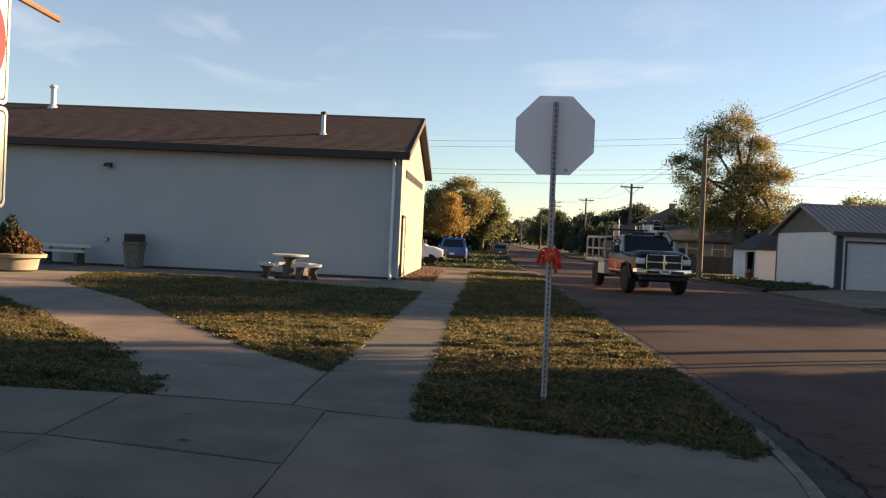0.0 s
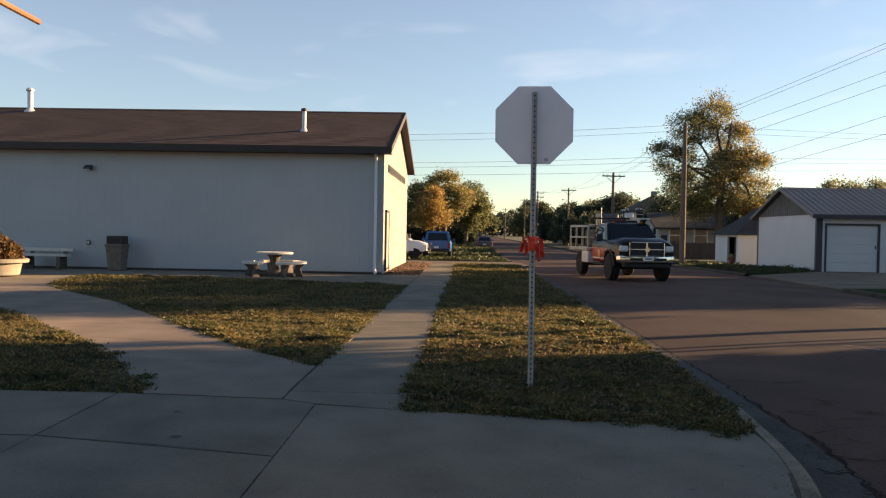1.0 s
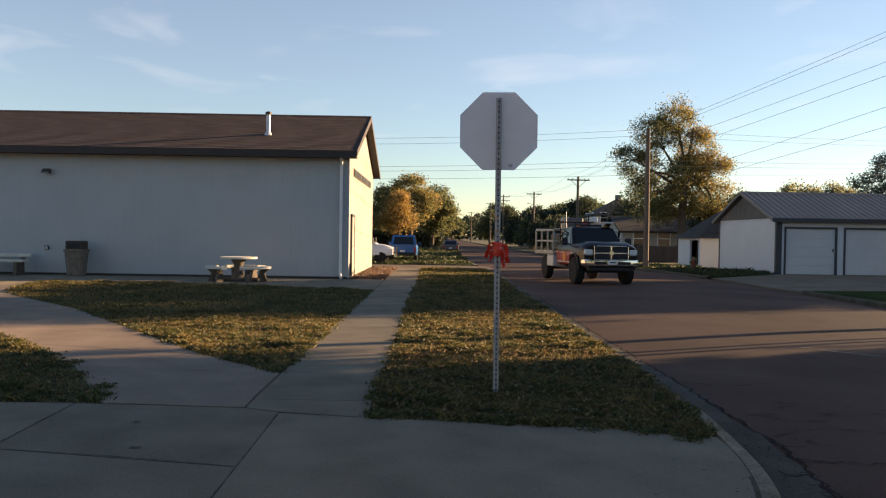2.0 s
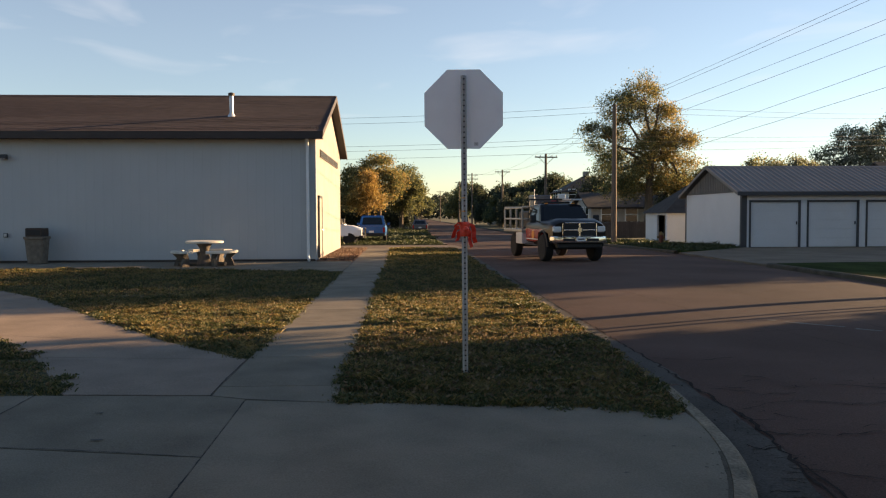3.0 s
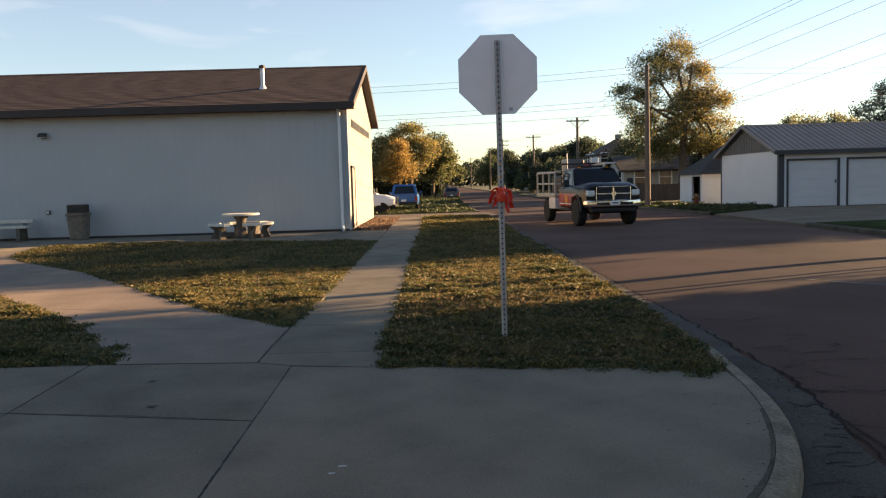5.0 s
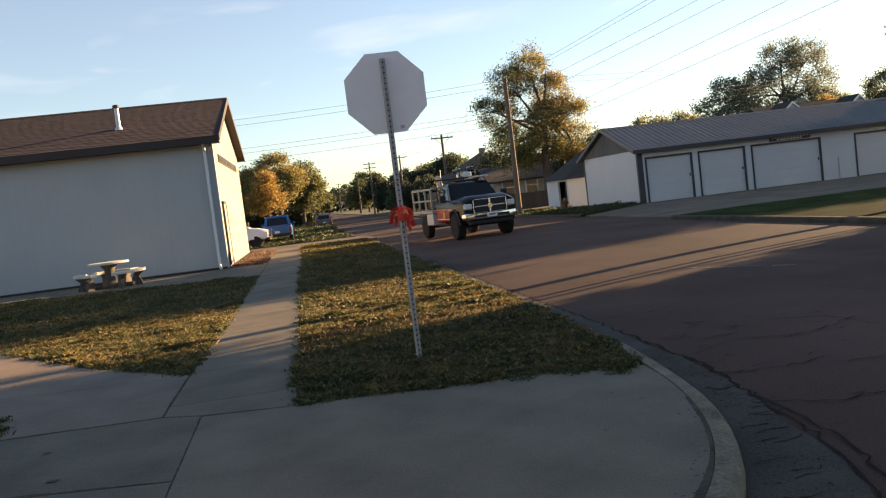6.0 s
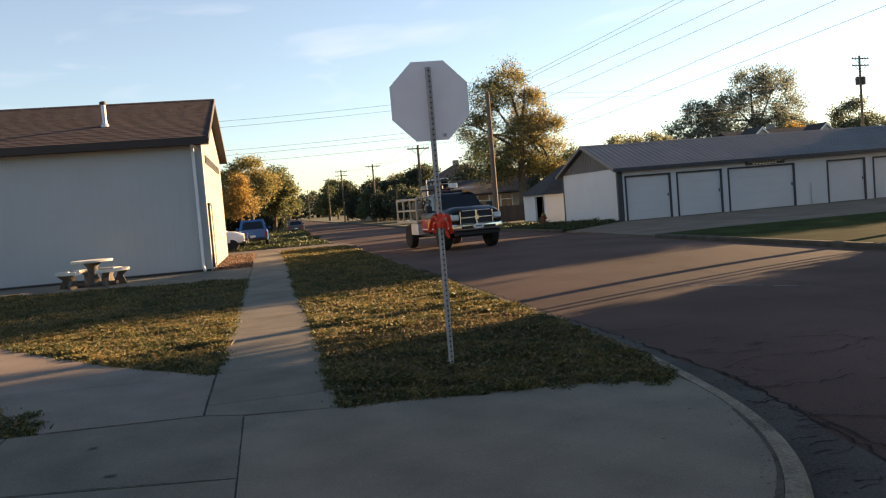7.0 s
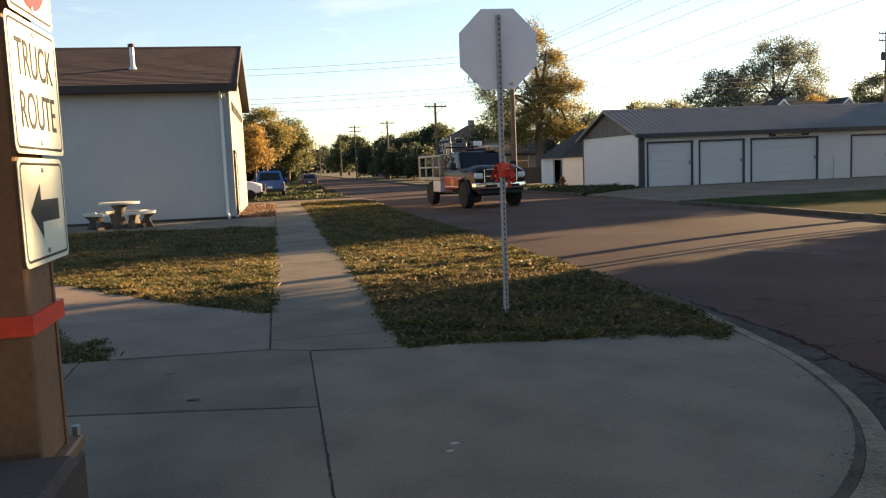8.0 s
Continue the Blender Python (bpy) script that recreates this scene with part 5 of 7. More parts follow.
    for k in range(4):
        for s in (-1, 1):
            part("grille_slat", box(0.955, 0.965, s * 0.28 - 0.23, s * 0.28 + 0.23, 0.92 + 0.09 * k, 0.93 + 0.09 * k), BLACK_PLASTIC, g)
    bp = part("bumper", hull([(0.84, [(0.98, 0.64), (1.0, 0.70), (1.0, 0.82), (0.97, 0.86)]), (1.02, [(0.90, 0.64), (0.93, 0.70), (0.93, 0.82), (0.90, 0.86)]), (1.10, [(0.70, 0.66), (0.72, 0.70), (0.72, 0.80), (0.70, 0.84)])]), CHROME, t, "chrome front bumper", True)
    part("bumper_slot", box(1.095, 1.108, -0.62, -0.2, 0.705, 0.79), BLACK_PLASTIC, bp)
    part("bumper_slot", box(1.095, 1.108, 0.2, 0.62, 0.705, 0.79), BLACK_PLASTIC, bp)
    part("number_plate", box(1.108, 1.116, -0.155, 0.155, 0.70, 0.83), WHITE_PAINT, bp)
    part("plate_bar", box(1.116, 1.119, -0.11, 0.11, 0.745, 0.79), GREY_PAINT, bp)
    part("valance", box(0.70, 0.98, -0.78, 0.78, 0.46, 0.645, bevel=0.04), BLACK_PLASTIC, t)
    part("chassis", box(-4.5, 0.7, -0.45, 0.45, 0.48, 0.72), BLACK_PLASTIC, t)
    part("axle", tube([(0, -0.8, 0.46), (0, 0.8, 0.46)], 0.07, 8), BLACK_PLASTIC, t)
    part("axle", tube([(-3.6, -0.8, 0.46), (-3.6, 0.8, 0.46)], 0.09, 8), BLACK_PLASTIC, t)
    for s in (-1, 1):
        wheel(t, 0.0, s * 0.88, 0.46, 0.30, BLACK_PLASTIC, s)
        wheel(t, -3.6, s * 0.90, 0.45, 0.27, BLACK_PLASTIC, s)
    # flatbed with rails
    part("flatbed", box(-4.75, -2.15, -1.12, 1.12, 0.95, 1.05, bevel=0.015), RAIL_GREY, t, "dull steel flatbed deck")
    for s in (-1, 1):
        part("toolbox", box(-3.0, -2.2, s * 0.86 - 0.24, s * 0.86 + 0.24, 0.52, 0.94, bevel=0.02), ALU, t, "aluminium underbody toolbox")
        part("mudguard", box(-4.15, -3.05, s * 0.9 - 0.2, s * 0.9 + 0.2, 0.92, 0.948), BLACK_PLASTIC, t)
        for xx in (-4.7, -3.85, -3.0, -2.2):
            part("rail_post", box(xx - 0.03, xx + 0.03, s * 1.08 - 0.03, s * 1.08 + 0.03, 1.05, 1.83), RAIL_GREY, t)
        for zz in (1.42, 1.82):
            part("rail", tube([(-4.72, s * 1.08, zz), (-2.2, s * 1.08, zz)], 0.03, 7), RAIL_GREY, t)
    for xx in (-4.72, -2.18):
        for zz in (1.42, 1.86):
            part("rail", tube([(xx, -1.08, zz), (xx, 1.08, zz)], 0.03, 7), RAIL_GREY, t)
    part("water_tank", box(-4.3, -2.9, -0.62, 0.62, 1.05, 1.72, bevel=0.06), BLACK_PLASTIC, t, "dark water tank")
    part("hose_reel", lathe([(0.30, -0.3), (0.30, -0.27), (0.14, -0.26), (0.14, 0.26), (0.30, 0.27), (0.30, 0.3)], 16, axis="y", at=(-2.7, 0.1, 1.9)), BLACK_PLASTIC, t, "dark hose reel", True)
    part("hose", lathe([(0.24, -0.25), (0.25, 0.0), (0.24, 0.25)], 16, axis="y", at=(-2.7, 0.1, 1.9)), RED_PAINT, t, smooth=True)
    rk = part("headache_rack", tube([(-2.1, -0.85, 1.05), (-2.1, -0.85, 2.12), (-2.1, 0.85, 2.12), (-2.1, 0.85, 1.05)], 0.035, 7), BLACK_PLASTIC, t, "dark rack behind the cab")
    part("rack_bar", tube([(-2.1, -0.85, 1.62), (-2.1, 0.85, 1.62)], 0.025, 6), BLACK_PLASTIC, rk)
    part("pump_box", box(-3.2, -2.5, -0.55, 0.15, 1.72, 2.3, bevel=0.04), GREY_PAINT, t, "grey pump housing")
    part("work_lamp", box(-2.14, -2.02, 0.25, 0.55, 2.14, 2.32, bevel=0.03), LAMP_GLASS, t)
    part("ladder", box(-3.6, -1.0, 0.42, 0.8, 2.08, 2.13), ALU, t)
    part("light_bar", box(-1.65, -1.45, -0.5, 0.5, 1.965, 2.04, bevel=0.02), BLACK_PLASTIC, t, "dark roof light bar")
    part("whip_aerial", tube([(-2.2, -0.6, 1.86), (-2.25, -0.6, 2.5)], 0.012, 5), ALU, t)
    return t


HEAD = math.degrees(math.atan2(-0.97, 0.13))
brush_truck(pose(5.3, 20.5, rz(5.3, 20.5) + 0.004, 0, 0, HEAD)).scale = (1.03, 1.03, 1.05)


def car(name, m, paint, lab, pickup=False, far=False):
    t = thing(name, m, lab, "pickup" if pickup else "car")
    L = 5.4 if pickup else 4.6
    x1, x0 = L * 0.5, -L * 0.5
    bel = 1.12 if pickup else 0.92
    sill = 0.5 if pickup else 0.32
    hw = 0.96 if pickup else 0.88
    pr = lambda k, top: [(hw * k - 0.05, sill), (hw * k, sill + 0.08), (hw * k, bel - 0.12), (hw * k - 0.06, top)]
    part("body", hull([(x0, pr(0.96, bel)), (x0 + 0.15, pr(1, bel)), (0, pr(1, bel)), (x1 - 1.4, pr(1, bel)), (x1 - 0.2, pr(0.97, bel - 0.1)), (x1, pr(0.88, bel - 0.22))]), paint, t, smooth=True)
    cb = (x0 + (1.75 if pickup else 0.35), x1 - 1.45, hw - 0.06, bel, x0 + (1.9 if pickup else 1.0), x1 - 2.1, hw - 0.22, 1.82 if pickup else 1.45)
    c = part("cab", cabin(*cb), paint, t, smooth=True)
    windows(c, *cb, ((0.08, 0.48), (0.52, 0.92)))
    r = 0.39 if pickup else 0.33
    for xx in (x0 + 1.0, x1 - 0.95):
        for s in (-1, 1):
            wheel(t, xx, s * (hw - 0.1), r, 0.24, None, s)
    for s in (-1, 1):
        part("tail_lamp", box(x0 - 0.012, x0 + 0.05, s * (hw - 0.14) - 0.07, s * (hw - 0.14) + 0.07, bel - 0.42, bel - 0.08, bevel=0.01), RED_LENS, t)
        part("headlamp", box(x1 - 0.06, x1 + 0.01, s * (hw - 0.3) - 0.14, s * (hw - 0.3) + 0.14, bel - 0.42, bel - 0.28, bevel=0.01), LAMP_GLASS, t)
        part("mirror", box(x1 - 1.75, x1 - 1.6, s * (hw + 0.1) - 0.09, s * (hw + 0.1) + 0.09, bel + 0.03, bel + 0.2, bevel=0.02), paint, t)
    part("rear_bumper", box(x0 - 0.1, x0 + 0.08, -hw + 0.06, hw - 0.06, sill - 0.02, sill + 0.17, bevel=0.02), BLACK_PLASTIC, t)
    part("front_bumper", box(x1 - 0.1, x1 + 0.08, -hw + 0.16, hw - 0.16, sill - 0.06, sill + 0.15, bevel=0.02), BLACK_PLASTIC, t)
    if pickup:
        part("load_bed", box(x0 + 0.14, x0 + 1.7, -hw + 0.14, hw - 0.14, bel + 0.001, bel + 0.012), BLACK_PLASTIC, t)
        part("tailgate", box(x0 - 0.02, x0 - 0.002, -hw + 0.24, hw - 0.24, sill + 0.22, bel - 0.02, bevel=0.006), paint, t)
        part("bed_rail", box(x0 + 0.1, x0 + 1.7, hw - 0.13, hw - 0.07, bel, bel + 0.06), BLACK_PLASTIC, t)
        part("bed_rail", box(x0 + 0.1, x0 + 1.7, -hw + 0.07, -hw + 0.13, bel, bel + 0.06), BLACK_PLASTIC, t)
    part("number_plate", box(x0 - 0.03, x0 - 0.022, -0.16, 0.16, sill + 0.2, sill + 0.33), WHITE_PAINT, t)
    return t


BZ = gz(-2.5, 48)
car("blue_pickup", pose(-2.75, 47.6, BZ, 0, 0, 90), BLUE_PAINT, "blue pickup parked with its tailgate towards the hall", True)
car("parked_car", pose(1.15, 84, gz(1, 84) - 0.1, 0, 0, 90), GREY_PAINT, "dark grey car parked far off at the kerb")
car("parked_pickup", pose(0.2, 104, gz(1, 100), 0, 0, 90), GREY_PAINT, "dark pickup parked far off on the lawn", True)
car("parked_car", pose(-1.6, 118, gz(1, 100), 0, 0, 90), WHITE_PAINT, "pale car parked far off under trees")


def ambulance(m):
    t = thing("ambulance", m, "white ambulance with a dark stripe beside the hall", "ambulance")
    part("module", hull([(-6.4, [(1.05, 0.55), (1.1, 0.6), (1.1, 2.42), (1.03, 2.5)]), (-2.35, [(1.05, 0.55), (1.1, 0.6), (1.1, 2.42), (1.03, 2.5)]), (-2.25, [(1.0, 0.6), (1.05, 0.65), (1.05, 2.36), (0.98, 2.44)])]), WHITE_PAINT, t, "white box body", True)
    part("cab_body", hull([(-2.3, [(0.92, 0.5), (0.98, 0.56), (0.98, 1.12), (0.94, 1.22)]), (-0.6, [(0.92, 0.5), (0.98, 0.56), (0.98, 1.12), (0.93, 1.22)]), (0.2, [(0.9, 0.5), (0.95, 0.56), (0.95, 1.02), (0.84, 1.16)]), (0.72, [(0.8, 0.52), (0.86, 0.58), (0.86, 0.9), (0.74, 1.0)])]), WHITE_PAINT, t, "white van bonnet", True)
    cb = (-2.28, -0.25, 0.93, 1.2, -2.25, -1.15, 0.76, 2.0)
    c = part("cab", cabin(*cb), WHITE_PAINT, t, smooth=True)
    windows(c, *cb, ((0.35, 0.9),))
    for s in (-1, 1):
        part("stripe", box(-6.38, -2.36, s * 1.104 - 0.004, s * 1.104 + 0.004, 0.72, 1.12), BLACK_PAINT, t, "dark stripe")
        part("stripe", box(-2.25, -0.55, s * 0.984 - 0.005, s * 0.984 + 0.005, 0.57, 0.98), BLACK_PAINT, t)
        part("module_window", box(-4.6, -4.1, s * 1.104 - 0.004, s * 1.104 + 0.004, 1.65, 2.05), GLASS, t)
        part("door_seam", box(-3.75, -3.73, s * 1.104 - 0.003, s * 1.104 + 0.003, 0.65, 2.3), GREY_PAINT, t)
        part("door_seam", box(-2.75, -2.73, s * 1.104 - 0.003, s * 1.104 + 0.003, 0.65, 2.3), GREY_PAINT, t)
        part("lettering_bar", box(-6.2, -4.9, s * 1.105 - 0.004, s * 1.105 + 0.004, 2.12, 2.3), RED_LENS, t)
        part("lettering_bar", box(-6.2, -4.8, s * 1.105 - 0.004, s * 1.105 + 0.004, 1.85, 2.03), RED_LENS, t)
        part("warning_lamp", box(-2.72, -2.48, s * 1.11 - 0.02, s * 1.11 + 0.02, 2.18, 2.36, bevel=0.01), emit_mat("red_warning_glow", (1.0, 0.12, 0.08), 6.0), t, "lit red warning lamp")
        part("scene_lamp", box(-3.3, -3.0, s * 1.11 - 0.015, s * 1.11 + 0.015, 2.2, 2.36, bevel=0.01), LAMP_GLASS, t)
        part("headlamp", box(0.66, 0.745, s * 0.6 - 0.14, s * 0.6 + 0.14, 0.72, 0.9, bevel=0.02), LAMP_GLASS, t)
        part("mirror", box(-0.55, -0.4, s * 1.12 - 0.1, s * 1.12 + 0.1, 1.25, 1.6, bevel=0.03), BLACK_PLASTIC, t)
        wheel(t, 0.0, s * 0.84, 0.38, 0.24, CHROME, s)
        wheel(t, -4.0, s * 0.88, 0.38, 0.3, CHROME, s)
    part("grille", box(0.70, 0.75, -0.4, 0.4, 0.6, 0.92, bevel=0.015), BLACK_PLASTIC, t)
    part("push_bar", tube([(0.72, -0.5, 0.45), (0.92, -0.5, 0.5), (0.92, -0.45, 1.0), (0.92, 0.45, 1.0), (0.92, 0.5, 0.5), (0.72, 0.5, 0.45)], 0.035, 7), BLACK_PLASTIC, t)
    part("bumper", box(0.6, 0.85, -0.9, 0.9, 0.42, 0.58, bevel=0.03), BLACK_PLASTIC, t)
    part("light_bar", box(-1.9, -1.6, -0.6, 0.6, 2.0, 2.1, bevel=0.03), RED_LENS, t)
    return t


ambulance(pose(-3.9, 41.5, gz(0, 41.5) - 0.03))


# ---- houses ----
def house(name, x, y, turn, w, d, h, rise, wall, roofm, lab, found=0.5, bays=((0.2, 1.0), (0.5, 1.0), (0.8, 1.0)), storeys=1, hip=False, porch=False):
    t = thing(name, pose(x, y, gz(x, y) - 0.1, 0, 0, turn), lab, "house")
    part("foundation", box(-w / 2 - 0.03, w / 2 + 0.03, -d / 2 - 0.03, d / 2 + 0.03, -0.2, found), FOUNDATION, t, "grey block foundation")
    bm = bmesh.new()
    levels = []
    z = found
    while z < h - 1e-6:
        z2 = min(z + 0.16, h)
        levels += [(z, 0.018), (z2, 0.0)]
        z = z2
    rings = [[bm.verts.new((sx * (w / 2 + b), sy * (d / 2 + b), zz)) for sx, sy in ((-1, -1), (1, -1), (1, 1), (-1, 1))] for zz, b in levels]
    for ra, rb in zip(rings, rings[1:]):
        for k in range(4):
            bm.faces.new((ra[k], ra[(k + 1) % 4], rb[(k + 1) % 4], rb[k]))
    part("wall", bm, wall, t, "painted clapboard walls")
    o = 0.45
    rf = bmesh.new()
    if hip:
        k = min(w, d) / 2
        lowr = [(-w / 2 - o, -d / 2 - o, h - 0.05), (w / 2 + o, -d / 2 - o, h - 0.05), (w / 2 + o, d / 2 + o, h - 0.05), (-w / 2 - o, d / 2 + o, h - 0.05)]
        r0, r1 = (-w / 2 + k * 0.9, 0, h + rise), (w / 2 - k * 0.9, 0, h + rise)
        lv = [rf.verts.new(c) for c in lowr]
        a, b = rf.verts.new(r0), rf.verts.new((r1[0] + 0.01, 0, h + rise))
        rf.faces.new((lv[0], lv[1], b, a))
        rf.faces.new((lv[1], lv[2], b))
        rf.faces.new((lv[2], lv[3], a, b))
        rf.faces.new((lv[3], lv[0], a))
        rf.faces.new(lv)
    else:
        s = rise / (d / 2)
        out = [(-d / 2 - o, h - s * o), (-d / 2 - o, h - s * o + 0.16), (0, h + rise + 0.16), (d / 2 + o, h - s * o + 0.16), (d / 2 + o, h - s * o), (0, h + rise)]
        extrude(out, w + 2 * o, rf, axis="x", start=-w / 2 - o)
        part("gable", extrude([(-d / 2, h), (0, h + rise - 0.03), (d / 2, h)], w - 0.02, axis="x", start=-w / 2 + 0.01), wall, t)
    part("roof", rf, roofm, t, "dark shingle roof")
    part("chimney", box(-0.35, 0.35, 0.2, 0.9, h + rise * 0.4, h + rise + 0.7), FOUNDATION, t)
    for st in range(storeys):
        zc = found + 1.35 + st * 2.7
        for side in range(4):
            span = w if side % 2 == 0 else d
            for f, ww in bays:
                a = (f - 0.5) * span
                m = pose(0, 0, 0, 0, 0, 90 * side) @ Matrix.Translation((a, -((d if side % 2 == 0 else w) / 2), zc))
                fr = part("window", box(-ww / 2 - 0.09, ww / 2 + 0.09, -0.06, 0.02, -0.72, 0.72), WHITE_PAINT, t, "white-framed window")
                fr.matrix_local = m
                for zz in (-0.33, 0.33):
                    part("pane", box(-ww / 2, ww / 2, -0.068, -0.06, zz - 0.3, zz + 0.3), GLASS, fr)
    return t


house("cream_house", 19.5, 66, 0, 7.2, 7.0, 2.6, 1.25, HOUSE_CREAM, ROOF_DARK, "small cream clapboard house under the large tree", 0.6)
house("white_house", 23.6, 98, 0, 7.6, 7.0, 4.9, 2.1, HOUSE_WHITE, ROOF_DARK, "two-storey white clapboard house with a dark hipped roof", 0.5, ((0.15, 0.9), (0.4, 0.9), (0.75, 0.9)), 2, True)
house("far_house", 19.5, 150, 90, 8, 6.5, 4.3, 2.3, HOUSE_WHITE, ROOF_DARK, "far pale house with a steep gable", 0.4)
house("brown_house", 53, 71, 0, 12, 9.0, 4.6, 2.4, HOUSE_CREAM, ROOF_DARK, "house behind the garages with a dark roof", 0.4)
house("street_house", -18, 95, 0, 12, 8, 3.2, 2.2, HOUSE_WHITE, ROOF_DARK, "low white house far behind the parked cars", 0.4)
for dx in (-4.0, 3.6):
    dm = thing("dormer", pose(53 + dx, 67.2, 5.75), "small white-edged dormer gable on the roof", "dormer", "dormers")
    part("gable_face", extrude([(-1.0, 0), (0, 0.85), (1.0, 0)], 3.0, start=0.0), HOUSE_CREAM, dm)
    part("barge_board", extrude([(-1.25, -0.12), (-1.25, 0.05), (0, 1.12), (1.25, 0.05), (1.25, -0.12), (0, 0.92)], 0.12, start=-0.14), WHITE_PAINT, dm)
    part("roof", extrude([(-1.25, -0.02), (-1.25, 0.1), (0, 1.2), (1.25, 0.1), (1.25, -0.02), (0, 1.1)], 3.0, start=-0.02), ROOF_DARK, dm)
# unseen house added east of the street, past the view, to block the low sun
house("shade_house", 44, 11.8, 0, 11, 11, 6.2, 4.6, HOUSE_WHITE, ROOF_DARK, "unseen two-storey white house added to cast shade", 0.5, ((0.2, 1.0), (0.5, 1.0), (0.8, 1.0)), 2)


# ---- trees ----
def tree(x, y, h, blobs, mats, lab, seed, leaf=0.16, per=900, trunk=0.3, fork=0.35, spread=1.0):
    """A tapered trunk, limbs to every part of the crown, and leaves in clumps round twig ends.
    blobs: (dx, dy, z, rx, rz) in metres; mats: (material, share) or (material, share, steepness, middle)."""
    rng = np.random.default_rng(seed)
    t = thing("tree", pose(x, y, gz(x, y) - 0.05), lab, "tree", "trees")
    wood = bmesh.new()
    top = Vector((rng.normal() * 0.3, rng.normal() * 0.3, h * 0.8))
    mid = Vector((rng.normal() * 0.15, rng.normal() * 0.15, h * fork))
    tube([(0, 0, -0.2), (0, 0, 0.3), mid, (mid + top) / 2, top], [trunk * 1.35, trunk, trunk * 0.8, trunk * 0.5, trunk * 0.12], 9, wood)
    cents = []
    for dx, dy, z, rx, r_z in blobs:
        k = max(8, int(18 * (rx * rx * r_z) ** 0.45 * spread))
        for _ in range(k):
            v = rng.normal(size=3)
            v /= np.linalg.norm(v)
            v *= rng.uniform(0.45, 1.0) ** 0.5
            cents.append((dx + v[0] * rx, dy + v[1] * rx, z + v[2] * r_z, 0.17 * (rx + r_z) / 2 + 0.12))
        f = rng.uniform(0.15, 0.55)
        a = mid.lerp(top, f * 0.9)
        b = Vector((dx, dy, z))
        c = (a + b) / 2 + Vector((rng.normal() * 0.2, rng.normal() * 0.2, 0.25))
        tube([a, c, b], [trunk * 0.42, trunk * 0.26, trunk * 0.08], 6, wood, False)
        for q in cents[-k:][:: max(1, k // 7)]:
            e = Vector(q[:3])
            s = c.lerp(b, rng.uniform(0.2, 1.0))
            tube([s, (s + e) / 2 + Vector((0, 0, 0.12)), e], [trunk * 0.13, trunk * 0.08, 0.012], 4, wood, False)
    part("trunk", wood, BARK, t, "grey-brown trunk and limbs", True)
    cents = np.array(cents)
    for m, share, *side in mats:
        n = int(per * len(cents) * share / 10)
        # each tone keeps to its own clumps, so that the crown is mottled
        w = rng.uniform(0, 1, len(cents)) ** 2 + 0.05
        if side:         # keeps the tone to one side of the crown, for painted sun or shade
            w = w / (1 + np.exp(-side[0] * (cents[:, 0] - side[1])))
        idx = rng.choice(len(cents), n, p=w / w.sum())
        p = cents[idx, :3] + rng.normal(size=(n, 3)) * cents[idx, 3:4] * np.array([1, 1, 0.75])
        part_leaves("crown", p, leaf, m, t, rng, 1.0)
    return t


# the tall turning tree behind the bare pole; sunward side painted gold, shade side green
tree(19.6, 58, 13.8, [(-0.5, 0, 11.9, 1.4, 1.5), (-2.4, 0, 10.6, 1.8, 1.3), (1.0, 0.3, 9.3, 1.7, 1.6), (-4.6, 0, 8.6, 1.5, 0.8), (-3.0, 0.5, 7.6, 2.0, 1.3), (2.3, 0, 7.9, 1.4, 1.2), (0.2, -0.6, 7.2, 1.7, 1.3), (-2.2, 0, 5.6, 2.1, 1.4), (2.2, 0.3, 5.4, 1.8, 1.4), (0.3, 0.2, 4.8, 1.8, 1.0), (-2.2, 0.3, 4.0, 1.7, 0.9), (3.2, 0, 3.9, 1.6, 1.0)],
     ((LEAF_GOLD, 0.6, 0.8, -0.5), (LEAF_MIX, 0.6), (LEAF_GREEN, 0.3, -0.8, 0.0)), "tall turning tree behind the pole, painted gold sunward and green on its shade side", 3, 0.072, 1250, 0.36)
tree(20.5, 74, 8.0, [(0, 0, 5.6, 2.1, 1.6), (-1.5, 0, 4.0, 1.8, 1.3), (1.5, 0, 3.8, 2.0, 1.3)], ((LEAF_GREEN, 0.7), (LEAF_DARK, 0.7)), "dark green tree beside the cream house", 4, 0.10, 700, 0.22)
tree(24.2, 60, 6.8, [(0, 0, 4.6, 2.0, 1.4), (1.8, 0, 3.4, 1.9, 1.1), (-1.5, 0, 3.2, 1.8, 1.2)], ((LEAF_GREEN, 0.7), (LEAF_DARK, 0.6)), "dark green tree behind the shed", 6, 0.095, 750, 0.2)
# golden and green trees behind the hall
tree(-3.6, 86, 9.2, [(0, 0, 7.3, 1.9, 1.6), (-2.2, 0, 6.0, 1.9, 1.5), (1.4, 0, 5.6, 1.8, 1.5), (-0.8, -1, 4.2, 2.2, 1.3), (-3.6, 0, 4.0, 1.8, 1.4)], ((LEAF_GOLD, 0.85), (LEAF_MIX, 0.7), (LEAF_GREEN, 0.2)), "broad golden-green autumn tree behind the parked pickup", 11, 0.11, 800, 0.3)
tree(-4.5, 76, 6.6, [(0, 0, 5.0, 1.2, 1.3), (-0.5, 0, 3.5, 1.4, 1.2), (0.6, 0, 3.2, 1.3, 1.1)], ((LEAF_ORANGE, 0.9), (LEAF_GOLD, 0.5)), "small orange autumn tree", 12, 0.10, 800, 0.16)
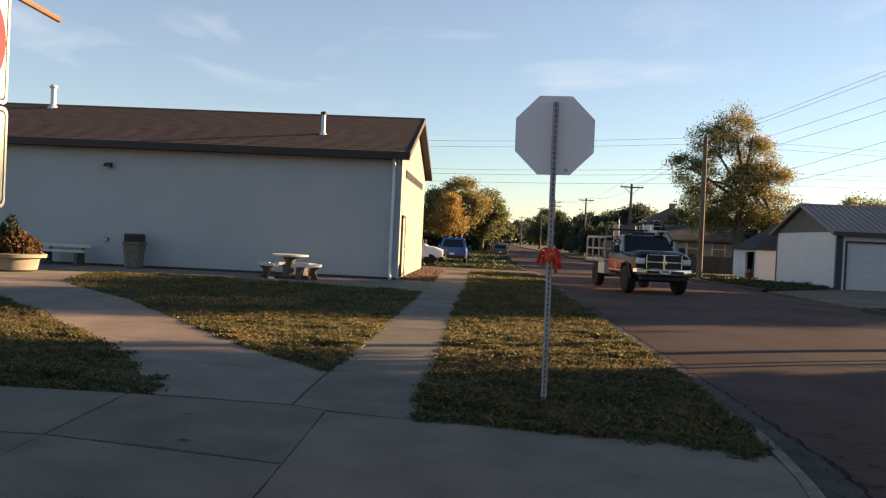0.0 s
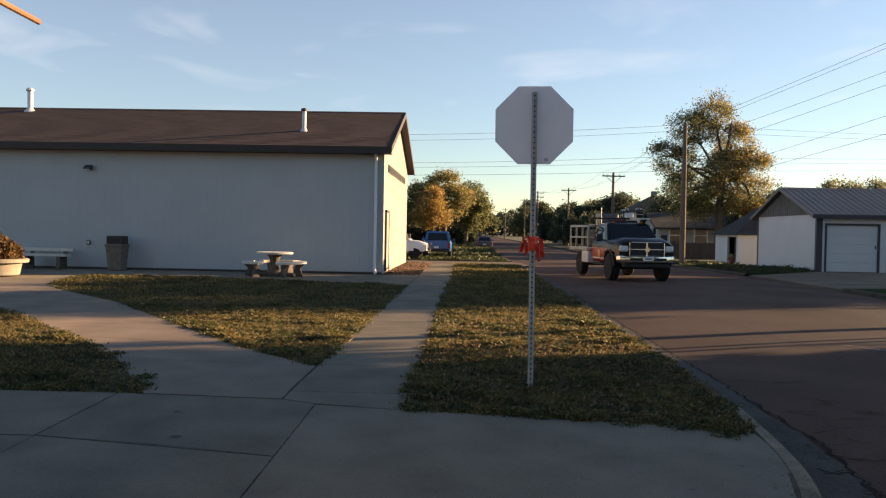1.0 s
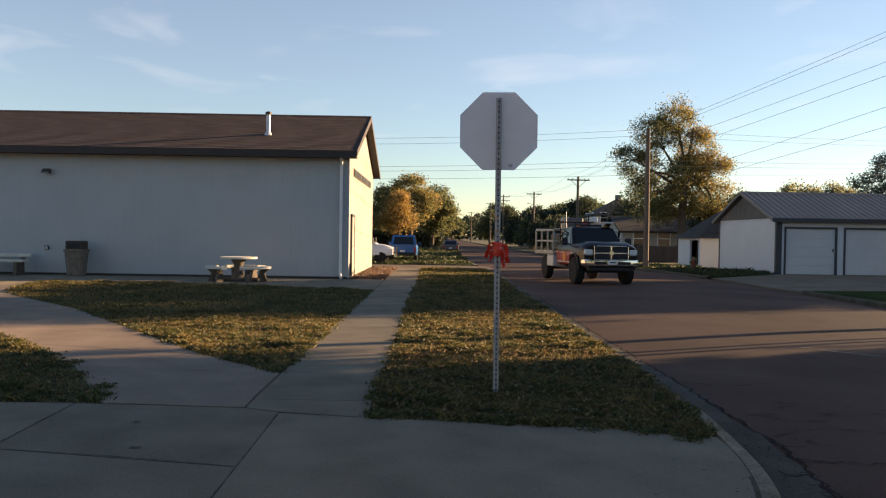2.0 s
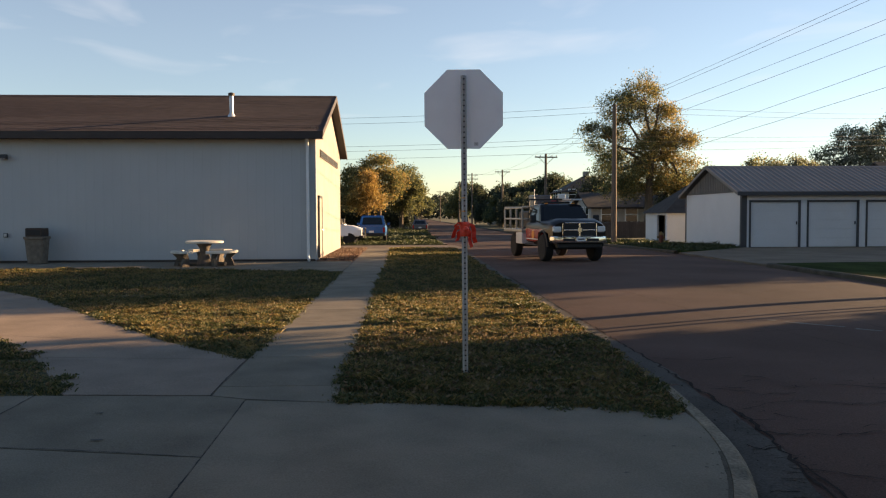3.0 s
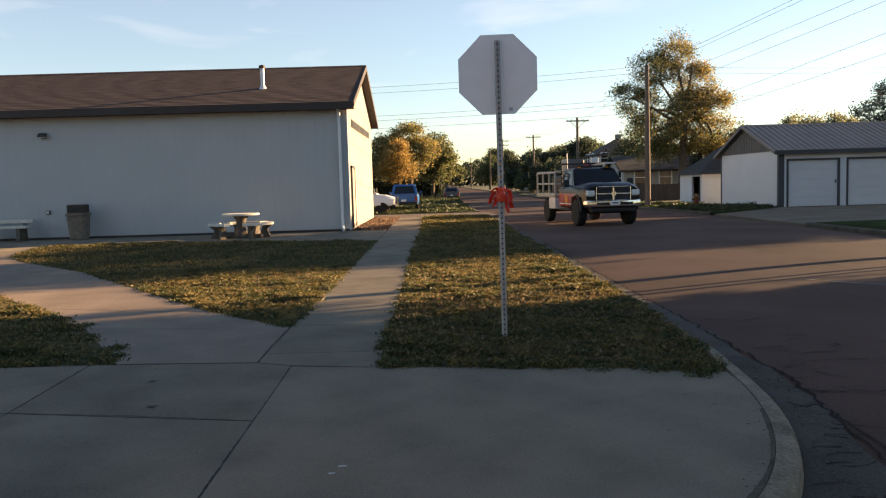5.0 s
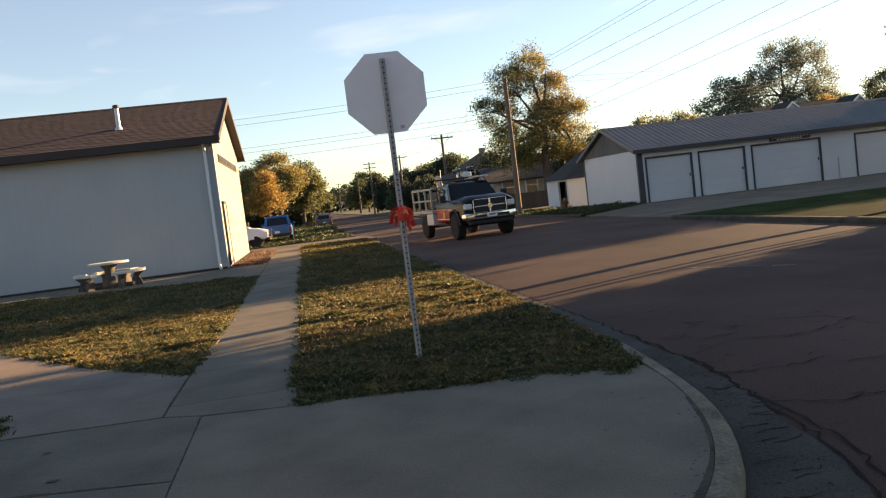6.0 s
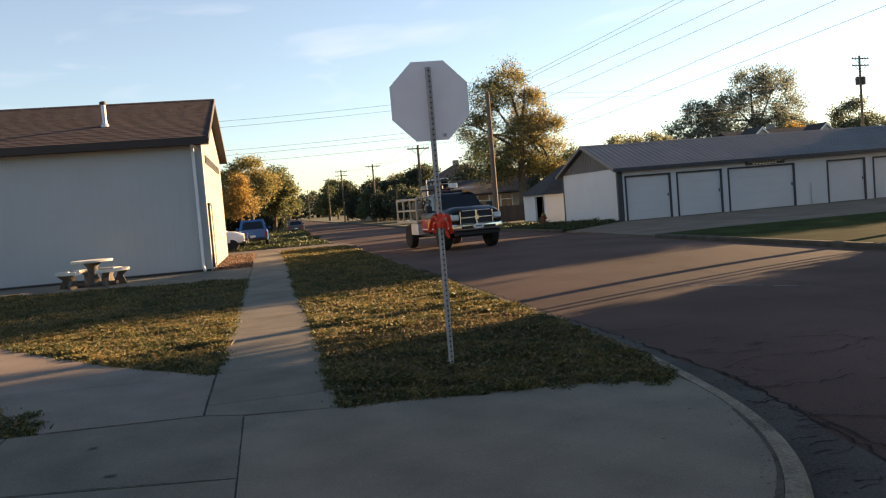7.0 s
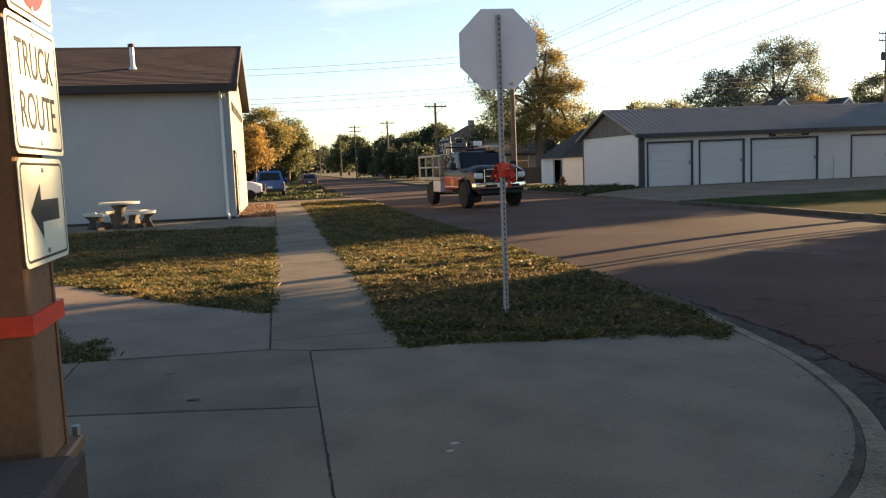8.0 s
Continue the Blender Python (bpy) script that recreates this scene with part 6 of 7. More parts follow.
tree(-1.0, 92, 8.4, [(0.4, 0, 6.4, 1.8, 1.5), (1.6, 0, 4.6, 1.7, 1.4), (-0.6, 0, 4.2, 1.9, 1.3), (0.9, 0, 3.0, 1.8, 1.0)], ((LEAF_GREEN, 0.55), (LEAF_MIX, 0.9)), "green tree turning yellow beside the street", 13, 0.115, 800, 0.26)
tree(-11.5, 84, 7.6, [(0, 0, 5.6, 2.2, 1.5), (2.2, 0, 4.0, 2.0, 1.4), (-2.0, 0, 4.2, 2.0, 1.4)], ((LEAF_GREEN, 0.9), (LEAF_MIX, 0.4)), "green tree behind the hall", 14, 0.12, 650, 0.25)
tree(-0.5, 135, 7.5, [(0, 0, 5.4, 2.2, 1.5), (1.8, 0, 3.6, 2.0, 1.3), (-1.8, 0, 3.6, 2.0, 1.4)], ((LEAF_DARK, 0.9), (LEAF_GREEN, 0.4)), "dark tree far along the street", 15, 0.22, 300, 0.25)
# far rows along the street
rng_far = np.random.default_rng(77)
FAR = [(22.7, 120, 8.6, 1), (23.8, 150, 8.8, 3), (16.0, 118, 6.4, 1), (19.5, 128, 7.2, 1), (6.0, 300, 10.5, 0), (-2, 260, 8.5, 1), (16.5, 104, 5.2, 1), (15.2, 126, 5.4, 0), (17.5, 140, 8.0, 1), (22.5, 136, 8.2, 2), (28.0, 142, 9.8, 2), (14.8, 165, 8.6, 1), (13.5, 200, 9.2, 0), (17, 215, 11.5, 0), (33, 130, 8.8, 3), (36, 118, 7.5, 1), (15.6, 91, 4.2, 1), (14.9, 84, 3.4, 1), (-8, 160, 9.0, 1), (-14, 130, 9.0, 0), (-25, 110, 9.0, 1)]
PAL = [((LEAF_GREEN, 0.8), (LEAF_MIX, 0.4)), ((LEAF_DARK, 1.1), (LEAF_GREEN, 0.3)), ((LEAF_GREEN, 0.6), (LEAF_DARK, 0.6)), ((LEAF_SILVER, 0.8),)]
for i, (x, y, h, k) in enumerate(FAR):
    r = h * 0.26
    blobs = [(0, 0, h * 0.74, r, h * 0.2)] + [(rng_far.uniform(-1, 1) * r * 1.1, rng_far.uniform(-0.6, 0.6) * r, h * rng_far.uniform(0.3, 0.62), r * rng_far.uniform(0.7, 1.0), h * 0.17) for _ in range(4)]
    tree(x, y, h, blobs, PAL[k], ("green", "dark green", "mixed green", "grey-green")[k] + " tree along the far street", 100 + i, 0.085 + y / 1500, 560, h * 0.028)
# behind the garages
tree(60.5, 86, 17.0, [(0, 0, 14.4, 2.5, 1.9), (3.2, 0, 13.9, 2.6, 1.9), (-3.0, 0, 11.6, 2.2, 1.6), (5.8, 0, 10.6, 2.2, 1.8), (1.5, 0, 10.4, 2.8, 1.8), (-4.6, 0, 9.4, 1.9, 1.5), (4.0, 0, 8.0, 2.8, 1.7), (-1.5, 0, 8.0, 2.8, 1.8), (7.2, 0, 7.6, 2.0, 1.4)], ((LEAF_SILVER, 1.0), (LEAF_GREEN, 0.25)), "large grey-green tree rising behind the garages", 31, 0.12, 560, 0.42)
tree(50.4, 82, 12.2, [(0, 0, 10.2, 2.0, 1.6), (2.4, 0, 9.2, 2.1, 1.6), (-2.2, 0, 8.2, 2.0, 1.5), (1.0, 0, 7.0, 2.6, 1.5), (-3.6, 0, 6.4, 1.6, 1.2)], ((LEAF_SILVER, 0.9), (LEAF_GREEN, 0.3)), "dark grey-green tree behind the garages", 36, 0.12, 600, 0.36)
tree(63.0, 82, 9.0, [(0, 0, 7.3, 1.5, 1.0), (-1.4, 0, 6.6, 1.3, 0.9), (1.6, 0, 6.4, 1.4, 1.0)], ((LEAF_ORANGE, 0.7), (LEAF_MIX, 0.4)), "orange-tinged tree behind the brown house", 32, 0.11, 600, 0.2)
tree(33.0, 66, 7.6, [(0, 0, 6.3, 1.5, 0.9), (-1.2, 0, 5.4, 1.2, 0.9), (1.4, 0, 5.2, 1.4, 0.9)], ((LEAF_MIX, 0.7), (LEAF_SILVER, 0.4)), "yellow-green tree peeping over the garage roof", 33, 0.1, 650, 0.2)
tree(38.0, 72, 8.2, [(0, 0, 6.6, 1.7, 1.1), (2.0, 0, 6.2, 1.5, 1.0), (-1.6, 0, 5.4, 1.4, 1.0)], ((LEAF_MIX, 0.6), (LEAF_SILVER, 0.7)), "yellow-green tree beside the tall one", 34, 0.105, 620, 0.22)
tree(69.5, 79, 11.5, [(0, 0, 8.6, 2.4, 1.8), (2.4, 0, 6.8, 2.2, 1.6), (-1.4, 0, 6.4, 2.0, 1.4)], ((LEAF_SILVER, 0.6), (LEAF_GREEN, 0.7)), "dark green tree beside the tall pole", 35, 0.125, 640, 0.3)
# woods that close the far end of the street
rngw = np.random.default_rng(88)
nw = 90000
wx = rngw.uniform(-170, 190, nw)
wtop = 9.5 + 3.0 * np.sin(wx * 0.11) + 2.0 * np.sin(wx * 0.31 + 1) + 1.2 * np.sin(wx * 0.9)
wood = part_leaves("far_woods", np.stack([wx, 430 + rngw.normal(0, 9, nw), wtop * rngw.beta(1.5, 1.25, nw)], 1), 0.6, LEAF_DARK, None, rngw, 1.0)
tagged(wood, "dark row of far woods closing the street", "woods", kind="stuff")
nw = 26000
wx = rngw.uniform(15, 30, nw)
wtop = 5.0 + 1.4 * np.sin(wx * 0.6) + 0.9 * np.sin(wx * 1.7)
wood = part_leaves("far_woods", np.stack([wx, 128 + rngw.normal(0, 2.5, nw), wtop * rngw.beta(1.6, 1.1, nw)], 1), 0.2, LEAF_DARK, None, rngw, 1.0)
tagged(wood, "dark thicket behind the far poles", "woods", kind="stuff")
# bare thin tops over the garage
bare = thing("bare_tree", pose(29.5, 72, 0), "thin nearly leafless tree behind the garage roof", "tree")
bt = bmesh.new()
rngb = np.random.default_rng(9)
tube([(0, 0, -0.3), (0, 0, 3.0), (0.2, 0, 6.0)], [0.12, 0.08, 0.02], 6, bt)
for k in range(26):
    z0 = rngb.uniform(2.5, 5.6)
    a = rngb.uniform(0, 6.28)
    tube([(0.1, 0, z0), (0.5 * math.cos(a), 0.5 * math.sin(a), z0 + 0.6), (0.9 * math.cos(a), 0.9 * math.sin(a), z0 + 1.3)], [0.03, 0.02, 0.008], 4, bt, False)
part("branches", bt, BARK, bare)


def hedge(x0, x1, y, h, seed, lab):
    rng = np.random.default_rng(seed)
    t = thing("hedge", pose(0, 0, 0), lab, "hedge", "hedges")
    n = int((x1 - x0) * h * 420)
    p = np.stack([rng.uniform(x0, x1, n), y + rng.normal(0, 0.7, n), rng.beta(2, 1.6, n) * h * (0.8 + 0.2 * np.sin(rng.uniform(x0, x1, n)))], 1)
    p[:, 2] *= 0.85 + 0.25 * np.sin(p[:, 0] * 1.7 + seed) ** 2
    part_leaves("foliage", p, 0.13, LEAF_DARK, t, rng, 1.0)
    st = bmesh.new()
    for k in range(int((x1 - x0) / 0.8)):
        xx = x0 + 0.8 * k + 0.3
        tube([(xx, y, -0.3), (xx + 0.1, y, h * 0.7)], [0.05, 0.02], 5, st)
    part("stems", st, BARK, t)


hedge(-17.0, 0.6, 97, 3.2, 25, "dark shrubs under the trees beside the street")
hedge(-14.0, 0.2, 122, 4.6, 26, "dark far shrubs closing the lawn")
hedge(13.4, 20.0, 112, 4.8, 27, "tall dark shrubs along the far pavement")
hedge(13.6, 20.0, 80, 2.2, 21, "dense dark hedge along the far pavement")
hedge(14.6, 22.0, 100, 3.6, 22, "tall dark hedge beyond the houses")
hedge(13.2, 19.0, 150, 4.6, 23, "dark far shrubs along the street")
hedge(13.4, 15.2, 66, 2.4, 24, "dark bush beside the cream house")

# board fence beside the shed
fence = thing("board_fence", pose(0, 0, 0), "low weathered board fence beside the shed", "fence")
for k in range(34):
    part("board", box(14.2 + k * 0.155, 14.345 + k * 0.155, 55.0, 55.03, -0.35, 1.05 + 0.03 * ((k * 7) % 5) / 5), FENCE_WOOD, fence)
part("rail", box(14.2, 19.5, 55.03, 55.1, 0.65, 0.75), FENCE_WOOD, fence)

# unseen trees added east of the street to throw the long shadows
tree(33, 11.85, 10.5, [(0, 0, 7.6, 2.2, 2.0), (0, 0.3, 5.6, 2.2, 1.6), (-0.8, 0.9, 4.6, 1.7, 1.6), (1.0, -2, 4.6, 1.9, 1.6), (0, 3.5, 9.2, 1.7, 0.95)], ((LEAF_GREEN, 0.9), (LEAF_MIX, 0.5)), "unseen green tree added to shade the near street", 41, 0.16, 850, 0.25)

tree(41, 14.5, 12.5, [(0, 0, 10.0, 2.2, 2.0), (0, 0.3, 7.8, 2.3, 1.8), (-0.8, 0.8, 5.6, 2.2, 2.0), (1.0, -2, 5.6, 1.9, 1.8)], ((LEAF_GREEN, 0.9), (LEAF_MIX, 0.5)), "unseen green tree added to shade the corner", 42, 0.2, 460, 0.28)
tree(50, 30.8, 15.5, [(0, 0, 12.4, 3.0, 2.4), (0, 0, 10.0, 3.0, 2.0), (-1, 1.5, 7.2, 2.8, 2.4), (1, -1.5, 7.2, 2.6, 2.2), (0, 0, 4.6, 2.6, 1.6)], ((LEAF_GREEN, 0.9), (LEAF_MIX, 0.5)), "unseen tall green tree added to shade the street", 43, 0.24, 420, 0.38)
tree(51, 37.0, 15.0, [(0, 0, 12.2, 2.4, 2.2), (0, 0, 9.8, 2.4, 2.0), (-1, 0.6, 7.2, 2.4, 2.4), (1, -1.5, 7.0, 2.4, 2.2), (0, 0, 4.6, 2.3, 1.6)], ((LEAF_GREEN, 0.9), (LEAF_MIX, 0.5)), "unseen tall green tree added to shade the street", 44, 0.24, 420, 0.38)
# unseen trees added south of the side street, behind the camera, to cut skylight
for i, (x, y, h) in enumerate(((-34, -24, 11), (-24, -27, 12.5), (-14, -23, 10.5), (-5, -26, 12.5), (5, -24, 11), (15, -26, 12), (25, -23, 11), (37, -22, 10))):
    r = h * 0.27
    tree(x, y, h, [(0, 0, h * 0.72, r, h * 0.22), (r * 0.8, 0, h * 0.5, r, h * 0.18), (-r * 0.8, 0.5, h * 0.48, r, h * 0.18), (0, -r * 0.6, h * 0.38, r, h * 0.16)], PAL[i % 3], "unseen leafy tree added to cut the skylight", 140 + i, 0.3, 200, 0.3)


# ---- loose chips on the mulch bed ----
rngm = np.random.default_rng(66)
CHIP = leaf_mat("mulch_chip", (0.16, 0.085, 0.05), (0.27, 0.16, 0.10), (0.07, 0.04, 0.028), 0.9, 3.0, 0.05)
cx, cy = rngm.uniform(-3.58, -2.38, 9000), rngm.uniform(20.05, 30.3, 9000)
chips = part_leaves("mulch_chips", np.stack([cx, cy, gz(0, 25) + 0.012 + rngm.uniform(0, 0.03, 9000)], 1), 0.03, CHIP, None, rngm, 1.6)
tagged(chips, "loose reddish wood chips on the mulch bed", "mulch", kind="stuff")


# ---- turf and fallen leaves ----
def inside(poly, px, py):
    hit = np.zeros(len(px), bool)
    n = len(poly)
    for k in range(n):
        (xa, ya), (xb, yb) = poly[k], poly[(k + 1) % n]
        cross = ((ya > py) != (yb > py)) & (px < (xb - xa) * (py - ya) / ((yb - ya) or 1e-9) + xa)
        hit ^= cross
    return hit


GZ = np.vectorize(gz)


def turf(polys, boxes, lab, seed, height=0.033, edge=0.045, blade=GRASS):
    """Blades of grass over the lawns, thick near the corner and thinner beyond."""
    rng = np.random.default_rng(seed)
    xs, ys = [], []
    for poly, (x0, x1, y0, y1, dens) in zip(polys, boxes):
        n = int((x1 - x0) * (y1 - y0) * dens)
        px, py = rng.uniform(x0, x1, n), rng.uniform(y0, y1, n)
        ok = inside(poly, px, py)
        xs.append(px[ok]), ys.append(py[ok])
    px, py = np.concatenate(xs), np.concatenate(ys)
    px, py = px + rng.normal(0, edge, len(px)), py + rng.normal(0, edge, len(px))
    # tufts: taller where a slow wave of the ground says so
    wave = 0.75 + 0.35 * np.sin(px * 2.1 + np.sin(py * 1.3) * 2) * np.sin(py * 1.7 + 1.3 * np.sin(px))
    # single clumps a hand wide stand taller than the rest
    clump = rng.random(997)[(np.floor(px * 8).astype(int) * 73 + np.floor(py * 8 + np.sin(px * 9)).astype(int) * 151) % 997]
    # soft humps a stride or less across, as an uneven old lawn has
    hump = sum(np.sin(k * (px * math.cos(d) + py * math.sin(d)) + 3.1 * d + np.sin(px * 1.9 + d)) for k, d in ((7, 0.4), (9.5, 1.5), (12, 2.3), (15, 1.2))) / 4
    h = height * (0.62 + 0.6 * clump) * (1 + 0.9 * hump) * wave * rng.uniform(0.5, 1.6, len(px)) * (1 + 0.02 * np.maximum(py, 0))
    w = 0.0045 * (1 + 0.12 * np.maximum(py + 2, 0)) * rng.uniform(0.7, 1.5, len(px))
    a = rng.uniform(0, 2 * np.pi, len(px))
    lean = rng.normal(0, 0.75, (len(px), 2)) * h[:, None]
    z = GZ(px, py) - 0.004
    b0 = np.stack([px - np.cos(a) * w, py - np.sin(a) * w, z], 1)
    b1 = np.stack([px + np.cos(a) * w, py + np.sin(a) * w, z], 1)
    m0 = np.stack([px + lean[:, 0] * 0.4, py + lean[:, 1] * 0.4, z + h * 0.65], 1)
    tp = np.stack([px + lean[:, 0], py + lean[:, 1], z + h], 1)
    n = len(px)
    verts = np.stack([b0, b1, m0 + (b1 - b0) * 0.3, tp], 1).reshape(-1, 3)
    me = bpy.data.meshes.new("grass")
    me.vertices.add(4 * n)
    me.vertices.foreach_set("co", verts.ravel().astype(np.float32))
    me.loops.add(4 * n)
    me.loops.foreach_set("vertex_index", np.arange(4 * n, dtype=np.int32))
    me.polygons.add(n)
    me.polygons.foreach_set("loop_start", np.arange(0, 4 * n, 4, dtype=np.int32))
    me.materials.append(blade)
    me.update(calc_edges=True)
    return tagged(new("grass", me), lab, "grass", kind="stuff")


turf([STRIP, STRIP, STRIP], [(-1.3, 1.9, -1.9, 4, 9000), (-1.3, 1.9, 4, 12, 4200), (-1.3, 1.9, 12, 30.5, 1100)], "dry yellow-green mown grass on the verge", 51)
turf([STRIP], [(-1.3, 1.9, -1.9, -0.7, 3600)], "straw-dry trodden grass at the corner of the verge", 57, 0.03, blade=GRASS_DRY)
turf([TRIANGLE, TRIANGLE, LEFT_PATCH], [(-8, -2.3, 0.9, 8, 4200), (-12.4, -2.3, 8, 16.7, 1100), (-11, -3.5, -0.8, 8, 4000)], "dry yellow-green mown grass before the hall", 52)
FARL = [(11.3, 26.3), (12.3, 26.7), (15.2, 29.4), (15.2, 41), (13, 60), (11.3, 60)]
turf([FARL], [(11.3, 15.3, 26, 60, 420)], "short shaded grass between street and shed", 54, 0.06, blade=GRASS_SHADE)
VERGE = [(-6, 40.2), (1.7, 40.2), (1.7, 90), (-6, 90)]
turf([VERGE], [(-6, 1.8, 40.2, 90, 160)], "shaded grass along the far kerb", 55, 0.07, blade=GRASS_SHADE)


def litter(polys, boxes, seed, lab):
    rng = np.random.default_rng(seed)
    cs = []
    for poly, (x0, x1, y0, y1, dens) in zip(polys, boxes):
        n = int((x1 - x0) * (y1 - y0) * dens)
        px, py = rng.uniform(x0, x1, n), rng.uniform(y0, y1, n)
        ok = inside(poly, px, py)
        cs.append(np.stack([px[ok], py[ok], GZ(px[ok], py[ok]) + rng.uniform(0.015, 0.06, ok.sum())], 1))
    ob = part_leaves("fallen_leaves", np.concatenate(cs), 0.022, FALLEN, None, rng, 1.0)
    return tagged(ob, lab, "fallen leaves", kind="stuff")


litter([STRIP, STRIP, TRIANGLE, LEFT_PATCH], [(-1.3, 1.9, -1.8, 3, 260), (-1.3, 1.9, 3, 16, 70), (-12, -2.3, 1, 16, 50), (-9, -3.5, -0.8, 7, 90)], 61, "small dry brown leaves scattered in the grass")


def weeds(line, seed, lab, per_metre=4.0):
    """Broad-leaved weeds and tufts creeping over the edge of a lawn, in uneven clumps."""
    rng = np.random.default_rng(seed)
    cs = []
    for (xa, ya), (xb, yb) in zip(line, line[1:]):
        d = math.hypot(xb - xa, yb - ya)
        for _ in range(int(d * per_metre) + 1):
            f, r = rng.random(), rng.uniform(0.02, 0.065)
            n = int(2600 * r * rng.uniform(0.3, 1.0) / (1 + 0.1 * max(0, ya)))
            px = xa + (xb - xa) * f + rng.normal(0, 0.04) + rng.normal(0, r, n)
            py = ya + (yb - ya) * f + rng.normal(0, 0.04) + rng.normal(0, r * 0.8, n)
            cs.append(np.stack([px, py, GZ(px, py) + 0.008 + rng.beta(1.2, 2.5, n) * r * 0.7], 1))
    ob = part_leaves("edge_weeds", np.concatenate(cs), 0.016, WEED, None, rng, 1.3)
    return tagged(ob, lab, "weeds", kind="stuff")


weeds([(-1.12, 0.6), (-1.2, 0.0), (-1.1, -0.5), (-1.1, -0.9), (-0.4, -1.0), (0.6, -1.1), (1.1, -1.14), (1.5, -1.34), (1.76, -1.22), (1.78, -0.4)], 71, "low broad-leaved weeds creeping over the verge's edge", 7.0)
weeds([(-1.0, -0.75), (1.6, -1.1), (1.6, -0.75), (-1.0, -0.45), (-1.0, -0.1), (1.6, -0.35), (1.6, 0.1), (-1.0, 0.3), (-1.0, 0.8), (1.6, 0.6), (1.6, 1.2), (-1.0, 1.4), (1.6, 1.9), (-1.0, 2.3)], 76, "clover and low weeds scattered through the verge", 3.6)
weeds([(KX - 0.02, -0.4), (KX - 0.02, 14)], 72, "low weeds and tufts along the kerb", 3.0)
weeds([(-1.13, 0.6), (-1.13, 14)], 73, "low weeds and tufts along the pavement edge", 3.0)
weeds([(-7.56, 7.95), (-5.36, 4.86), (-3.53, 2.36), (-2.38, 1.1), (-2.38, 10)], 74, "low weeds along the edge of the triangular lawn", 3.0)
weeds([(-6.25, 3.07), (-4.82, 1.3), (-3.72, -0.5), (-8, -0.55)], 75, "low weeds along the edge of the small lawn", 4.0)
# specks and a few leaves on the concrete
sp = thing("gum_spots", pose(0, 0, 0), "pale splashes and dark stains on the concrete", "stains", kind="stuff")
SPLASH = mat("pale_splash", (0.45, 0.45, 0.43), 0.9, var=0.1)
STAIN = mat("dark_stain", (0.085, 0.076, 0.064), 0.95, var=0.2)


def spot(x, y, r, m, squash=0.6, seed=0):
    rng = np.random.default_rng(seed)
    bm = bmesh.new()
    bm.faces.new([bm.verts.new((x + r * (0.7 + 0.5 * rng.random()) * math.cos(a), y + squash * r * (0.7 + 0.5 * rng.random()) * math.sin(a), gz(x, y) + 0.0085)) for a in np.linspace(0, 2 * math.pi, 11, endpoint=False)])
    part("spot", bm, m, sp)


for i, (x, y, r, m) in enumerate([(0.07, -2.75, 0.026, SPLASH), (-1.26, -3.28, 0.032, SPLASH), (-1.31, -3.39, 0.026, SPLASH), (-3.1, -1.25, 0.04, STAIN), (-2.85, -1.98, 0.045, STAIN), (0.85, -2.75, 0.02, STAIN), (1.2, -1.95, 0.025, STAIN), (1.35, -2.2, 0.02, STAIN)]):
    spot(x, y, r, m, 0.55, i)

# ---- paving slabs ----
def slab_mesh(poly):
    """A slab with a small rounded edge, sunk joints round it."""
    bm = bmesh.new()
    c = Vector((sum(p[0] for p in poly) / len(poly), sum(p[1] for p in poly) / len(poly)))
    n = len(poly)
    def ring(inset, dz):
        out = []
        for k in range(n):
            p, a, b = Vector(poly[k]), Vector(poly[k - 1]), Vector(poly[(k + 1) % n])
            u, w = (a - p).normalized(), (b - p).normalized()
            m = u + w
            if m.length < 0.05:
                m = Vector((-w.y, w.x))
            m.normalize()
            if m.dot(c - p) < 0:
                m = -m
            q = p + m * inset
            out.append(bm.verts.new((q.x, q.y, gz(q.x, q.y) + dz)))
        return out
    rows = [ring(0.004, -0.15), ring(0.004, -0.002), ring(0.010, 0.004)]
    for p, q in zip(rows, rows[1:]):
        for k in range(n):
            bm.faces.new((p[k], p[(k + 1) % n], q[(k + 1) % n], q[k]))
    bm.faces.new(rows[-1])
    return bm


pavement = thing("pavement", pose(0, 0, 0), "weathered grey concrete pavement slabs with dirty joints", "pavement", kind="structure")


def slab(poly, material=CONCRETE):
    part("slab", slab_mesh(poly), material, pavement)


# bed under the joints
bed = prism([(-2.33, -0.85), (-2.33, 30.5), (-1.2, 30.5), (-1.2, -0.85)], -0.4, lambda x, y: gz(x, y) - 0.02)
part("joint_bed", bed, JOINT, pavement)
part("joint_bed", sheet(-30, 2, -7, 1.5, 128, 34, lambda x, y: gz(min(x, 1.5), y) - 0.03 if (x < -1.73 and y > -5.05) or in_corner(x, y, -0.04) or (y > -1 and x < 1.75) else -0.42), JOINT, pavement)
y = -0.36
part("slab", slab_mesh([(-2.33, -0.69), (-1.995, -0.82), (-1.2, -0.95), (-1.2, -0.36), (-2.33, -0.36)]), CONCRETE, pavement)
while y < 30:
    y2 = min(y + 1.5, 30.5)
    slab([(-2.33, y), (-1.2, y), (-1.2, y2), (-2.33, y2)])
    y = y2
# corner pad bounded by the kerb
slab([(-1.995, -0.85), (-1.2, -0.95), (-0.4, -1.0), (0.6, -1.1), (1.1, -1.14), (1.5, -1.34), (1.76, -1.3)] + [p for p in arc if p[0] > -1.7 and p[1] < -1.4] + [(-1.995, -5.12)])
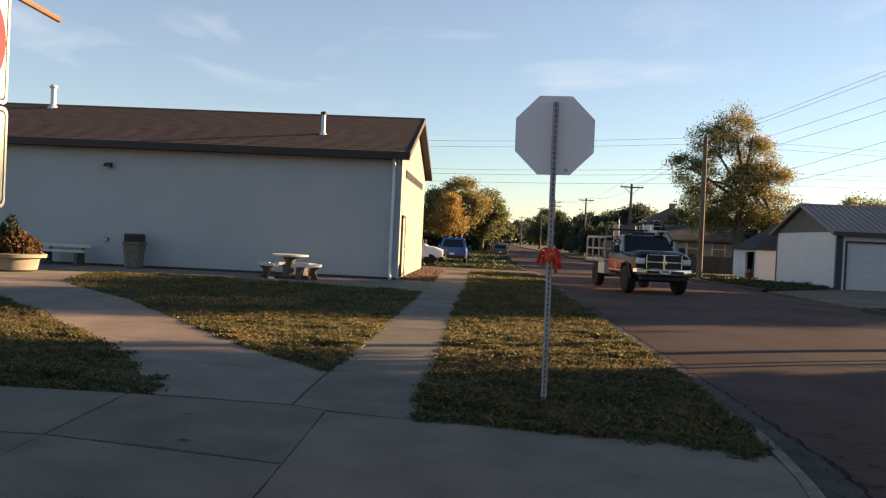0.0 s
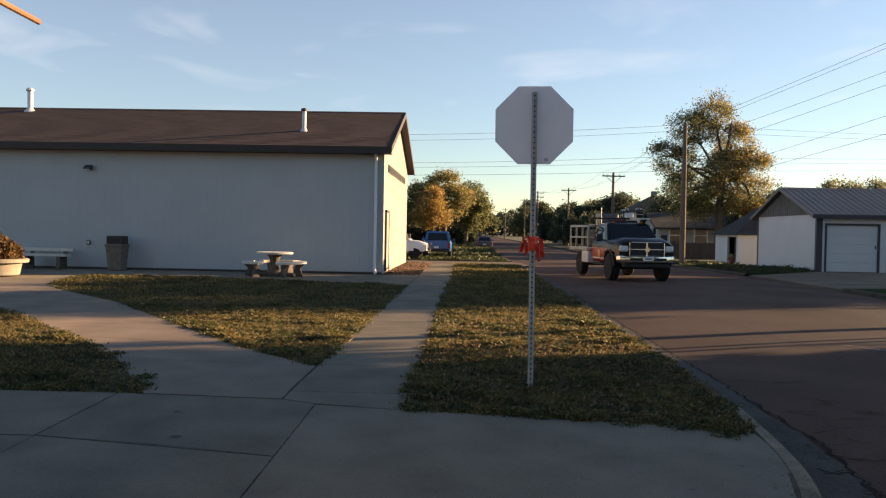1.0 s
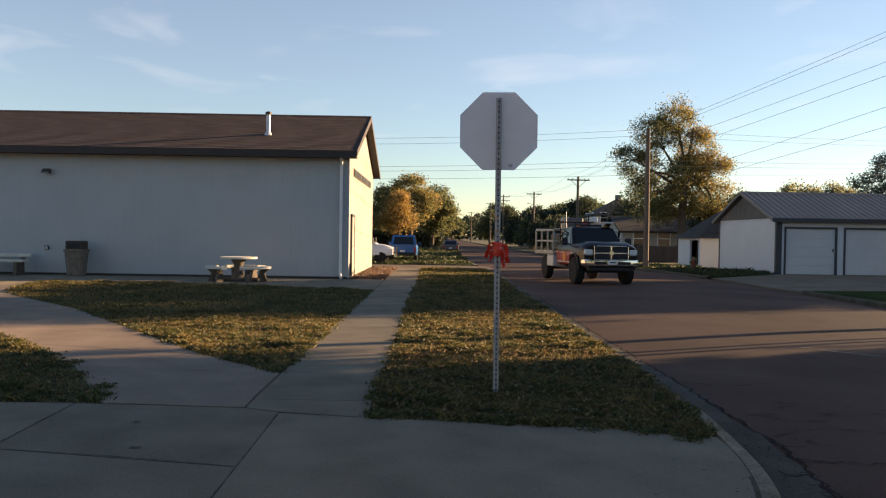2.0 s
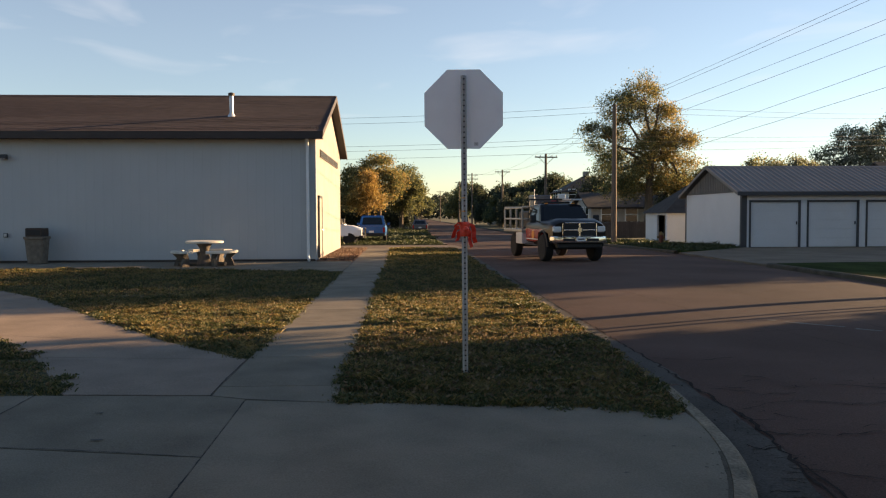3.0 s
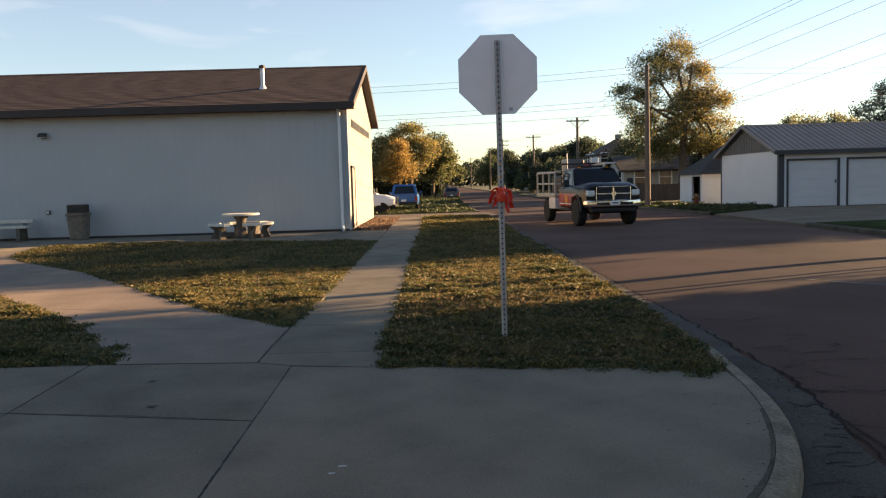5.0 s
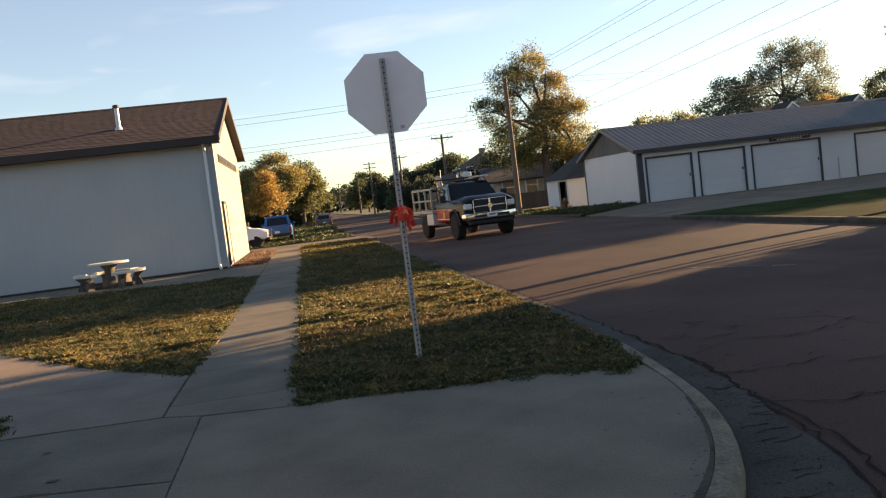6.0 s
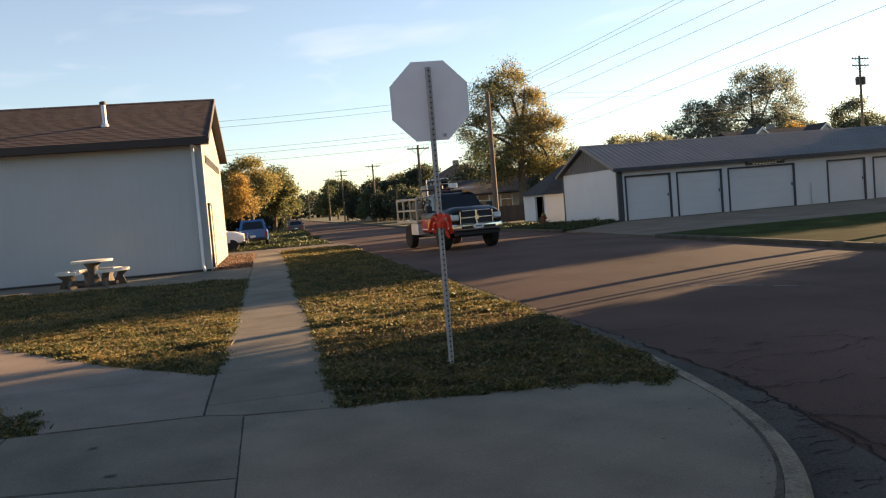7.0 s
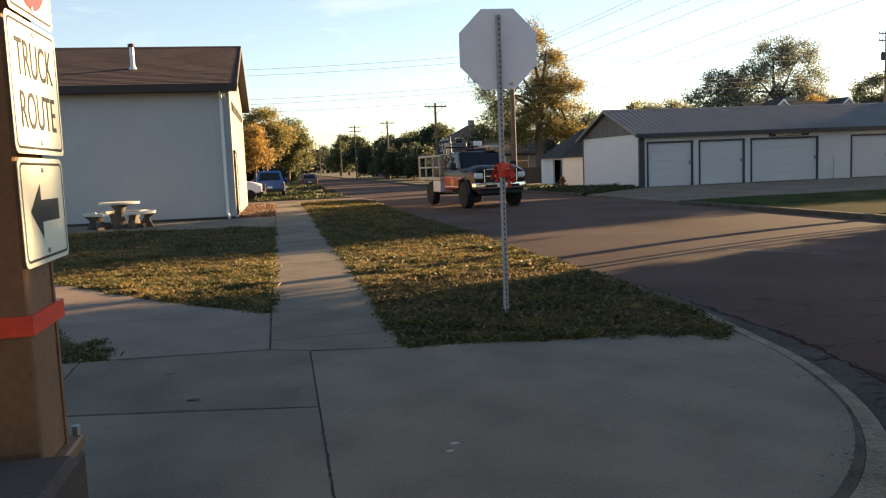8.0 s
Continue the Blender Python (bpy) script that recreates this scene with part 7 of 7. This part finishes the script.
# panels beside it
xs = [-1.995, -3.9, -5.8, -7.7, -9.6, -11.5, -14, -18, -24, -30]
rows = [lambda x: -0.83 if x > -2 else -0.61, lambda x: -2.38 + 0.17 * min(1.905, -1.995 - x), lambda x: -3.9, lambda x: -5.12]
for xa, xb in zip(xs, xs[1:]):
    for top, low in zip(rows, rows[1:]):
        bend = [(-2.33, -0.70)] if xa > -2 and top is rows[0] else []
        slab([(xb, low(xb)), (xa, low(xa)), (xa, top(xa))] + bend + [(xb, top(xb))])
# diagonal path
left = [(-3.66, -0.60), (-4.76, 1.3), (-6.2, 3.07), (-7.9, 5.0), (-9.6, 6.9), (-11.8, 9.0), (-14, 11)]
right = [(-2.33, -0.69), (-2.33, 1.0), (-3.57, 2.3), (-5.4, 4.8), (-7.6, 7.9), (-10.75, 11.3), (-12.0, 14.0)]
for k in range(6):
    slab([left[k], right[k], right[k + 1], left[k + 1]], CONCRETE_PINK)
part("joint_bed", prism(left + right[::-1], -0.4, lambda x, y: gz(x, y) - 0.025), JOINT, pavement)
# terrace along the hall
slab([(-14, 11), (-12.0, 14.0), (-12.3, 15.6), (-12.3, 16.7), (-40, 16.7), (-40, 11)])
x = -2.34
while x > -32:
    lo0, lo1 = (float(np.interp(v, [p[0] for p in TERRACE], [p[1] for p in TERRACE])) for v in (x - 2.4, x))
    slab([(x - 2.4, lo0), (x, lo1), (x, 19.75), (x - 2.4, 19.75)])
    x -= 2.4
part("joint_bed", prism([(-2.34, 14.6), (-2.34, 19.9), (-36, 19.9), (-36, 16.6), (-12.4, 16.6)], -0.4, lambda x, y: gz(x, y) - 0.02), JOINT, pavement)


# grown-in grime along the opened joints of the corner
def seam(pts, w, seed):
    rng = np.random.default_rng(seed)
    bm = bmesh.new()
    prev = None
    for (xa, ya), (xb, yb) in zip(pts, pts[1:]):
        n = max(2, int(math.hypot(xb - xa, yb - ya) / 0.05))
        for k in range(n + 1):
            s = k / n
            x, y = xa + (xb - xa) * s + rng.normal() * 0.003, ya + (yb - ya) * s + rng.normal() * 0.003
            d = Vector((yb - ya, xa - xb)).normalized() * w * rng.uniform(0.4, 1.3)
            a, b = bm.verts.new((x - d.x, y - d.y, gz(x, y) + 0.0065)), bm.verts.new((x + d.x, y + d.y, gz(x, y) + 0.0065))
            if prev:
                bm.faces.new((prev[0], prev[1], b, a))
            prev = (a, b)
    return bm


grime = thing("joint_grime", pose(0, 0, 0), "dark grime grown into the opened pavement joints", "grime", kind="stuff")
for i, (pts, w) in enumerate((([(-1.995, -0.9), (-1.99, -2.4), (-2.0, -3.9), (-1.995, -5.1)], 0.0075), ([(-1.995, -2.38), (-2.85, -2.225), (-3.9, -2.056)], 0.006), ([(-3.9, -2.056), (-5.8, -2.056)], 0.006), ([(-3.9, -0.62), (-3.9, -2.05)], 0.006), ([(-3.6, -0.61), (-2.34, -0.695), (-1.995, -0.825), (-1.3, -0.955)], 0.006), ([(-2.335, -0.69), (-2.335, 1.0)], 0.006), ([(-1.995, -2.45), (-1.975, -2.62), (-1.96, -2.72), (-1.99, -2.8)], 0.007))):
    part("grime_line", seam(pts, w, 300 + i), JOINT, grime)
